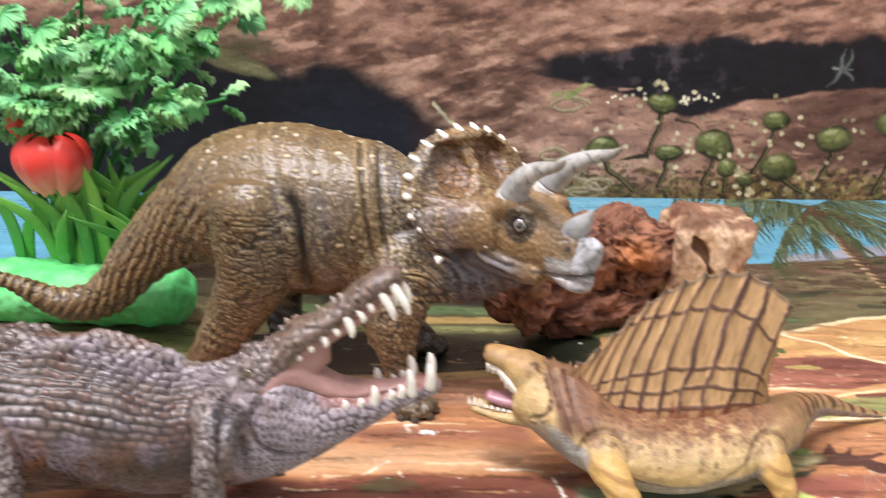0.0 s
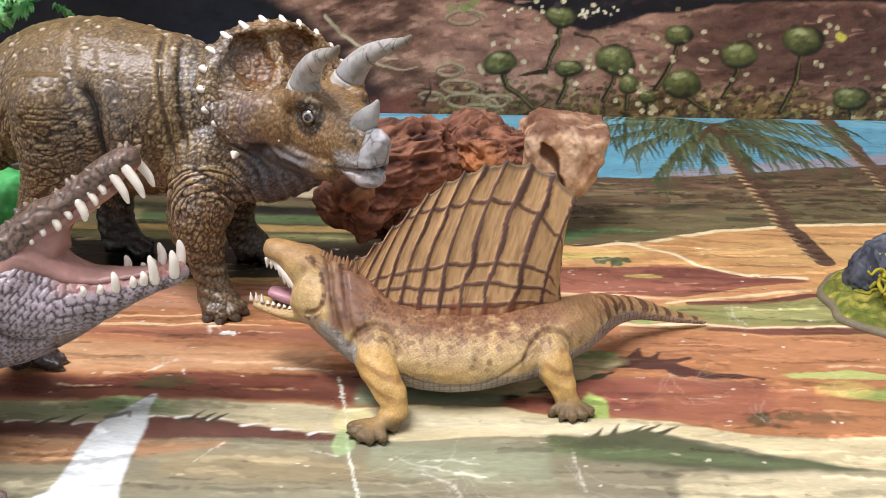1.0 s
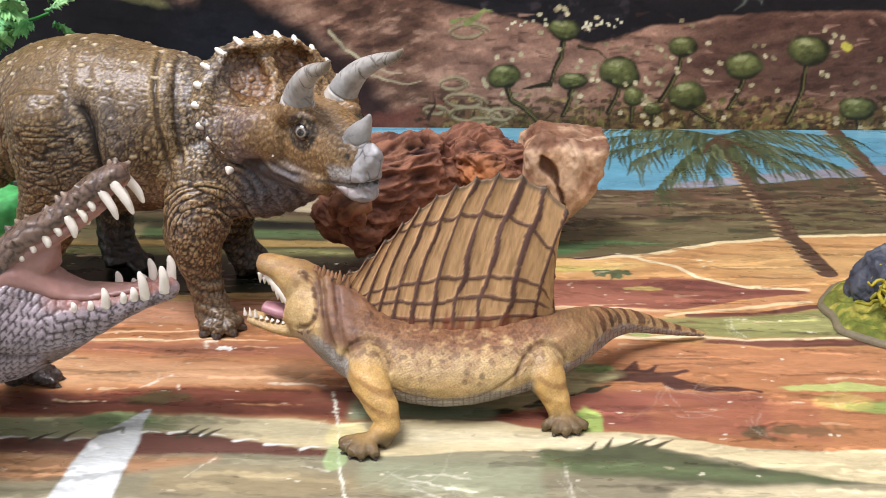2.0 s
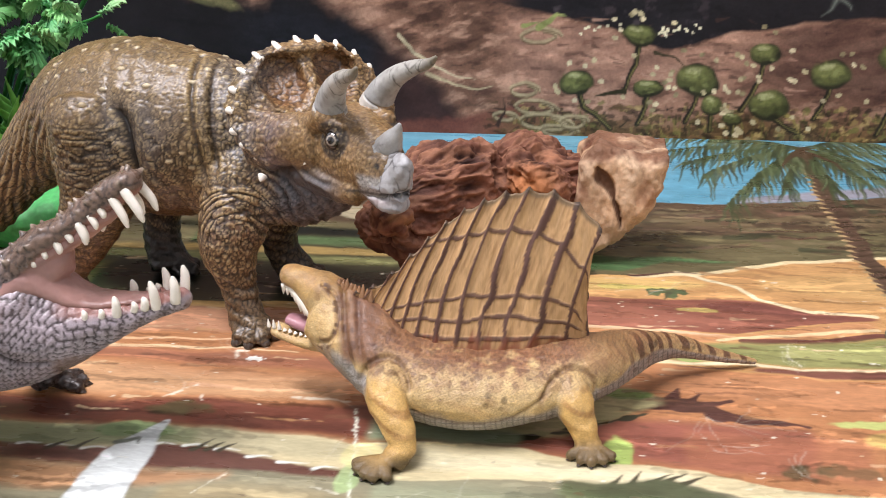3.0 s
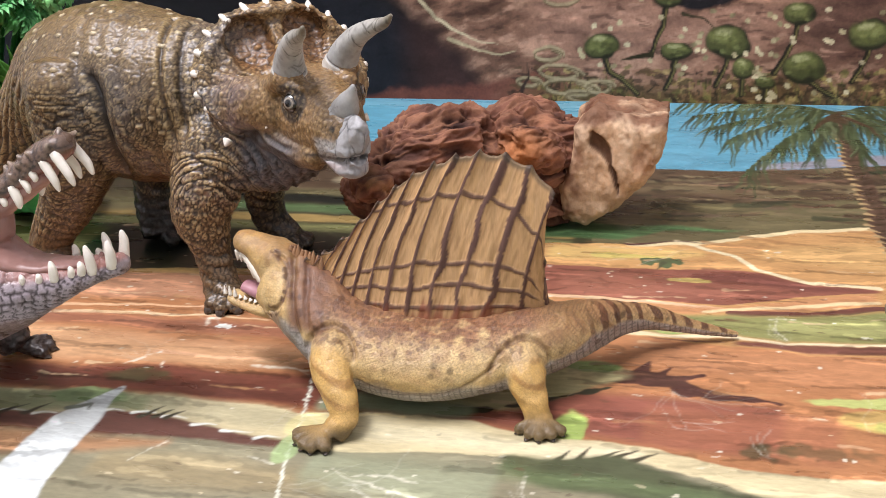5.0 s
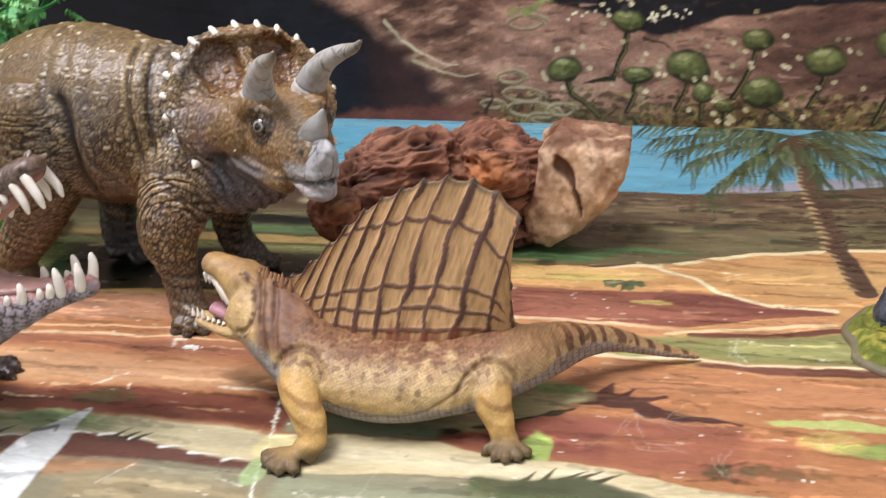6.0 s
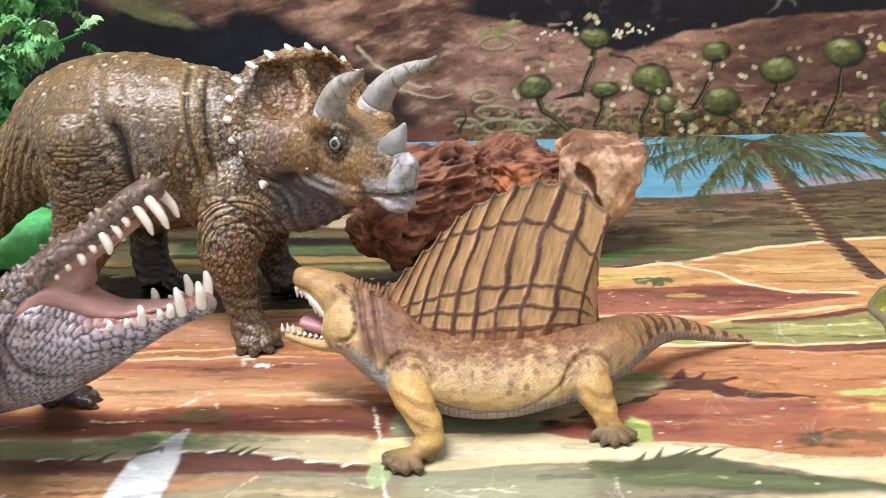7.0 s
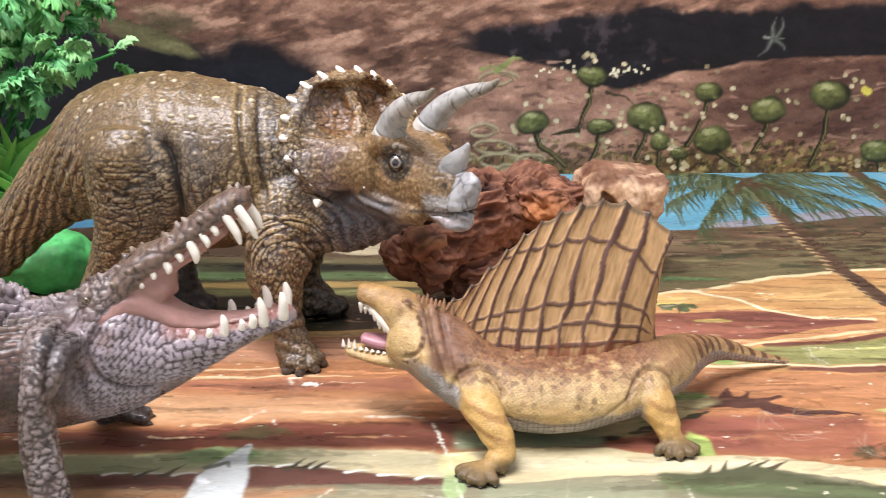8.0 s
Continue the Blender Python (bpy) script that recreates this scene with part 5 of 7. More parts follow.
    part("nose_horn", hv + normals_of(hv, hfaces) * (0.0003 * fbm(hv, 0.0025, 3, 3))[:, None], hfaces, HORN, ob, "short grey nose horn", hc)
    hv, hfaces = fuse([
        tube(head_rows([(0.0165, 0, 0.0900, 0.0098, 0.0030), (0.0205, 0, 0.0908, 0.0100, 0.0050), (0.0265, 0, 0.0935, 0.0078, 0.0098), (0.0318, 0, 0.0950, 0.0055, 0.0108), (0.0348, 0, 0.0940, 0.0028, 0.0085)]), 6, 20),
        tube(head_rows([(0.0290, 0, 0.0985, 0.0046, 0.0052), (0.0322, 0, 0.1025, 0.0030, 0.0034), (0.0330, 0, 0.1062, 0.0010, 0.0012)]), 4, 12),
        tube(head_rows([(0.0150, 0, 0.0852, 0.0092, 0.0022), (0.0195, 0, 0.0838, 0.0094, 0.0036), (0.0255, 0, 0.0820, 0.0072, 0.0046), (0.0300, 0, 0.0835, 0.0046, 0.0040)]), 6, 18)], 0.0005, 4)
    q = hv - HEAD_O
    hc = np.tile(lin("acacac"), (len(hv), 1)) * (1 + 0.25 * fbm(hv, 0.005, 3, 14))[:, None]
    seam = np.exp(-((hv[:, 2] - (0.0862 + 0.10 * (q @ HEAD_F - 0.02) + 4.0 * (q @ HEAD_F - 0.024) ** 2)) / 0.0009) ** 2)
    hc = mix(hc, 0.85 * seam, lin("3d3634"))
    w1, w2 = worley(hv * np.array((1, 1, 0.6)), 0.0075, 4)
    hc = mix(hc, 0.8 * step(0.09, 0.02, w2) * step(-0.25, 0.15, vnoise(hv, 0.005, 27)), lin("3c3a38"))
    hc = mix(hc, 0.4 * step(0.1, 0.5, vnoise(hv, 0.0022, 44)), lin("8a8886"))
    lip = np.exp(-((hv[:, 2] - 0.0835) / 0.0018) ** 2) * step(0.034, 0.024, q @ HEAD_F)
    hc = mix(hc, 0.5 * lip, lin("b09a94"))
    hn = normals_of(hv, hfaces)
    part("beak", hv + hn * (0.0008 * fbm(hv, 0.004, 3, 30) + 0.00018 * step(0.0, 0.12, w2) - 0.0018 * seam)[:, None], hfaces, HORN, ob, "grey cracked horny beak", hc)
    angles = [0.262 * k - 0.03 for k in range(-8, 9)]
    for a in angles:
        root, tip = np.array(frill_point(0.97, a, 0.002)), np.array(frill_point(1.13, a, 0.003))
        side = abs(math.sin(a))
        v3, f3 = fang(root - (tip - root) * 0.10, root + (tip - root) * (0.40 if side < 0.8 else 0.28), 0.0017 if side < 0.8 else 0.0022)
        part("frill_spike", v3, f3, TOOTH, ob, "small white frill spike")
    for s in (-1, 1):
        v3, f3 = cone(head_at(-0.035, s * 0.0345, 0.0860), head_at(-0.0335, s * 0.0365, 0.0840), 0.0024)
        part("cheek_spike", v3, f3, TOOTH, ob, "small white cheek spike")
        v3, f3 = cone(head_at(-0.016, s * 0.0205, 0.0955), head_at(-0.014, s * 0.0235, 0.0945), 0.0014)
        part("cheek_spike", v3, f3, TOOTH, ob, "small white cheek spike")
    for foot, ways, l, r in ((front, ((0.75, -0.7), (0.05, -1), (-0.6, -0.8), (1, 0.0)), 0.011, 0.0026), (rear, ((0.9, -0.5), (0.3, -1)), 0.012, 0.003)):
        toes(ob, foot, ways, l * 1.05, r * 1.25, "toenail", 0.32)
    return ob


triceratops()


# ---- dimetrodon figure ----
DIM_AXIS = ((0.03, -0.033), (0.05, -0.040), (0.07, -0.047), (0.10, -0.049), (0.13, -0.047), (0.155, -0.037), (0.168, -0.024), (0.179, -0.012), (0.199, 0.004), (0.236, 0.019))


def dimetrodon():
    ob = thing("toy_dimetrodon", (0.11, -0.048, 0), "ochre plastic dimetrodon figure with a dark-lined back sail and open mouth", "toy dinosaur", "dinosaur figures on the mat")
    feet = ((0.080, -0.090, 0), (0.161, -0.070, 0), (0.082, -0.006, 0), (0.160, 0.000, 0))
    pieces = [
        tube([(0.046, -0.038, 0.043, 0.0125, 0.0125), (0.062, -0.044, 0.0350, 0.0175, 0.0150), (0.085, -0.049, 0.0228, 0.0238, 0.0162), (0.11, -0.049, 0.0182, 0.0262, 0.0162), (0.135, -0.046, 0.0198, 0.0232, 0.0147), (0.155, -0.037, 0.0222, 0.0175, 0.0140), (0.168, -0.024, 0.0212, 0.0130, 0.0122), (0.179, -0.012, 0.0198, 0.0092, 0.0098), (0.189, -0.003, 0.0180, 0.0062, 0.0068), (0.199, 0.004, 0.0155, 0.0050, 0.0052), (0.211, 0.010, 0.0105, 0.0036, 0.0038), (0.224, 0.015, 0.0060, 0.0024, 0.0026), (0.236, 0.019, 0.0026, 0.0010, 0.0014)], 6, 28),
        tube([(0.076, -0.0465, 0.0310, 0.0135, 0.0120), (0.065, -0.042, 0.0400, 0.0125, 0.0125), (0.0535, -0.038, 0.0450, 0.0118, 0.0125), (0.0475, -0.0365, 0.0490, 0.0110, 0.0108), (0.0415, -0.0350, 0.0532, 0.0090, 0.0076), (0.036, -0.0338, 0.0562, 0.0076, 0.0056), (0.0310, -0.0325, 0.0575, 0.0064, 0.0046), (0.0282, -0.032, 0.0570, 0.0052, 0.0040)], 5, 20),
        tube([(0.060, -0.040, 0.033, 0.0105, 0.0085), (0.050, -0.037, 0.0300, 0.0100, 0.0060), (0.040, -0.035, 0.0290, 0.0086, 0.0038), (0.030, -0.033, 0.0298, 0.0068, 0.0030), (0.0220, -0.032, 0.0318, 0.0050, 0.0026)], 5, 18),
        tube([(0.080, -0.055, 0.0265, 0.0100), (0.0775, -0.066, 0.0260, 0.0094), (0.0805, -0.0755, 0.0210, 0.0080), (0.0862, -0.0830, 0.0130, 0.0063), (0.0880, -0.0865, 0.0075, 0.0052), (0.0840, -0.0885, 0.0035, 0.0058)], 5, 16, (1, 0, 0)),
        tube([(0.149, -0.046, 0.0210, 0.0100), (0.1515, -0.055, 0.0208, 0.0092), (0.1545, -0.0625, 0.0165, 0.0078), (0.1578, -0.067, 0.0100, 0.0056), (0.1598, -0.069, 0.005, 0.0050), (0.161, -0.070, 0.003, 0.0052)], 5, 16, (1, 0, 0)),
        tube([(0.078, -0.036, 0.030, 0.011), (0.080, -0.020, 0.022, 0.008), (0.082, -0.010, 0.010, 0.006), (0.082, -0.006, 0.003, 0.006)], 5, 14, (1, 0, 0)),
        tube([(0.150, -0.026, 0.026, 0.011), (0.156, -0.010, 0.018, 0.008), (0.158, -0.003, 0.008, 0.006), (0.160, 0.0, 0.003, 0.0055)], 5, 14, (1, 0, 0)),
    ]
    spread = ((-1, -0.15), (-1, -0.6), (-0.65, -1), (-0.15, -1), (0.4, -1))
    rear = ((-0.5, -1), (0.05, -1), (0.6, -0.85), (1, -0.45), (-0.9, -0.5))
    pieces += toe_pieces(feet[0], spread, 0.0112, 0.0027) + toe_pieces(feet[1], rear, 0.0100, 0.0024)
    pieces += toe_pieces(feet[2], ((-1, 0.3), (-0.5, 1), (0.2, 1)), 0.009, 0.002) + toe_pieces(feet[3], ((0.9, 0.5), (0.5, 1), (0, 1)), 0.009, 0.002)
    v, f = fuse(pieces, 0.00062, 5)
    n = normals_of(v, f)
    x, y, z = v.T
    ax = np.interp(x, [p[0] for p in DIM_AXIS], [p[1] for p in DIM_AXIS])
    side = y - ax
    headm = step(0.062, 0.054, x)
    limb = np.clip(step(0.024, 0.030, -side) * step(0.040, 0.034, z) * step(0.06, 0.068, x), 0, 1)
    d = 0.0005 * fbm(v, 0.009, 3, 4) + 0.0003 * fbm(v, 0.0025, 2, 5)
    skinfold = np.sin((z * 1.0 + 0.25 * (x - 0.1) + 0.004 * vnoise(v, 0.02, 3)) / 0.0052 * math.pi)
    d += 0.00018 * skinfold * (1 - limb) * step(0.03, 0.012, z)
    d += 0.00018 * limb * np.sin((z + 0.25 * x + 0.002 * vnoise(v, 0.01, 6)) / 0.0036 * math.pi)
    neckfold = np.exp(-((x - 0.0605 + 0.25 * (z - 0.04)) / 0.0014) ** 2) + 0.7 * np.exp(-((x - 0.0665 + 0.25 * (z - 0.04)) / 0.0014) ** 2)
    d -= 0.0016 * neckfold * step(0.022, 0.03, z)
    frown = np.abs(np.hypot((x - 0.0470) / 1.0, (z - 0.0470) / 1.2) - 0.0088)
    d -= 0.0010 * np.exp(-(frown / 0.0009) ** 2) * (x > 0.047) * (side < -0.003) * (z > 0.034)
    d += 0.0012 * np.exp(-((x - 0.0465) / 0.004) ** 2 - ((z - 0.0565) / 0.003) ** 2)
    rings = []
    for cx, cy, cz in ((0.0778, -0.066, 0.0255), (0.1520, -0.055, 0.0205)):
        dist = np.sqrt((x - cx) ** 2 + (z - cz) ** 2)
        d -= 0.0014 * np.exp(-((dist - 0.0108) / 0.0009) ** 2) * (side < -0.010) * step(cz - 0.002, cz + 0.003, z)
        rings.append(step(0.0012, 0.0004, np.abs(dist - 0.0108)) * (side < -0.010) * step(cz - 0.002, cz + 0.003, z))
    fold_z = 0.0125 + 12.0 * (x - 0.112) ** 2
    foldm = np.exp(-((z - fold_z + 0.0012 * vnoise(v, 0.012, 15)) / 0.0008) ** 2) * step(0.078, 0.088, x) * step(0.150, 0.140, x) * (side < -0.01) * (1 - limb)
    d -= 0.0007 * foldm
    sa, sb = (x + 0.9 * z) / 0.0017, (x - 0.9 * z) / 0.0017
    sb = sb + 0.5 * (np.floor(sa) % 2)
    scale_gap = np.maximum(step(0.34, 0.48, np.abs(sa % 1 - 0.5)), step(0.34, 0.48, np.abs(sb % 1 - 0.5)))
    scaly = (1 - limb) * step(0.068, 0.078, x) * step(0.24, 0.2, x) * step(-0.4, 0.2, fbm(v, 0.014, 3, 46) + 0.25)
    d -= 0.00016 * scale_gap * scaly
    v2 = v + n * d[:, None]
    v2[:, 2] = np.maximum(v2[:, 2], 0.0004)
    col = np.tile(lin("ceb07a"), (len(v), 1))
    tone = fbm(v, 0.02, 4, 3)
    col = mix(col, step(-0.3, 0.5, tone) * 0.5, lin("a08762"))
    back = step(0.0285, 0.0350, z + 0.001 + 0.009 * fbm(v * np.array((1, 1, 0.5)), 0.0045, 3, 9)) * step(0.056, 0.066, x) * step(0.024, 0.010, np.abs(side)) * step(0.175, 0.15, x)
    col = mix(col, 0.8 * back, lin("7f4e38"))
    tailm = step(0.150, 0.170, x)
    col = mix(col, 0.6 * tailm * step(0.1, 0.7, n[:, 2]), lin("8f5f38"))
    bands = step(0.0, 0.5, np.sin((x + 0.8 * y) / 0.0050 * math.pi + 1.6 * vnoise(v, 0.008, 2)) + 0.4 * vnoise(v, 0.003, 22))
    col = mix(col, 0.9 * tailm * bands * step(-0.2, 0.3, n[:, 2]) * step(0.168, 0.182, x), lin("5c3a24"))
    hip_spots = step(0.26, 0.17, worley(v * np.array((1.2, 0.7, 0.6)), 0.0062, 13)[0]) * step(0.150, 0.157, x) * step(0.190, 0.182, x) * step(0.016, 0.021, z) * step(0.031, 0.027, z) * (1 - limb)
    col = mix(col, 0.85 * hip_spots, lin("3f2c1c"))
    mid = np.interp(x, (0.046, 0.062, 0.085, 0.11, 0.135, 0.155, 0.168, 0.179, 0.189, 0.199, 0.211, 0.224, 0.236), (0.043, 0.035, 0.0228, 0.0182, 0.0198, 0.0222, 0.0222, 0.0215, 0.0192, 0.0155, 0.0105, 0.006, 0.0026))
    tall = np.interp(x, (0.046, 0.085, 0.11, 0.155, 0.179, 0.189, 0.199, 0.211, 0.236), (0.0125, 0.0172, 0.0176, 0.0140, 0.0108, 0.0076, 0.0052, 0.0038, 0.0014))
    rel = (z - mid) / tall
    col = mix(col, 0.7 * step(0.35, -0.1, rel + 0.2 * tone) * (1 - limb) * step(0.06, 0.07, x), lin("d4b982"))
    belly = step(-0.08, -0.30, rel + 0.12 * vnoise(v, 0.008, 3) - 0.35 * step(0.165, 0.18, x)) * (1 - limb) * step(0.05, 0.06, x)
    col = mix(col, 0.9 * belly, lin("a8a29c"))
    plates = np.maximum(np.abs((x / 0.0022) % 1 - 0.5), np.abs(((z - 0.35 * side) / 0.0019) % 1 - 0.5))
    col = mix(col, 0.7 * belly * step(0.34, 0.46, plates), lin("4c4742"))
    mottle = step(0.0, 0.35, vnoise(v * np.array((1, 1, 0.8)), 0.0034, 27) + 0.35 * step(0.022, 0.031, z) - 0.1) * step(0.014, 0.022, z) * step(0.037, 0.031, z) * (1 - limb) * step(0.07, 0.08, x)
    col = mix(col, 0.30 * mottle, lin("86563c"))
    fleck = step(0.15, 0.45, vnoise(v * np.array((1, 1, 0.7)), 0.0017, 29) + 0.5 * step(0.024, 0.034, z) - 0.25) * step(0.022, 0.030, z) * (1 - limb) * step(0.066, 0.074, x) * step(0.160, 0.148, x)
    col = mix(col, 0.55 * fleck, lin("5f3a2a"))
    chest = step(0.25, 0.6, -0.75 * n[:, 0] - 0.66 * n[:, 2]) * step(0.086, 0.078, x) * step(0.046, 0.052, x) * step(0.040, 0.034, z) * (1 - limb)
    col = mix(col, 0.85 * chest, lin("a9a49c"))
    col = mix(col, 0.6 * chest * scale_gap, lin("4c4742"))
    throat = step(0.040, 0.030, z) * step(0.066, 0.05, x) * step(0.2, -0.3, n[:, 2]) * step(0.043, 0.048, x)
    col = mix(col, 0.85 * throat, lin("8f8c86"))
    s1, _ = worley(v * np.array((1, 0.3, 1)), 0.0060, 12)
    spots = step(0.27, 0.17, s1) * step(0.011, 0.014, z) * step(0.028, 0.024, z) * step(0.090, 0.100, x) * (side < 0) * (1 - limb) * step(0.2, -0.1, foldm)
    col = mix(col, 0.85 * spots, lin("463620"))
    col = mix(col, 0.8 * headm * step(0.050, 0.058, z), lin("9a7548"))
    col = mix(col, 0.35 * headm * step(0.0, 0.4, fbm(v, 0.006, 3, 30)), lin("b98a4c"))
    collar = step(0.0545, 0.058, x + 0.25 * (z - 0.045)) * step(0.0755, 0.070, x + 0.25 * (z - 0.045)) * step(0.030, 0.036, z)
    col = mix(col, 0.85 * collar, lin("7c5740"))
    col = mix(col, 0.7 * collar * step(0.1, 0.5, vnoise((v + 0.3 * v[:, [2, 1, 0]]) * np.array((1.6, 1, 0.6)), 0.0028, 71)), lin("4e3226"))
    col = mix(col, 0.75 * np.clip(neckfold, 0, 1) * step(0.03, 0.038, z), lin("5a3826"))
    cheek = np.abs(np.hypot((x - 0.0485) / 1.0, (z - 0.0475) / 1.15) - 0.0078)
    col = mix(col, 0.7 * step(0.0011, 0.0004, cheek) * (x > 0.048) * (side < -0.004), lin("6a4a30"))
    col = mix(col, 0.8 * limb, lin("cba25a"))
    stripes = step(0.3, 0.8, np.sin((z + 0.35 * x) / 0.0036 * math.pi + vnoise(v, 0.008, 5)))
    col = mix(col, 0.45 * limb * stripes * step(0.010, 0.016, z) * step(0.030, 0.025, z), lin("8a5530"))
    # Feet turn darker towards the ground.
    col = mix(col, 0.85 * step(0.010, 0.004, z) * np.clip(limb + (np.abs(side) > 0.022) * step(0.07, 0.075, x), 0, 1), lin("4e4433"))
    lips = step(0.0, 0.3, vnoise(v, 0.004, 8)) * headm
    col = mix(col, 0.25 * lips, lin("c9a560"))
    k1, k2 = worley(v, 0.0017, 77)
    col *= (0.90 + 0.14 * step(0.0, 0.35, k2))[:, None]
    col *= (1 - 0.30 * scale_gap * scaly * (1 - 0.6 * belly))[:, None]
    # Flank fold and limb grooves: crease shade strengthened with darker colour.
    col = mix(col, 0.6 * foldm, lin("6b5030"))
    for line in rings:
        col = mix(col, 0.45 * line, lin("5a3f26"))
    ridge_d = np.abs(np.hypot((x - 0.0440) / 1.0, (z - 0.0455) / 1.12) - 0.0112)
    back_edge = step(0.0016, 0.0006, ridge_d) * (x > 0.0465) * (side < 0.004)
    dots = step(-0.1, 0.3, vnoise(v, 0.0016, 87))
    col = mix(col, 0.8 * back_edge * dots, lin("4f301f"))
    col = mix(col, 0.6 * headm * step(0.25, 0.55, vnoise(v, 0.0032, 88)) * step(0.046, 0.052, z), lin("8d6a44"))
    col *= (1 + 0.2 * fbm(v, 0.004, 3, 40))[:, None]
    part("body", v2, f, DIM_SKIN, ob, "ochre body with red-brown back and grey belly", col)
    # sail
    rim = ((0.0, 0.0620, -0.043, 0.0545), (0.08, 0.0695, -0.043, 0.0572), (0.15, 0.0765, -0.042, 0.0625), (0.24, 0.0850, -0.040, 0.0712), (0.33, 0.0935, -0.038, 0.0798), (0.40, 0.1000, -0.0365, 0.0855), (0.48, 0.1080, -0.035, 0.0912), (0.60, 0.1210, -0.034, 0.0968), (0.70, 0.1335, -0.033, 0.0992), (0.78, 0.1440, -0.033, 0.0978), (0.86, 0.1545, -0.035, 0.0925), (0.91, 0.1612, -0.0375, 0.0868), (0.94, 0.1606, -0.0375, 0.0790), (0.97, 0.1588, -0.036, 0.0670), (1.0, 0.1568, -0.032, 0.0530))
    nu, nv = 220, 130
    uu, vv = np.linspace(0, 1, nu), np.linspace(0, 1, nv)
    u, w, sf = sheet(uu, vv)
    r = [np.array([p[k] for p in rim]) for k in range(4)]
    tx, ty, tz = (np.interp(u, r[0], r[k]) for k in (1, 2, 3))
    bx, bz = 0.061 + 0.098 * u ** 1.75, 0.0310 + 0.013 * step(0.25, 0.0, u) - 0.003 * np.abs(u - 0.5) + 0.001 * u
    jag = 0.0024 * (np.abs(((u * 13.0) % 1) - 0.5) * 2) ** 3 - 0.0010 + 0.0007 * vnoise(np.stack([u, u * 0, u * 0], 1), 0.012, 3)
    bow = -0.0030 * np.sin(math.pi * w) * step(0.95, 0.6, u)
    sx = bx + (tx - bx) * w + bow + jag * step(0.8, 1, w) * (0.2 + 0.9 * step(0.8, 0.9, u) - 0.6 * step(0.3, 0.15, u))
    sz = bz + (tz - bz + jag * (1 - 0.7 * step(0.82, 0.9, u))) * w
    sy = (np.interp(bx, [p[0] for p in DIM_AXIS], [p[1] for p in DIM_AXIS]) + 0.004 * u ** 4) * (1 - w) + ty * w + 0.0010 * np.sin(u * 9) * w
    spine_line = np.abs((u * 13.0 + 0.5) % 1 - 0.5) / 13.0
    thick = (0.0017 - 0.0009 * w) * step(-0.04, 0.10, u) + 0.0006 * step(0.016, 0.004, spine_line)
    wob = 0.017 * vnoise(np.stack([u, w * 0.5, u * 0], 1), 0.075, 4)
    sc = np.tile(lin("bc976a"), (len(u), 1))
    sc = mix(sc, 0.45 * step(-0.2, 0.5, vnoise(np.stack([u * 1.0, w * 0.12, u * 0], 1), 0.010, 7)), lin("8a6c44"))
    sc = mix(sc, 0.35 * step(0.1, 0.5, vnoise(np.stack([u, w * 0.1, u * 0], 1), 0.006, 17)), lin("b8935f"))
    flat = np.stack([u, w, u * 0], 1)
    fibre = vnoise(np.stack([u, w * 0.05, u * 0], 1), 0.0045, 47)
    sc = mix(sc, 0.5 * step(0.2, 0.6, fibre), lin("8a6844"))
    sc = mix(sc, 0.5 * step(-0.2, -0.6, fibre), lin("caa67a"))
    thick_line = 0.0062 + 0.0040 * vnoise(np.stack([np.round(u * 13 + wob * 12), w * 3, u * 0], 1), 1.0, 48)
    dark = step(thick_line + 0.0028, thick_line, np.abs((u * 13.0 + wob * 12 + 0.5) % 1 - 0.5) / 13.0 + 0.0025 * vnoise(flat, 0.02, 44)) * step(0.02, 0.10, w)
    high_line = np.interp(u, (0.2, 0.33, 0.48, 0.6, 0.75, 0.84, 0.90, 0.95, 1.0), (1.02, 0.93, 0.81, 0.775, 0.765, 0.745, 0.66, 0.72, 0.80))
    for level, amp in ((0.13, 0.012), (0.25, -0.014), (0.385, 0.016), (0.0, 0.0)):
        line = (level + amp * np.sin(u * 11 + level * 30) + 0.9 * wob - 0.05 * (u - 0.5) if level else high_line + 0.5 * wob)
        line = line + 0.018 * (vnoise(np.stack([np.floor(u * 13 + wob * 12 + 0.5), u * 0 + level * 9, u * 0], 1), 1.0, 49))
        dark = np.maximum(dark, step(0.0175, 0.0095, np.abs(w - line) + 0.005 * vnoise(flat, 0.03, 45)) * (step(0.22, 0.27, u) if not level else step(0.99, 0.95, u)) * 0.9)
    sc = mix(sc, 0.92 * dark, lin("4a3030"))
    sc = mix(sc, 0.7 * step(0.955, 0.99, w), lin("4d4438"))
    sc = mix(sc, 0.85 * step(0.14, 0.03, w + 0.10 * vnoise(np.stack([u, u * 0, u * 0], 1), 0.012, 9)), lin("7d4630"))
    ridge = 0.0004 * dark
    front = np.stack([sx, sy - thick - ridge, sz], 1)
    rearv = np.stack([sx, sy + thick + ridge, sz], 1)
    m = nu * nv
    k = np.arange(m).reshape(nv, nu)
    edge = np.concatenate([k[0, :-1], k[:-1, -1], k[-1, :0:-1], k[:0:-1, 0]])
    nxt = np.roll(edge, -1)
    rimf = np.stack([edge, edge + m, nxt + m, nxt], 1)
    part("sail", np.vstack([front, rearv]), np.vstack([sf, sf[:, ::-1] + m, rimf]), SAIL, ob, "tan back sail with a dark brown painted grid", np.vstack([sc, sc]))
    # crest spikes on the nape
    for q in range(9):
        px = 0.0535 + q * 0.0018
        pv, pf = cone((px, -0.0390 - q * 0.0006, 0.0555 - q * 0.0006), (px + 0.0006, -0.0390 - q * 0.0006, 0.0592 + (0.0014 if q in (2, 6) else 0) - q * 0.0003), 0.0016)
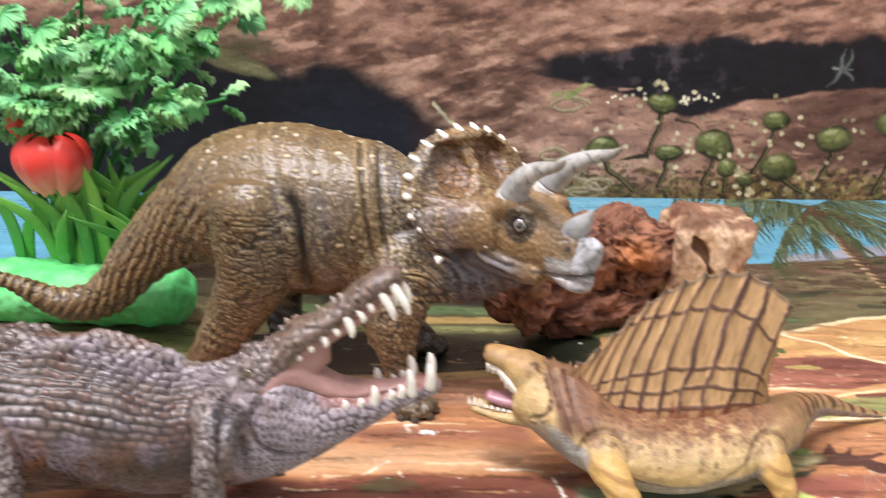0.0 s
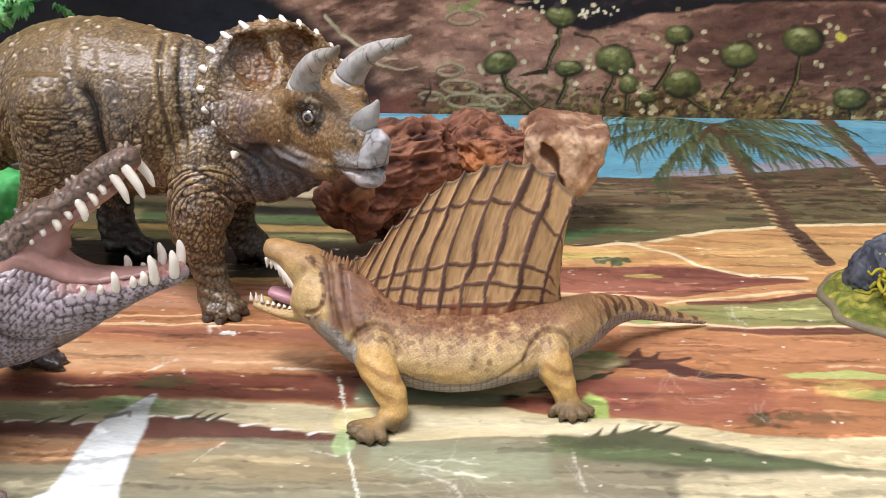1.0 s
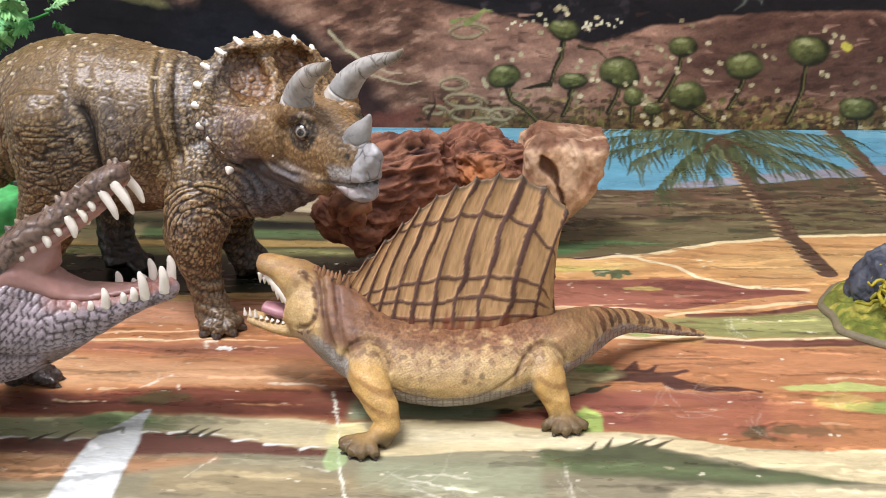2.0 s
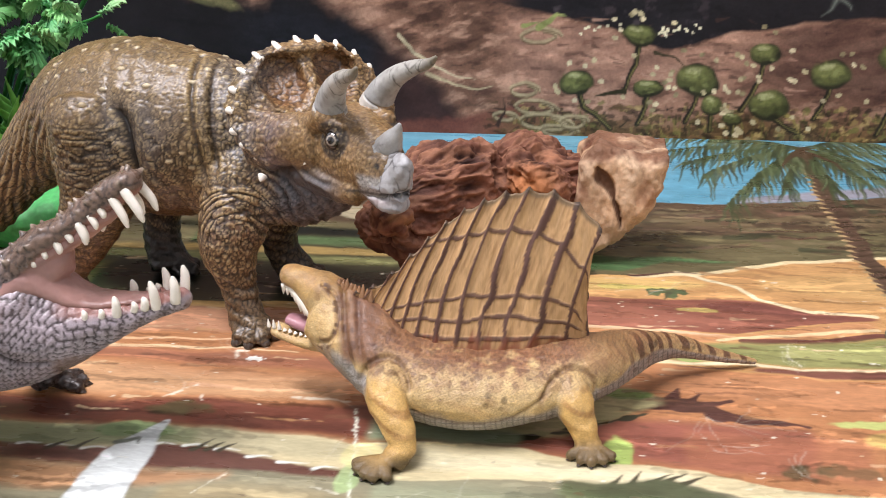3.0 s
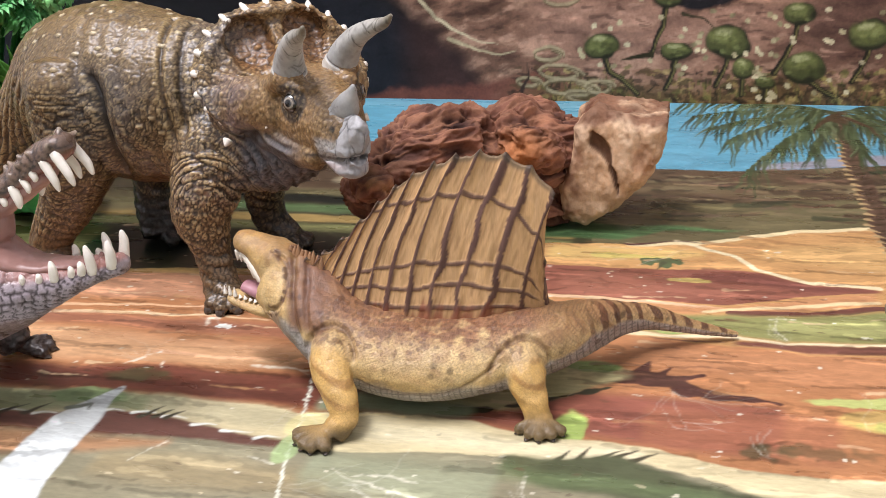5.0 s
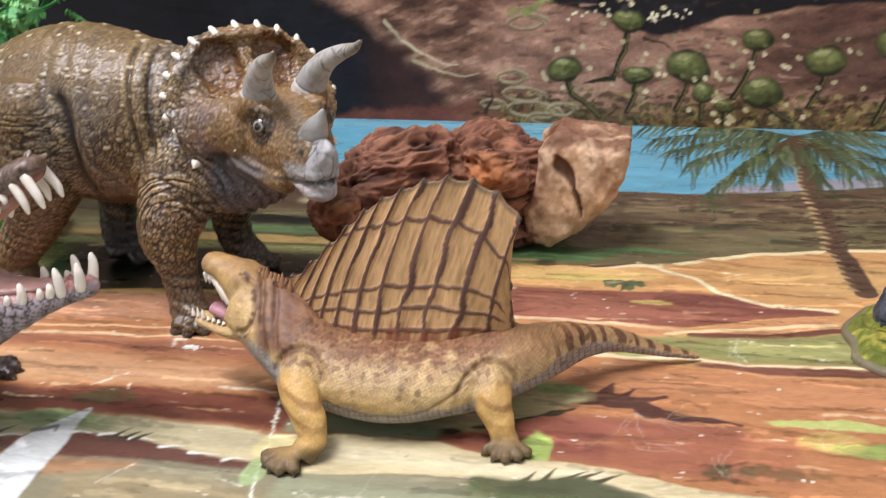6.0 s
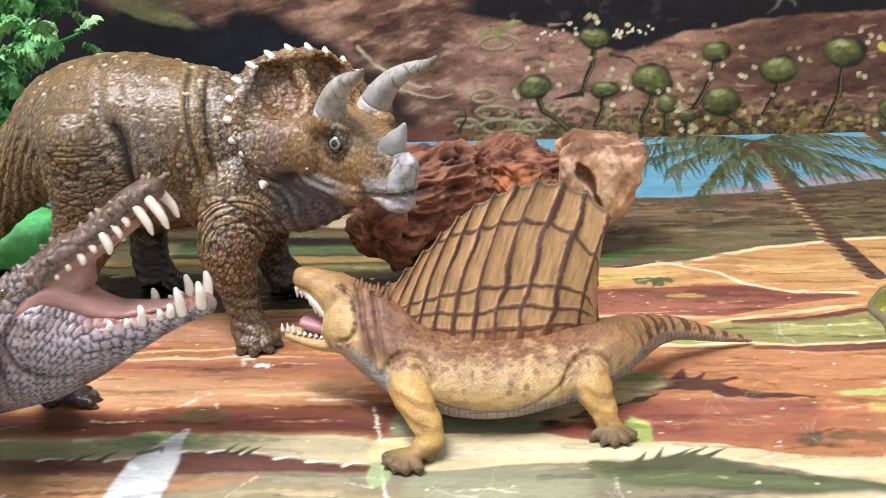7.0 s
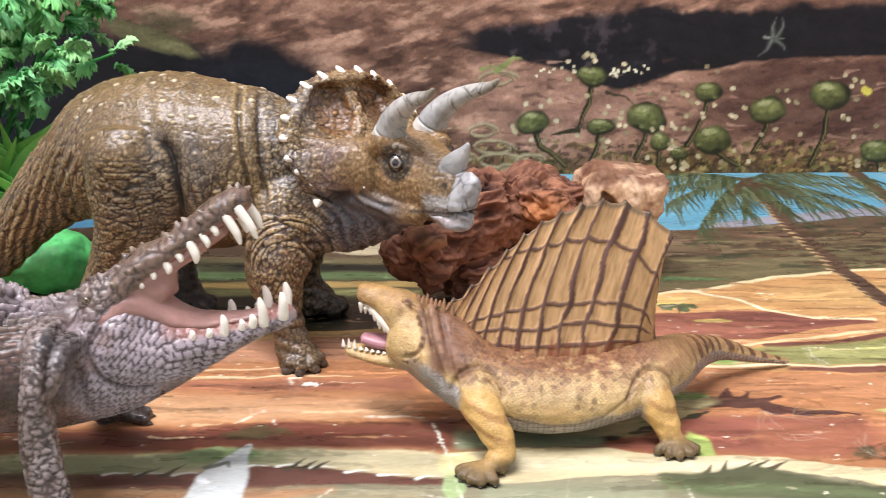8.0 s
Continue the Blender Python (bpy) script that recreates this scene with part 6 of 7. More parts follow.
        part("nape_spike", pv, pf, DIM_SKIN, ob, "", np.tile(lin("96704e"), (len(pv), 1)))
    # mouth
    mv, mf = fuse([tube([(0.054, -0.038, 0.039, 0.0100, 0.006), (0.048, -0.0365, 0.0385, 0.0100, 0.0058), (0.043, -0.0355, 0.0365, 0.0072, 0.0036), (0.037, -0.0345, 0.0358, 0.0058, 0.0032), (0.029, -0.033, 0.0372, 0.0040, 0.0024)], 5, 16)], 0.0006, 3)
    part("mouth", mv, mf, FLESH, ob, "pink mouth and tongue", np.tile(lin("a87a80"), (len(mv), 1)) * (1 + 0.2 * fbm(mv, 0.005, 3, 3))[:, None])
    gum = [tube([(0.0465, -0.0446, 0.0402, 0.0014, 0.0022), (0.0410, -0.0424, 0.0452, 0.0018, 0.0026), (0.0355, -0.0394, 0.0505, 0.0016, 0.0021), (0.0305, -0.0364, 0.0545, 0.0012, 0.0012)], 4, 10)]
    gv2, gf2 = join(gum)
    part("gum", gv2, gf2, TOOTH, ob, "pale tooth row")
    for q in range(9):
        s = q / 8
        px, py, pz = 0.0288 + 0.0165 * s, -0.0362 - 0.0080 * s, 0.0545 - 0.0135 * s
        big = (0.0046, 0.0030, 0.0014, 0.0024, 0.0040, 0.0036, 0.0030, 0.0022, 0.0016)[q]
        tv, tf = cone((px, py, pz), (px - 0.0004, py, pz - big), (0.0013, 0.0012, 0.0010, 0.0014, 0.0017, 0.0017, 0.0015, 0.0013, 0.0010)[q])
        part("tooth", tv, tf, TOOTH, ob)
    for q in range(8):
        s = q / 7
        px, py, pz = 0.0205 + 0.018 * s, -0.0348 - 0.0055 * s, 0.0336 - 0.0012 * s
        big = (0.0036, 0.0042, 0.0040, 0.0014, 0.0016, 0.0012, 0.0013, 0.0010)[q]
        tv, tf = cone((px, py, pz), (px - 0.0003, py, pz + big), 0.0010)
        part("tooth", tv, tf, TOOTH, ob)
    eyeball(ob, (0.0478, -0.0445, 0.0540), (0.0, -1, 0.4), 0.0017, "8a6a30", "5a4020")
    toes(ob, feet[0], spread, 0.0114, 0.0014, reach=0.30)
    toes(ob, feet[1], rear, 0.0102, 0.0013, reach=0.30)
    return ob


dimetrodon()


# ---- crocodile figure ----
def crocodile():
    ob = thing("toy_crocodile", (-0.12, -0.09, 0), "grey-violet scaly plastic crocodile figure with wide open toothed jaws", "toy crocodile", "dinosaur figures on the mat")
    trunk = [(-0.400, -0.060, 0.016, 0.007, 0.008), (-0.345, -0.075, 0.030, 0.016, 0.017), (-0.280, -0.086, 0.048, 0.026, 0.026), (-0.225, -0.091, 0.057, 0.033, 0.031), (-0.170, -0.093, 0.0585, 0.035, 0.0315), (-0.130, -0.092, 0.0560, 0.034, 0.0285), (-0.112, -0.0915, 0.0520, 0.031, 0.0265), (-0.098, -0.091, 0.0495, 0.029, 0.0245), (-0.080, -0.090, 0.0505, 0.0265, 0.0235), (-0.062, -0.090, 0.0535, 0.0225, 0.0220)]
    jaw = [(-0.074, -0.090, 0.0550, 0.0235, 0.0265), (-0.058, -0.090, 0.0550, 0.0205, 0.0235), (-0.044, -0.0895, 0.0555, 0.0165, 0.0165), (-0.030, -0.0885, 0.0580, 0.0120, 0.0100), (-0.015, -0.0875, 0.0622, 0.0082, 0.0056), (-0.003, -0.0865, 0.0658, 0.0068, 0.0040), (0.0045, -0.086, 0.0682, 0.0050, 0.0035)]
    snout = [(-0.088, -0.090, 0.0600, 0.0200, 0.0120), (-0.077, -0.090, 0.0655, 0.0185, 0.0105), (-0.067, -0.090, 0.0735, 0.0160, 0.0090), (-0.057, -0.090, 0.0823, 0.0130, 0.0072), (-0.049, -0.0895, 0.0895, 0.0108, 0.0062), (-0.040, -0.0890, 0.0952, 0.0092, 0.0050), (-0.030, -0.0885, 0.1022, 0.0080, 0.0048), (-0.020, -0.0875, 0.1100, 0.0082, 0.0056), (-0.013, -0.087, 0.1140, 0.0076, 0.0050), (-0.0095, -0.087, 0.1138, 0.0055, 0.0040)]
    arm = [(-0.080, -0.106, 0.063, 0.0120), (-0.0775, -0.123, 0.066, 0.0088), (-0.0765, -0.134, 0.059, 0.0072), (-0.0778, -0.138, 0.042, 0.0063), (-0.0748, -0.142, 0.023, 0.0064), (-0.0700, -0.146, 0.010, 0.0064), (-0.0665, -0.148, 0.005, 0.0066)]
    pieces = [
        tube(trunk, 6, 30), tube(jaw, 5, 22), tube(snout, 5, 20), tube(arm, 5, 16, (1, 0, 0)),
        tube([(-0.086, -0.072, 0.048, 0.014), (-0.086, -0.056, 0.036, 0.011), (-0.087, -0.045, 0.018, 0.0085), (-0.082, -0.041, 0.006, 0.008)], 5, 14, (1, 0, 0)),
        tube([(-0.172, -0.110, 0.060, 0.016), (-0.162, -0.128, 0.061, 0.0115), (-0.1555, -0.138, 0.047, 0.0090), (-0.1570, -0.142, 0.025, 0.0085), (-0.152, -0.147, 0.008, 0.0090)], 5, 16, (1, 0, 0)),
        tube([(-0.172, -0.070, 0.056, 0.018), (-0.160, -0.048, 0.040, 0.012), (-0.162, -0.042, 0.016, 0.0095), (-0.156, -0.040, 0.006, 0.009)], 5, 14, (1, 0, 0)),
        ball((-0.0690, -0.1000, 0.0795), (0.0050, 0.0040, 0.0036)), ball((-0.0690, -0.0800, 0.0795), (0.0050, 0.0040, 0.0036)),
    ]
    feet = ((-0.064, -0.151, 0), (-0.079, -0.040, 0), (-0.150, -0.148, 0), (-0.154, -0.039, 0))
    fan = ((1, 0.35), (1, -0.25), (0.65, -0.85), (0.1, -1))
    far = ((1, -0.2), (1, 0.4), (0.5, 0.9))
    pieces += toe_pieces(feet[0], fan, 0.0135, 0.0030) + toe_pieces(feet[1], far, 0.0125, 0.0028)
    pieces += toe_pieces(feet[2], fan, 0.0135, 0.0030) + toe_pieces(feet[3], far, 0.0125, 0.0028)
    v, f = fuse(pieces, 0.00086, 4)
    n = normals_of(v, f)
    x, y, z = v.T
    t = np.array(trunk)
    zc, hh, hw = np.interp(x, t[:, 0], t[:, 2]), np.interp(x, t[:, 0], t[:, 4]), np.interp(x, t[:, 0], t[:, 3])
    yc = np.interp(x, t[:, 0], t[:, 1])
    ang = np.arctan2((z - zc) / hh, (y - yc) / hw)
    trunkm = step(-0.070, -0.086, x) * step(1.28, 1.12, np.hypot((z - zc) / hh, (y - yc) / hw))
    limb = step(1.12, 1.3, np.hypot((z - zc) / hh, (y - yc) / hw)) * step(-0.058, -0.062, x)
    headm = step(-0.080, -0.066, x)
    # keeled scutes in rows over the trunk, large scales on jaw and arm
    row = (ang - math.pi / 2) / 0.118 + 0.45 * vnoise(v, 0.014, 81) + 0.25 * vnoise(v, 0.005, 80)
    ri = np.round(row)
    px = x / 0.0048 + 0.37 * ri + 0.50 * vnoise(v, 0.010, 82) + 0.25 * vnoise(v, 0.004, 79)
    cell = np.maximum(np.abs(row - ri) * 2.0, np.abs(px - np.round(px)) * 1.9)
    keel = np.clip(1 - np.abs(row - ri) * 2.6, 0, 1)
    upper = step(-0.1, 0.4, np.sin(ang) + 0.2 * vnoise(v, 0.02, 84))
    top = step(0.80, 0.97, np.sin(ang))
    scute = (0.45 * step(0.95, 0.70, cell) + 0.55 * keel * step(0.95, 0.5, cell)) * trunkm * upper * np.clip(0.75 + 0.9 * vnoise(v, 0.008, 83), 0.15, 1.5)
    d = (0.0011 + 0.0030 * top) * scute
    soft = v + 0.0020 * np.stack([vnoise(v, 0.012, 61), vnoise(v, 0.012, 62), vnoise(v, 0.012, 63)], 1) + 0.0007 * np.stack([vnoise(v, 0.004, 67), vnoise(v, 0.004, 68), vnoise(v, 0.004, 69)], 1)

    def scale_rows(a, b, long, tall):
        """Bricked scales: 0 in the gaps, 1 on top."""
        rb = b / tall
        ra = a / long + 0.5 * (np.floor(rb) % 2) + 0.15 * vnoise(v, 0.006, 64)
        e = np.maximum(np.abs(ra % 1 - 0.5), np.abs(rb % 1 - 0.5)) * 2 + 0.10 * vnoise(v, 0.0012, 65)
        return step(0.98, 0.66, e)

    jaw_rows = scale_rows(soft[:, 0] * np.cos(0.45) + (soft[:, 2] - 0.35 * soft[:, 1]) * np.sin(0.45), (soft[:, 2] - 0.35 * soft[:, 1]) * np.cos(0.45) - soft[:, 0] * np.sin(0.45) + 0.6 * (soft[:, 0] + 0.05) ** 2 / 0.05, 0.0034, 0.0023)
    arm_rows = step(0.04, 0.26, worley(soft * np.array((0.8, 0.8, 1.2)), 0.0027, 66)[1])
    scale = np.where(limb > 0.5, arm_rows, jaw_rows)
    s2 = 0.5 * scale
    d += 0.00050 * scale * np.clip(headm + limb + trunkm * (1 - upper), 0, 1) * step(0.116, 0.110, z)
    b2 = 0.4 * arm_rows
    d += 0.0002 * arm_rows * limb
    d += 0.0004 * fbm(v, 0.006, 3, 3) + 0.0006 * vnoise(v, 0.015, 9)
    lump = step(0.34, 0.12, worley(v, 0.0047, 26)[0]) * headm * step(0.2, 0.6, n[:, 2]) * step(0.072, 0.078, z + 0.25 * (x + 0.06))
    d += 0.0020 * lump
    d -= 0.0035 * np.exp(-((x + 0.0715 + 0.12 * (z - 0.06)) / 0.0020) ** 2) * step(0.034, 0.042, z) * (y < -0.09)
    pouch = np.hypot((x + 0.046) / 0.021, (z - 0.0625) / 0.0160)
    pouch_line = np.exp(-((pouch - 1 + 0.06 * vnoise(v, 0.012, 95)) / 0.055) ** 2) * (y < -0.095) * step(-0.036, -0.044, x - 0.3 * (z - 0.06)) * headm
    d -= 0.0016 * pouch_line
    d += 0.0014 * step(1.0, 0.6, pouch) * (y < -0.09) * headm
    bulge = np.exp(-((x + 0.060) / 0.010) ** 2 - ((z - 0.071) / 0.006) ** 2) * (y < -0.098)
    d += 0.0022 * bulge
    v2 = v + n * d[:, None]
    v2[:, 2] = np.maximum(v2[:, 2], 0.0004)
    tone = fbm(v, 0.03, 4, 5)
    col = np.tile(lin("665852"), (len(v), 1))
    col = mix(col, step(-0.2, 0.5, tone) * 0.7, lin("77645e"))
    col = mix(col, 0.7 * trunkm, lin("57483f"))
    col = mix(col, 0.8 * trunkm * step(0.0, 0.4, fbm(v, 0.035, 3, 8) + 0.1) * step(0.5, -0.3, np.sin(ang)), lin("7d5344"))
    rust = trunkm * step(0.15, 0.40, fbm(v, 0.020, 3, 98) + 0.35 * np.exp(-((x + 0.155) / 0.012) ** 2)) * step(0.45, -0.1, np.sin(ang))
    col = mix(col, 0.7 * rust, lin("9a6034"))
    col = mix(col, 0.55 * trunkm * step(-0.1, -0.6, np.sin(ang)), lin("967268"))
    lower = headm * step(0.085, 0.075, z - 0.25 * (x + 0.05))
    col = mix(col, 0.8 * lower, lin("968a90"))
    col = mix(col, 0.5 * lower * step(0.04, 0.06, z) * step(-0.05, 0.4, tone), lin("98828a"))
    snm = headm * (1 - lower)
    col = mix(col, 0.8 * snm, lin("76604f"))
    col = mix(col, 0.7 * lump, lin("b5a690"))
    col = mix(col, 0.75 * bulge, lin("4e3a30"))
    brown = step(0.05, 0.30, fbm(v, 0.016, 3, 96))
    col = mix(col, (0.40 + 0.3 * top) * np.clip(scute, 0, 1), lin("a39488"))
    patch = fbm(v, 0.018, 3, 91)
    col = mix(col, 0.75 * trunkm * step(-0.05, 0.2, patch), lin("5f4234"))
    col = mix(col, 0.6 * trunkm * step(0.1, 0.35, fbm(v, 0.012, 3, 94)) * step(0.7, 0.3, np.sin(ang)), lin("8a7d88"))
    col = mix(col, 0.5 * trunkm * step(-0.05, -0.3, patch), lin("8a7f8a"))
    col = mix(col, 0.55 * limb, lin("564b45"))
    col = mix(col, 0.6 * step(0.2, 0.45, s2) * np.clip(lower + limb, 0, 1), lin("b9aeb4"))
    col = mix(col, 0.65 * limb * step(0.0, 0.3, b2), lin("94877c"))
    col = mix(col, 0.9 * (1 - scale) * np.clip(headm + limb + trunkm * (1 - upper), 0, 1), lin("221a19"))
    col = mix(col, 0.5 * np.clip(headm + limb, 0, 1) * step(0.1, 0.5, fbm(v, 0.012, 3, 66)), lin("6a5446"))
    col = mix(col, 0.9 * trunkm * upper * step(0.55, 0.88, cell), lin("261e1c"))
    col *= (1 - 0.30 * trunkm * step(-0.1, 0.25, fbm(v, 0.014, 3, 93)))[:, None]
    col = mix(col, 0.50 * limb * step(-0.2, 0.2, fbm(v, 0.010, 3, 97)) + 0.12 * headm, lin("46362c"))
    col = mix(col, 0.75 * pouch_line, lin("3a2a22"))
    col = mix(col, 0.45 * lower * brown, lin("7a5f4e"))
    col = mix(col, 0.55 * lower * step(0.050, 0.040, z) * brown, lin("5d463a"))
    # Inner side of the near arm darkened: its shade is in the colour.
    dark = limb * np.exp(-((y + 0.125) / 0.010) ** 2) * (x > -0.078)
    col = mix(col, 0.7 * dark, lin("26272b"))
    # Far lower body and legs near-black, shade painted into the skin.
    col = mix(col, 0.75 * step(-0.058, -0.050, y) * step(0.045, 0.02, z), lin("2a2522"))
    gum = snm * step(-0.2, -0.6, n[:, 2]) + lower * step(0.45, 0.8, n[:, 2]) * step(-0.045, -0.038, x)
    col = mix(col, 0.85 * np.clip(gum, 0, 1), lin("9a6a5e"))
    col *= (1 + 0.22 * fbm(v, 0.004, 3, 40))[:, None]
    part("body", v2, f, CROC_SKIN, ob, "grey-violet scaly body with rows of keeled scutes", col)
    mv, mf = fuse([
        tube([(-0.073, -0.090, 0.0685, 0.0165, 0.0050), (-0.064, -0.090, 0.0725, 0.0172, 0.0070), (-0.054, -0.0895, 0.0760, 0.0142, 0.0090), (-0.044, -0.089, 0.0715, 0.0115, 0.0058), (-0.032, -0.0885, 0.0670, 0.0090, 0.0032), (-0.018, -0.0875, 0.0672, 0.0060, 0.0020), (-0.006, -0.0868, 0.0690, 0.0042, 0.0016)], 5, 18),
        tube([(-0.060, -0.090, 0.0765, 0.0138, 0.0070), (-0.050, -0.0895, 0.0810, 0.0105, 0.0080), (-0.042, -0.0893, 0.0810, 0.0080, 0.0085), (-0.039, -0.089, 0.0800, 0.0040, 0.0050)], 5, 16),
        tube([(-0.064, -0.090, 0.0730, 0.0155, 0.0050), (-0.0500, -0.0897, 0.0842, 0.0106, 0.0042), (-0.0335, -0.0888, 0.0940, 0.0076, 0.0036), (-0.0185, -0.0877, 0.1040, 0.0064, 0.0032)], 5, 16)], 0.0007, 3)
    mc = np.tile(lin("9a756c"), (len(mv), 1)) * (1 + 0.25 * fbm(mv, 0.008, 3, 3))[:, None]
    mn = normals_of(mv, mf)
    part("mouth", mv + mn * (0.0006 * fbm(mv, 0.005, 3, 6))[:, None], mf, FLESH, ob, "dull pink mouth lining", mc)
    j, s = spline(jaw, 8), spline(snout, 8)

    def jaw_point(rows, px, side, lift):
        r = [np.interp(px, rows[:, 0], rows[:, k]) for k in range(5)]
        return np.array((px, r[1] + side * r[3] * 0.86, r[2] + lift * r[4]))

    for px, size, rad, lean in ((0.0025, 0.0094, 0.0022, 0.000), (-0.0048, 0.0098, 0.0021, -0.001), (-0.0090, 0.0044, 0.0018, 0.000), (-0.0130, 0.0034, 0.0015, 0), (-0.0195, 0.0070, 0.0019, 0), (-0.0250, 0.0028, 0.0014, 0.0), (-0.0310, 0.0032, 0.0014, 0.0)):
        for side in (-1, 1):
            root = jaw_point(j, px, side, 0.55)
            tv, tf = fang(root, root + np.array((lean, side * size * 0.10, size)), rad, (0.0005, side * 0.0004, 0))
            part("tooth", tv, tf, TOOTH, ob)
    for px, size, rad, lean in ((-0.0115, 0.0104, 0.0020, 0.0060), (-0.0163, 0.0100, 0.0019, 0.0050), (-0.0215, 0.0032, 0.0015, 0.001), (-0.0255, 0.0046, 0.0015, 0.002), (-0.0300, 0.0072, 0.0020, 0.002), (-0.0350, 0.0030, 0.0015, 0.001), (-0.0395, 0.0042, 0.0017, 0.001), (-0.0445, 0.0026, 0.0014, 0.0), (-0.0490, 0.0024, 0.0013, 0.0)):
        for side in (-1, 1):
            root = jaw_point(s, px, side, -0.6)
            tv, tf = fang(root, root + np.array((lean, side * size * 0.08, -size)), rad, (0.0008, side * 0.0004, 0))
            part("tooth", tv, tf, TOOTH, ob)
    for side in (-1, 1):
        eyeball(ob, (-0.0680, -0.090 + side * 0.0128, 0.0798), (0.2, side, 0.3), 0.0021, "7d6a3c")
    toes(ob, feet[0], fan, 0.0135, 0.0022)
    toes(ob, feet[1], far, 0.0125, 0.0020)
    toes(ob, feet[2], fan, 0.0135, 0.0022)
    return ob


crocodile()


# ---- driftwood ----
def driftwood():
    ob = thing("driftwood", (0.11, 0.15, 0), "gnarled red-brown driftwood piece with a pale cut end on the mat", "driftwood")
    v, f = fuse([
        tube([(0.042, 0.098, 0.030, 0.010, 0.012), (0.054, 0.108, 0.038, 0.018, 0.020), (0.070, 0.126, 0.046, 0.025, 0.027), (0.088, 0.145, 0.044, 0.024, 0.026), (0.100, 0.156, 0.040, 0.018, 0.020)], 5, 20),
        tube([(0.094, 0.150, 0.036, 0.018, 0.022), (0.108, 0.160, 0.038, 0.026, 0.031), (0.126, 0.165, 0.036, 0.028, 0.032), (0.142, 0.165, 0.034, 0.024, 0.027), (0.152, 0.165, 0.033, 0.016, 0.020)], 5, 20),
        tube([(0.070, 0.120, 0.016, 0.016, 0.014), (0.110, 0.150, 0.012, 0.022, 0.014), (0.140, 0.165, 0.012, 0.020, 0.013)], 4, 16),
        tube([(0.048, 0.085, 0.046, 0.006), (0.055, 0.075, 0.047, 0.0065), (0.063, 0.070, 0.046, 0.005)], 4, 10),
        tube([(0.060, 0.105, 0.018, 0.008), (0.055, 0.092, 0.030, 0.007), (0.050, 0.083, 0.040, 0.006)], 4, 10),
        tube([(0.110, 0.142, 0.056, 0.011), (0.128, 0.138, 0.052, 0.012), (0.138, 0.142, 0.042, 0.009)], 4, 12),
    ], 0.00085, 3)
    n = normals_of(v, f)
    warp = v + 0.006 * np.stack([vnoise(v, 0.02, 71), vnoise(v, 0.02, 72), vnoise(v, 0.02, 73)], 1)
    way, across = warp[:, 0] * 0.84 + warp[:, 1] * 0.54, warp[:, 1] * 0.84 - warp[:, 0] * 0.54
    strand = np.stack([way * 0.32 + 0.25 * warp[:, 2], across, warp[:, 2]], 1)
    ridge = 1 - np.abs(fbm(strand, 0.013, 5, 3)) * 2.8
    thread = 1 - np.abs(fbm(strand * np.array((0.6, 1, 1)), 0.0042, 3, 5)) * 3
    block = worley(warp * np.array((0.7, 1, 1)), 0.024, 14)[0]
    d = 0.0052 * (ridge - 0.5) + 0.0045 * fbm(v, 0.022, 3, 9) + 0.0013 * thread + 0.007 * (0.45 - block)
    v2 = v + n * d[:, None]
    v2[:, 2] = np.maximum(v2[:, 2], 0.0008)
    col = np.tile(lin("5b3c31"), (len(v), 1))
    col = mix(col, step(0.2, 0.9, ridge) * 0.5, lin("865844"))
    # Valleys between bark ridges darkened, with crevice shade put into the colour.
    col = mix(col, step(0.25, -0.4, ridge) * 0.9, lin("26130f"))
    col = mix(col, 0.5 * step(0.3, 0.9, thread), lin("a5765a"))
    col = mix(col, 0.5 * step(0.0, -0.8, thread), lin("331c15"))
    col = mix(col, 0.5 * step(0.15, 0.5, fbm(v, 0.022, 3, 17)), lin("8f5e46"))
    col = mix(col, 0.8 * np.exp(-((v[:, 0] - 0.124) / 0.014) ** 2 - ((v[:, 2] - 0.050) / 0.010) ** 2) * (v[:, 1] < 0.155) * step(-0.3, 0.2, fbm(v, 0.01, 3, 31)), lin("bd7c4c"))
    col = mix(col, 0.8 * np.exp(-((v[:, 0] - 0.058) / 0.008) ** 2 - ((v[:, 2] - 0.046) / 0.006) ** 2) * (v[:, 1] < 0.09) * step(-0.1, 0.3, fbm(v, 0.008, 3, 33)), lin("b5885a"))
    # Low bark darkened too: shade close to the mat is in the colour.
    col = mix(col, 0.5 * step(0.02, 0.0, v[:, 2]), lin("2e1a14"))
    col *= (1 + 0.4 * fbm(v, 0.006, 4, 21))[:, None]
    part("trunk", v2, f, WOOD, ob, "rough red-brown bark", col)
    shape = ((0.150, 0.060), (0.160, 0.069), (0.172, 0.066), (0.186, 0.064), (0.199, 0.064), (0.197, 0.046), (0.188, 0.030), (0.172, 0.012), (0.156, 0.003), (0.143, 0.006), (0.140, 0.024))
    m = len(shape)
    mid = (0.166, 0.036)
    pv = [(x, y, z) for y in (0.146, 0.190) for x, z in shape]
    pv += [(mid[0] + (x - mid[0]) * 0.80, 0.141, mid[1] + (z - mid[1]) * 0.80) for x, z in shape]
    pf = [(k, m + k, m + (k + 1) % m, (k + 1) % m) for k in range(m)] + [(2 * m + k, k, (k + 1) % m, 2 * m + (k + 1) % m) for k in range(m)]
    pf += [tuple(2 * m + k for k in range(m)), tuple(m + k for k in reversed(range(m)))]
    v, f = fuse([(np.array(pv), pf)], 0.0008, 4)
    n = normals_of(v, f)
    x, y, z = v.T
    grain = fbm(np.stack([x, y, z * 0.45], 1), 0.008, 4, 6)
    gx = np.interp(z, (0.024, 0.034, 0.044, 0.054, 0.060), (0.1745, 0.172, 0.168, 0.1625, 0.158))
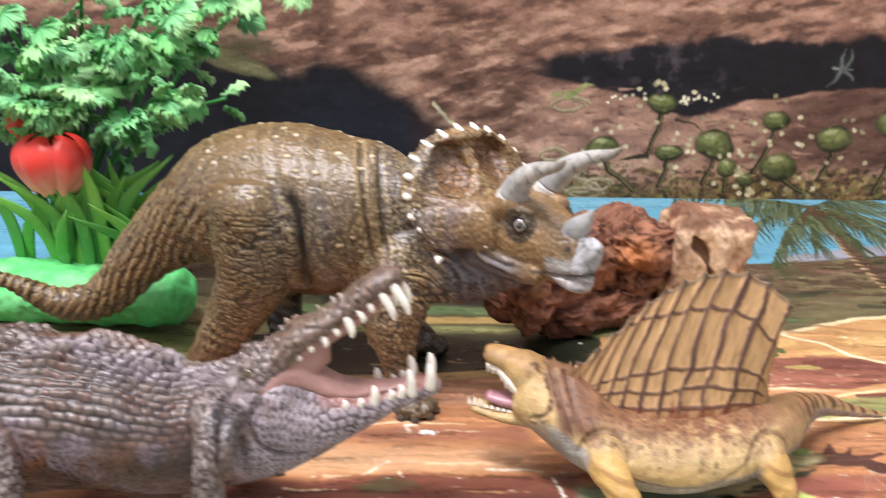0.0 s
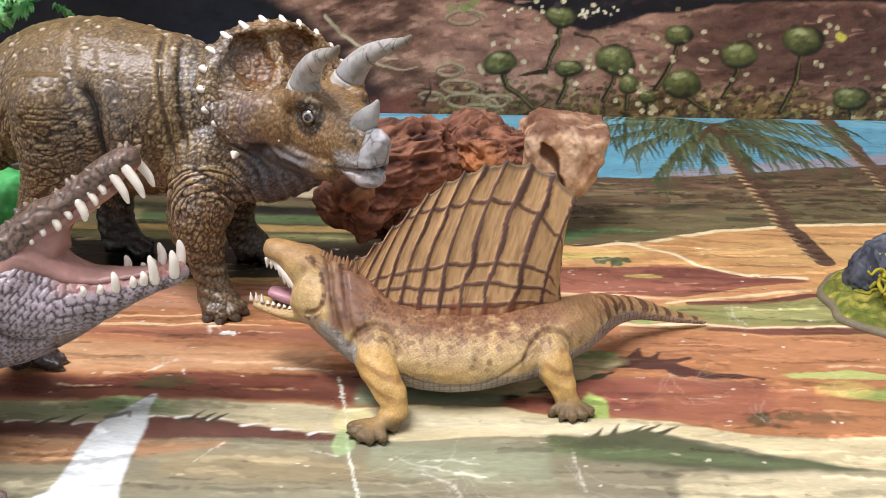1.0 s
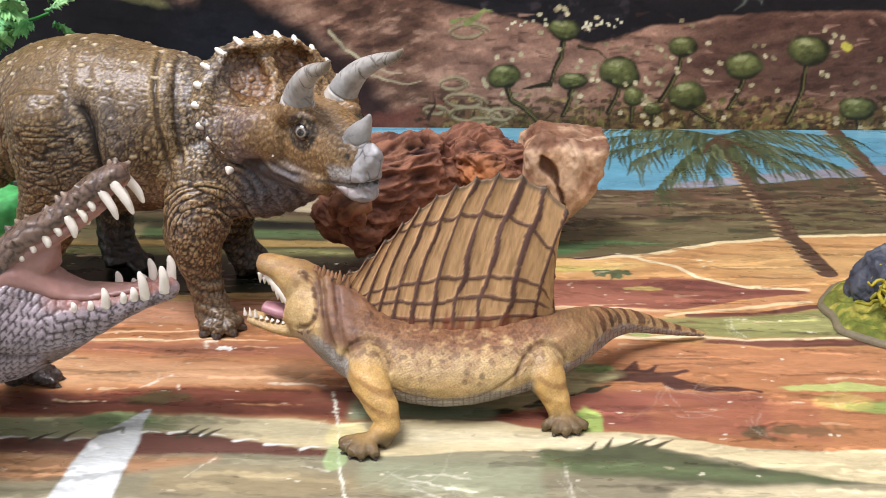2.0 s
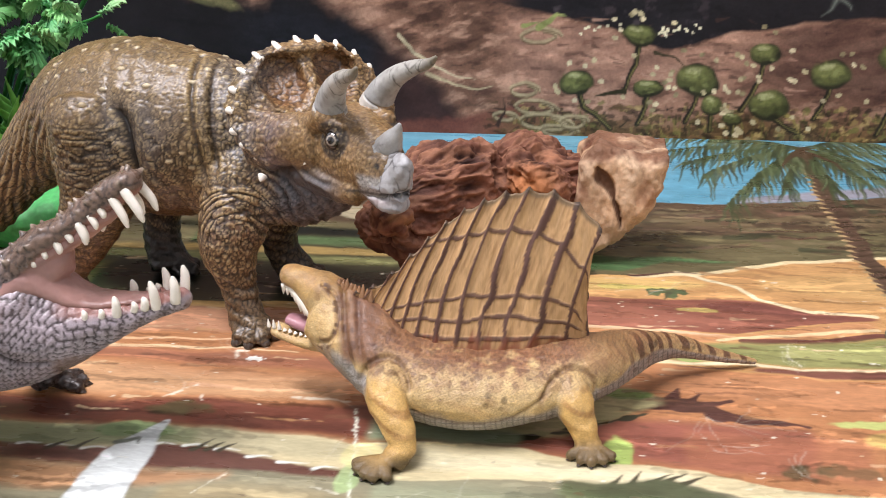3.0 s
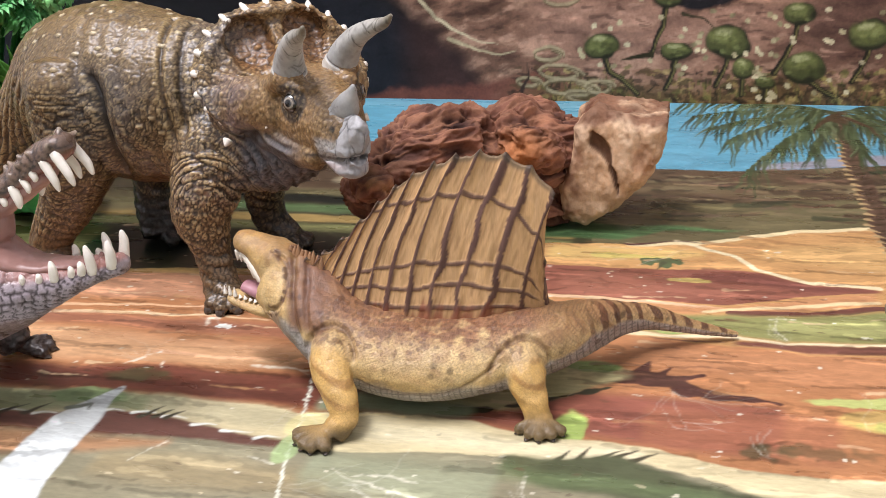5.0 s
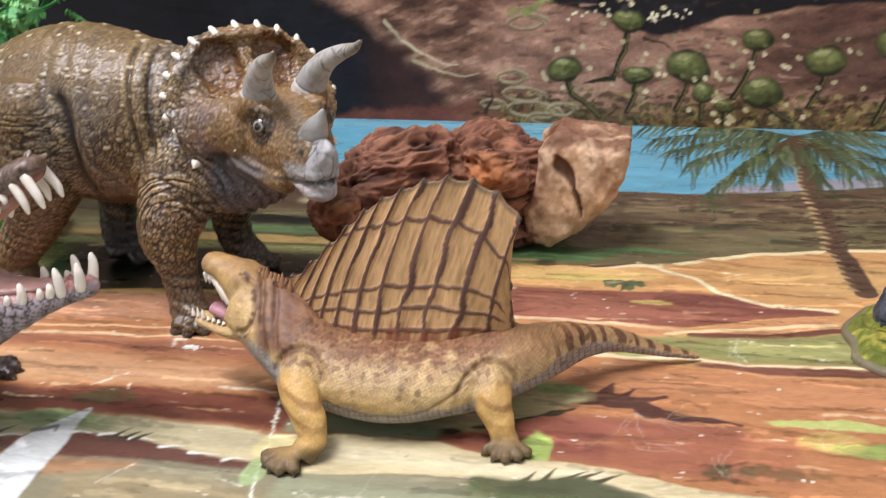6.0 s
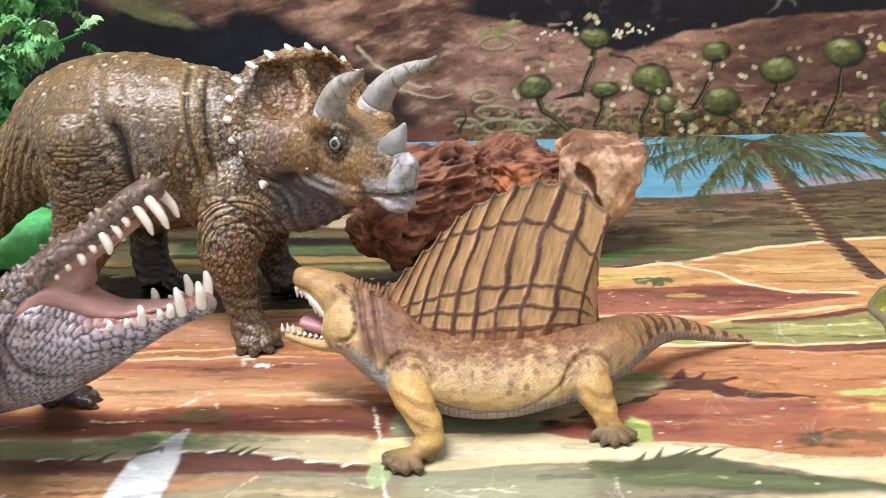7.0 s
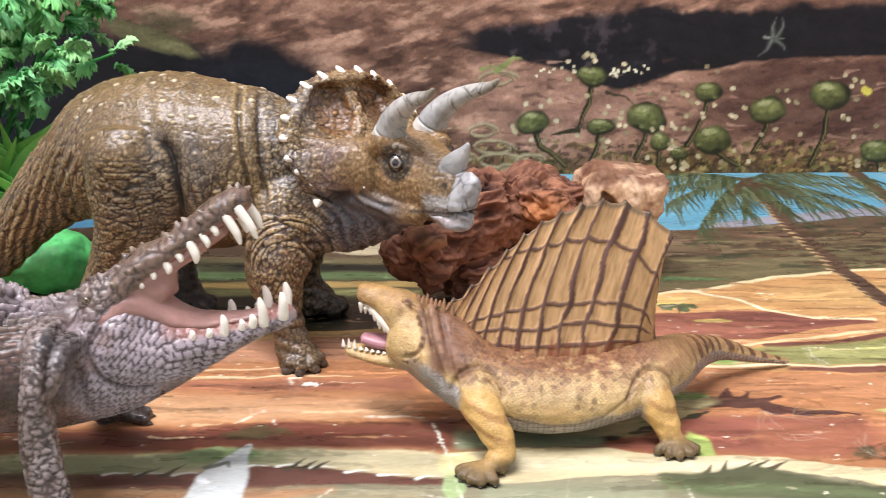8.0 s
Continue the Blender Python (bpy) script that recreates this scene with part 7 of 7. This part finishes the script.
    wide = np.interp(z, (0.022, 0.028, 0.036, 0.040, 0.046, 0.054, 0.060), (0.0, 0.0014, 0.0022, 0.0014, 0.0046, 0.0052, 0.0))
    hole = step(1.0, 0.45, np.abs(x - gx + 0.0022 * vnoise(v, 0.006, 3)) / np.maximum(wide, 1e-4)) * (y < 0.160) * (z > 0.022) * (z < 0.06)
    streak = 1 - np.abs(fbm(np.stack([x + 0.3 * z, y, z * 0.35], 1), 0.006, 4, 66)) * 3
    d = 0.0007 * streak + 0.0018 * grain + 0.0032 * fbm(v, 0.022, 3, 8) + 0.0006 * fbm(v, 0.003, 3, 18) - 0.0045 * hole
    v2 = v + n * d[:, None]
    v2[:, 2] = np.maximum(v2[:, 2], 0.0008)
    col = np.tile(lin("c09e7c"), (len(v), 1))
    col = mix(col, 0.7 * step(-0.2, 0.5, grain), lin("d4b898"))
    # Cut end darker towards the bottom.
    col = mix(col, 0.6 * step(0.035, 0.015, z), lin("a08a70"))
    col = mix(col, 0.8 * step(0.15, 0.8, hole), lin("4a2a1e"))
    col = mix(col, 0.5 * step(0.15, 0.45, fbm(v * np.array((1, 1, 0.6)), 0.010, 4, 61)), lin("8a5c40"))
    col = mix(col, 0.4 * step(0.1, -0.6, streak), lin("6a4632"))
    col = mix(col, 0.8 * step(0.060, 0.066, z + 0.006 * fbm(v, 0.010, 3, 4)), lin("5a3222"))
    col = mix(col, 0.8 * step(0.158, 0.148, x) * step(-0.2, 0.3, fbm(v, 0.01, 3, 14) + 0.1), lin("5d3526"))
    col *= (1 + 0.25 * fbm(v, 0.005, 3, 2))[:, None]
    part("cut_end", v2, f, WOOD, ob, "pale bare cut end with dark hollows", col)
    return ob


driftwood()


# ---- mossy rock base ----
def rock_base():
    ob = thing("rock_scenery", (0.37, 0.05, 0), "moss-covered scenery base with a dark blue-grey rock and yellow lichen", "scenery rock")
    n = 72
    rings = [(0.0, 0.0065), (0.4, 0.006), (0.75, 0.005), (0.92, 0.004), (0.985, 0.003), (1.0, 0.0022), (1.0, 0.0004)]
    c = (0.372, 0.050)

    def reach(a):
        return (0.068 + 0.006 * math.sin(2 * a + 0.6) + 0.003 * math.sin(5 * a + 1) + 0.0015 * math.sin(11 * a), 0.058 + 0.003 * math.sin(3 * a))

    v, f = [], []
    for r, z in rings:
        for j in range(n):
            a = 2 * math.pi * j / n
            rx, ry = reach(a)
            v.append((c[0] + r * rx * math.cos(a), c[1] + r * ry * math.sin(a), z))
    for i in range(len(rings) - 1):
        for j in range(n):
            f.append((i * n + j, (i + 1) * n + j, (i + 1) * n + (j + 1) % n, i * n + (j + 1) % n))
    v = np.array(v)
    col = np.tile(lin("746c54"), (len(v), 1))
    part("base_plate", v, f, STONE, ob, "thin grey plastic rim", col)
    us, vs = np.linspace(0, 1, 60), np.linspace(0, 2 * math.pi, 220)
    gr, ga, mf = sheet(us, vs)
    rx = np.array([reach(a) for a in vs])
    rx = np.repeat(rx, len(us), 0)
    mx, my = c[0] + 0.965 * gr * rx[:, 0] * np.cos(ga), c[1] + 0.965 * gr * rx[:, 1] * np.sin(ga)
    p = np.stack([mx, my, mx * 0], 1)
    mz = 0.0062 + 0.010 * step(1.0, 0.2, gr) + 0.0035 * fbm(p, 0.02, 3, 2) * step(1, 0.8, gr) + (0.0014 * vnoise(p, 0.0018, 5) + 0.0016 * vnoise(p, 0.006, 6)) * step(1, 0.94, gr) - 0.003 * step(0.93, 1.0, gr)
    col = np.tile(lin("6a7030"), (len(p), 1))
    col = mix(col, 0.8 * step(-0.1, 0.4, fbm(p, 0.018, 3, 6)), lin("8a8038"))
    col = mix(col, 0.8 * step(0.0, 0.5, fbm(p, 0.015, 3, 16)), lin("4d6a2c"))
    col = mix(col, 0.7 * step(0.1, 0.5, vnoise(p, 0.004, 7)), lin("a39a48"))
    col *= (1 + 0.5 * vnoise(p, 0.0016, 8))[:, None]
    part("moss", np.stack([mx, my, mz], 1), mf, MOSS, ob, "green and ochre moss flock", col)
    rv, rf = fuse([ball((0.352, 0.056, 0.016), (0.030, 0.024, 0.024)), ball((0.376, 0.062, 0.022), (0.030, 0.026, 0.030)), ball((0.334, 0.060, 0.010), (0.018, 0.018, 0.016)), ball((0.392, 0.05, 0.014), (0.025, 0.024, 0.022))], 0.001, 2)
    nn = normals_of(rv, rf)
    d1, d2 = worley(rv, 0.014, 4)
    rv2 = rv + nn * (0.006 * (d1 - 0.5) + 0.003 * fbm(rv, 0.006, 4, 3))[:, None]
    rc = np.tile(lin("3a3f4a"), (len(rv), 1))
    rc = mix(rc, 0.7 * step(0.0, 0.5, fbm(rv, 0.012, 4, 9)), lin("5f646c"))
    rc = mix(rc, 0.6 * step(0.1, 0.5, fbm(rv, 0.010, 4, 19)), lin("20232c"))
    rc = mix(rc, 0.5 * step(0.5, 0.9, nn[:, 2]) * step(0.0, 0.4, fbm(rv, 0.008, 3, 29)), lin("84868a"))
    part("rock", rv2, rf, STONE, ob, "dark blue-grey craggy rock", rc)
    rnd = random.Random(12)
    for k in range(46):
        x, y = 0.334 + rnd.uniform(-0.012, 0.03), 0.034 + rnd.uniform(-0.016, 0.016)
        z = 0.014 + rnd.uniform(0, 0.006)
        rows = [(x, y, z - 0.004, 0.0011)]
        for s in range(5):
            x, y, z = x + rnd.uniform(-0.005, 0.005), y + rnd.uniform(-0.004, 0.004), z + rnd.uniform(-0.002, 0.0042)
            rows.append((x, y, max(z, 0.010), 0.0011 - 0.00012 * s))
        tv, tf = tube(rows, 3, 6, (0.3, 0.2, 1))
        part("lichen", tv, tf, MOSS, ob, "", np.tile(lin(rnd.choice(("a59a34", "8f8a30", "b5a844"))), (len(tv), 1)))
    return ob


rock_base()


# ---- plastic plants behind the triceratops ----
def frond(rnd, size, lobes=6):
    """A fan-shaped toothed leaf in its own plane: root at 0, growing along +x, slightly cupped."""
    n = lobes * 12
    outline = []
    for k in range(n + 1):
        a = -2.5 + 5.0 * k / n
        lobe = abs(math.sin(math.pi * k / 12)) ** 0.5
        sub_lobe = abs(math.sin(math.pi * k / 4)) ** 0.7
        r = size * (0.62 + 0.16 * lobe + 0.14 * sub_lobe + rnd.uniform(-0.05, 0.05)) * (0.88 + 0.12 * math.cos(a))
        outline.append((size * 0.35 + r * math.cos(a) * 0.76, r * math.sin(a) * 0.84))
    v, f = [(0, 0, 0)], []
    for s in (0.4, 0.75, 1.0):
        for k, (x, y) in enumerate(outline):
            rib = size * s * (0.07 * math.sin(math.pi * k / 6 + 2.0 * s) + 0.10 * math.sin(math.pi * k / 2 + 3.0 * s) * s * s + rnd.uniform(-0.03, 0.03))
            v.append((x * s, y * s, -0.30 * (x * x + y * y) * s * s / size + rib))
    m = n + 1
    for k in range(n):
        f.append((0, 1 + k, 2 + k))
        for ring in (0, 1):
            a = 1 + ring * m + k
            f.append((a, a + m, a + m + 1, a + 1))
    return np.array(v), f


def thicken(v, f, depth):
    """Gives a leaf sheet two sides."""
    m = len(v)
    v2 = v.copy()
    v2[:, 2] -= depth
    count = {}
    for q in f:
        for i in range(len(q)):
            a, b = q[i], q[(i + 1) % len(q)]
            count[(a, b)] = 1
    rim = [(b, a, a + m, b + m) for a, b in count if (b, a) not in count]
    return np.vstack([v, v2]), list(f) + [tuple(i + m for i in reversed(q)) for q in f] + rim


def leafy_plant():
    rnd = random.Random(21)
    ob = thing("plastic_plant", (-0.22, 0.17, 0), "bright green plastic plant with frilled fan leaves arching over the mat", "artificial plant")
    base = np.array((-0.235, 0.185, 0.02))
    stems = [(-0.116, 0.128, 0.142), (-0.132, 0.118, 0.152), (-0.165, 0.130, 0.132), (-0.195, 0.120, 0.150), (-0.225, 0.125, 0.140), (-0.150, 0.150, 0.185), (-0.185, 0.150, 0.180), (-0.225, 0.150, 0.178), (-0.255, 0.140, 0.160), (-0.115, 0.165, 0.205), (-0.080, 0.190, 0.210), (-0.260, 0.170, 0.190), (-0.290, 0.150, 0.150), (-0.21, 0.19, 0.21), (-0.16, 0.20, 0.215)]
    for tip in stems:
        tip = np.array(tip)
        mid = base * 0.45 + tip * 0.55 + np.array((0, 0.02, 0.03))
        rows = [(*base, 0.0020), (*(base * 0.7 + mid * 0.3), 0.0018), (*mid, 0.0015), (*tip, 0.0009)]
        sv, sf = tube(rows, 6, 8, (0.4, 0.9, 0.1))
        stem = part("stem", sv, sf, LEAF, ob, "thin green plastic stem", np.tile(lin("2f7a34"), (len(sv), 1)))
        path = spline([r[:3] for r in rows], 8)
        for k in range(10):
            at = path[min(len(path) - 1, int(len(path) * (0.60 + 0.40 * k / 9)))]
            size = rnd.uniform(0.013, 0.023) * (0.7 if tip[0] > -0.14 and tip[2] < 0.16 else 1.0)
            lv, lf = thicken(*frond(rnd, size, rnd.choice((6, 7, 8))), 0.0005)
            a = rnd.uniform(0, 6.28)
            way = Vector((math.cos(a), math.sin(a) * 0.8 - 0.45, rnd.uniform(-0.5, 0.45))).normalized()
            m = way.to_track_quat("X", "Z").to_matrix() @ Euler((rnd.uniform(-0.6, 0.9), 0, 0)).to_matrix()
            lv2 = lv @ np.array(m).T + at + rnd.uniform(0.002, 0.010) * np.array(way)
            shade = rnd.choice(("7cc272", "8ecb80", "70b870", "a2d290", "78bb7c"))
            r = np.hypot(lv[:, 0], lv[:, 1]) / size
            lc = mix(np.tile(lin(shade), (len(lv), 1)), 0.55 * step(0.8, 0.1, r), lin("2f8a52"))
            lc = mix(lc, 0.4 * step(0.85, 1.15, r), lin("a5da8c"))
            part("leaf", lv2, lf, LEAF, stem, "", lc)
    return ob


leafy_plant()


def grass_tuft():
    rnd = random.Random(5)
    ob = thing("plastic_grass", (-0.215, 0.165, 0), "tuft of bright green plastic grass blades behind the triceratops tail", "artificial plant")
    for k in range(40):
        a = rnd.uniform(-0.6, 3.8)
        root = np.array((-0.212 + rnd.uniform(-0.045, 0.045), 0.160 + rnd.uniform(-0.016, 0.012), 0.018))
        tall, out = rnd.uniform(0.050, 0.095), rnd.uniform(0.012, 0.062)
        tip = root + np.array((math.cos(a) * out, -abs(math.sin(a)) * out * 0.4, tall))
        mid = (root + tip) / 2 + np.array((-math.cos(a) * out * 0.25, 0, tall * 0.12))
        bv, bf = tube([(*root, 0.0026, 0.0007), (*mid, 0.0042, 0.0007), (*tip, 0.0004, 0.0003)], 6, 8, (0.1, 1, 0.1))
        bc = mix(np.tile(lin(rnd.choice(("5cb04a", "78c458", "4a9c48"))), (len(bv), 1)), step(0.05, 0.09, bv[:, 2]) * 0.5, lin("8fcb58"))
        part("blade", bv, bf, LEAF, ob, "", bc)
    return ob


grass_tuft()


def green_mound():
    ob = thing("green_plant_base", (-0.2, 0.14, 0), "bright green lumpy plastic plant base lying on the mat", "plant base")
    v, f = fuse([tube([(-0.300, 0.150, 0.018, 0.020, 0.018), (-0.250, 0.148, 0.018, 0.026, 0.019), (-0.200, 0.144, 0.018, 0.026, 0.0180), (-0.160, 0.138, 0.0190, 0.022, 0.0182), (-0.148, 0.135, 0.0195, 0.018, 0.0160)], 5, 22)], 0.0012, 3)
    n = normals_of(v, f)
    d1, _ = worley(v, 0.012, 2)
    v2 = v + n * (0.0025 * (0.5 - d1) + 0.0012 * fbm(v, 0.01, 3, 3))[:, None]
    v2[:, 2] = np.maximum(v2[:, 2], 0.0006)
    c = mix(np.tile(lin("5cc870"), (len(v), 1)), 0.6 * step(-0.2, 0.4, fbm(v, 0.012, 3, 5)), lin("84d88e"))
    c *= (1 + 0.35 * fbm(v, 0.004, 3, 6))[:, None]
    part("mound", v2, f, LEAF, ob, "", c)
    return ob


green_mound()


def red_flower():
    ob = thing("red_flower", (-0.222, 0.142, 0.07), "drooping red plastic flower with pale-edged petals on a stem", "artificial flower")
    sv, sf = tube([(-0.230, 0.165, 0.012, 0.0016), (-0.236, 0.160, 0.080, 0.0015), (-0.234, 0.150, 0.130, 0.0014), (-0.224, 0.142, 0.128, 0.0016), (-0.222, 0.141, 0.116, 0.0022)], 6, 8, (0.9, 0.3, 0.1))
    part("stem", sv, sf, LEAF, ob, "green stem", np.tile(lin("2c6a30"), (len(sv), 1)))
    for k in range(6):
        a = 2 * math.pi * k / 6 + 0.3
        us, vs = np.linspace(-1, 1, 13), np.linspace(0, 1, 12)
        u, w, pf = sheet(us, vs)
        wide = 0.0125 * np.sin(np.clip(w * 0.8 + 0.12, 0, 1) * math.pi * 0.80)
        r = 0.003 + 0.0205 * np.sin(math.pi * (0.10 + 0.80 * w)) ** 0.8 - 0.003 * u * u
        ang = a + u * wide / 0.017
        px, py = -0.222 + r * np.cos(ang), 0.141 + r * np.sin(ang) * 0.8
        pz = 0.118 - 0.036 * w ** 1.3 + 0.004 * u * u * w + 0.0012 * np.sin(u * 6) * w
        pc = mix(np.tile(lin("d83a2e"), (len(u), 1)), 0.75 * step(0.45, 0.95, w + 0.12 * vnoise(np.stack([u, w, u * 0], 1), 0.25, k)), lin("f0b0a0"))
        pv = np.stack([px, py, pz], 1)
        inner = pv * 1.0
        inner[:, 0] = -0.222 + (px + 0.222) * 0.95
        inner[:, 1] = 0.141 + (py - 0.141) * 0.95
        m = len(pv)
        part("petal", np.vstack([pv, inner]), np.vstack([pf, pf[:, ::-1] + m]), PETAL, ob, "", np.vstack([pc, pc]))
    bud, bf = tube([(-0.246, 0.150, 0.128, 0.002), (-0.244, 0.148, 0.121, 0.0055), (-0.241, 0.146, 0.113, 0.001)], 5, 12, (1, 0, 0))
    part("bud", bud, bf, PETAL, ob, "small red bud", np.tile(lin("c92a20"), (len(bud), 1)))
    return ob


red_flower()
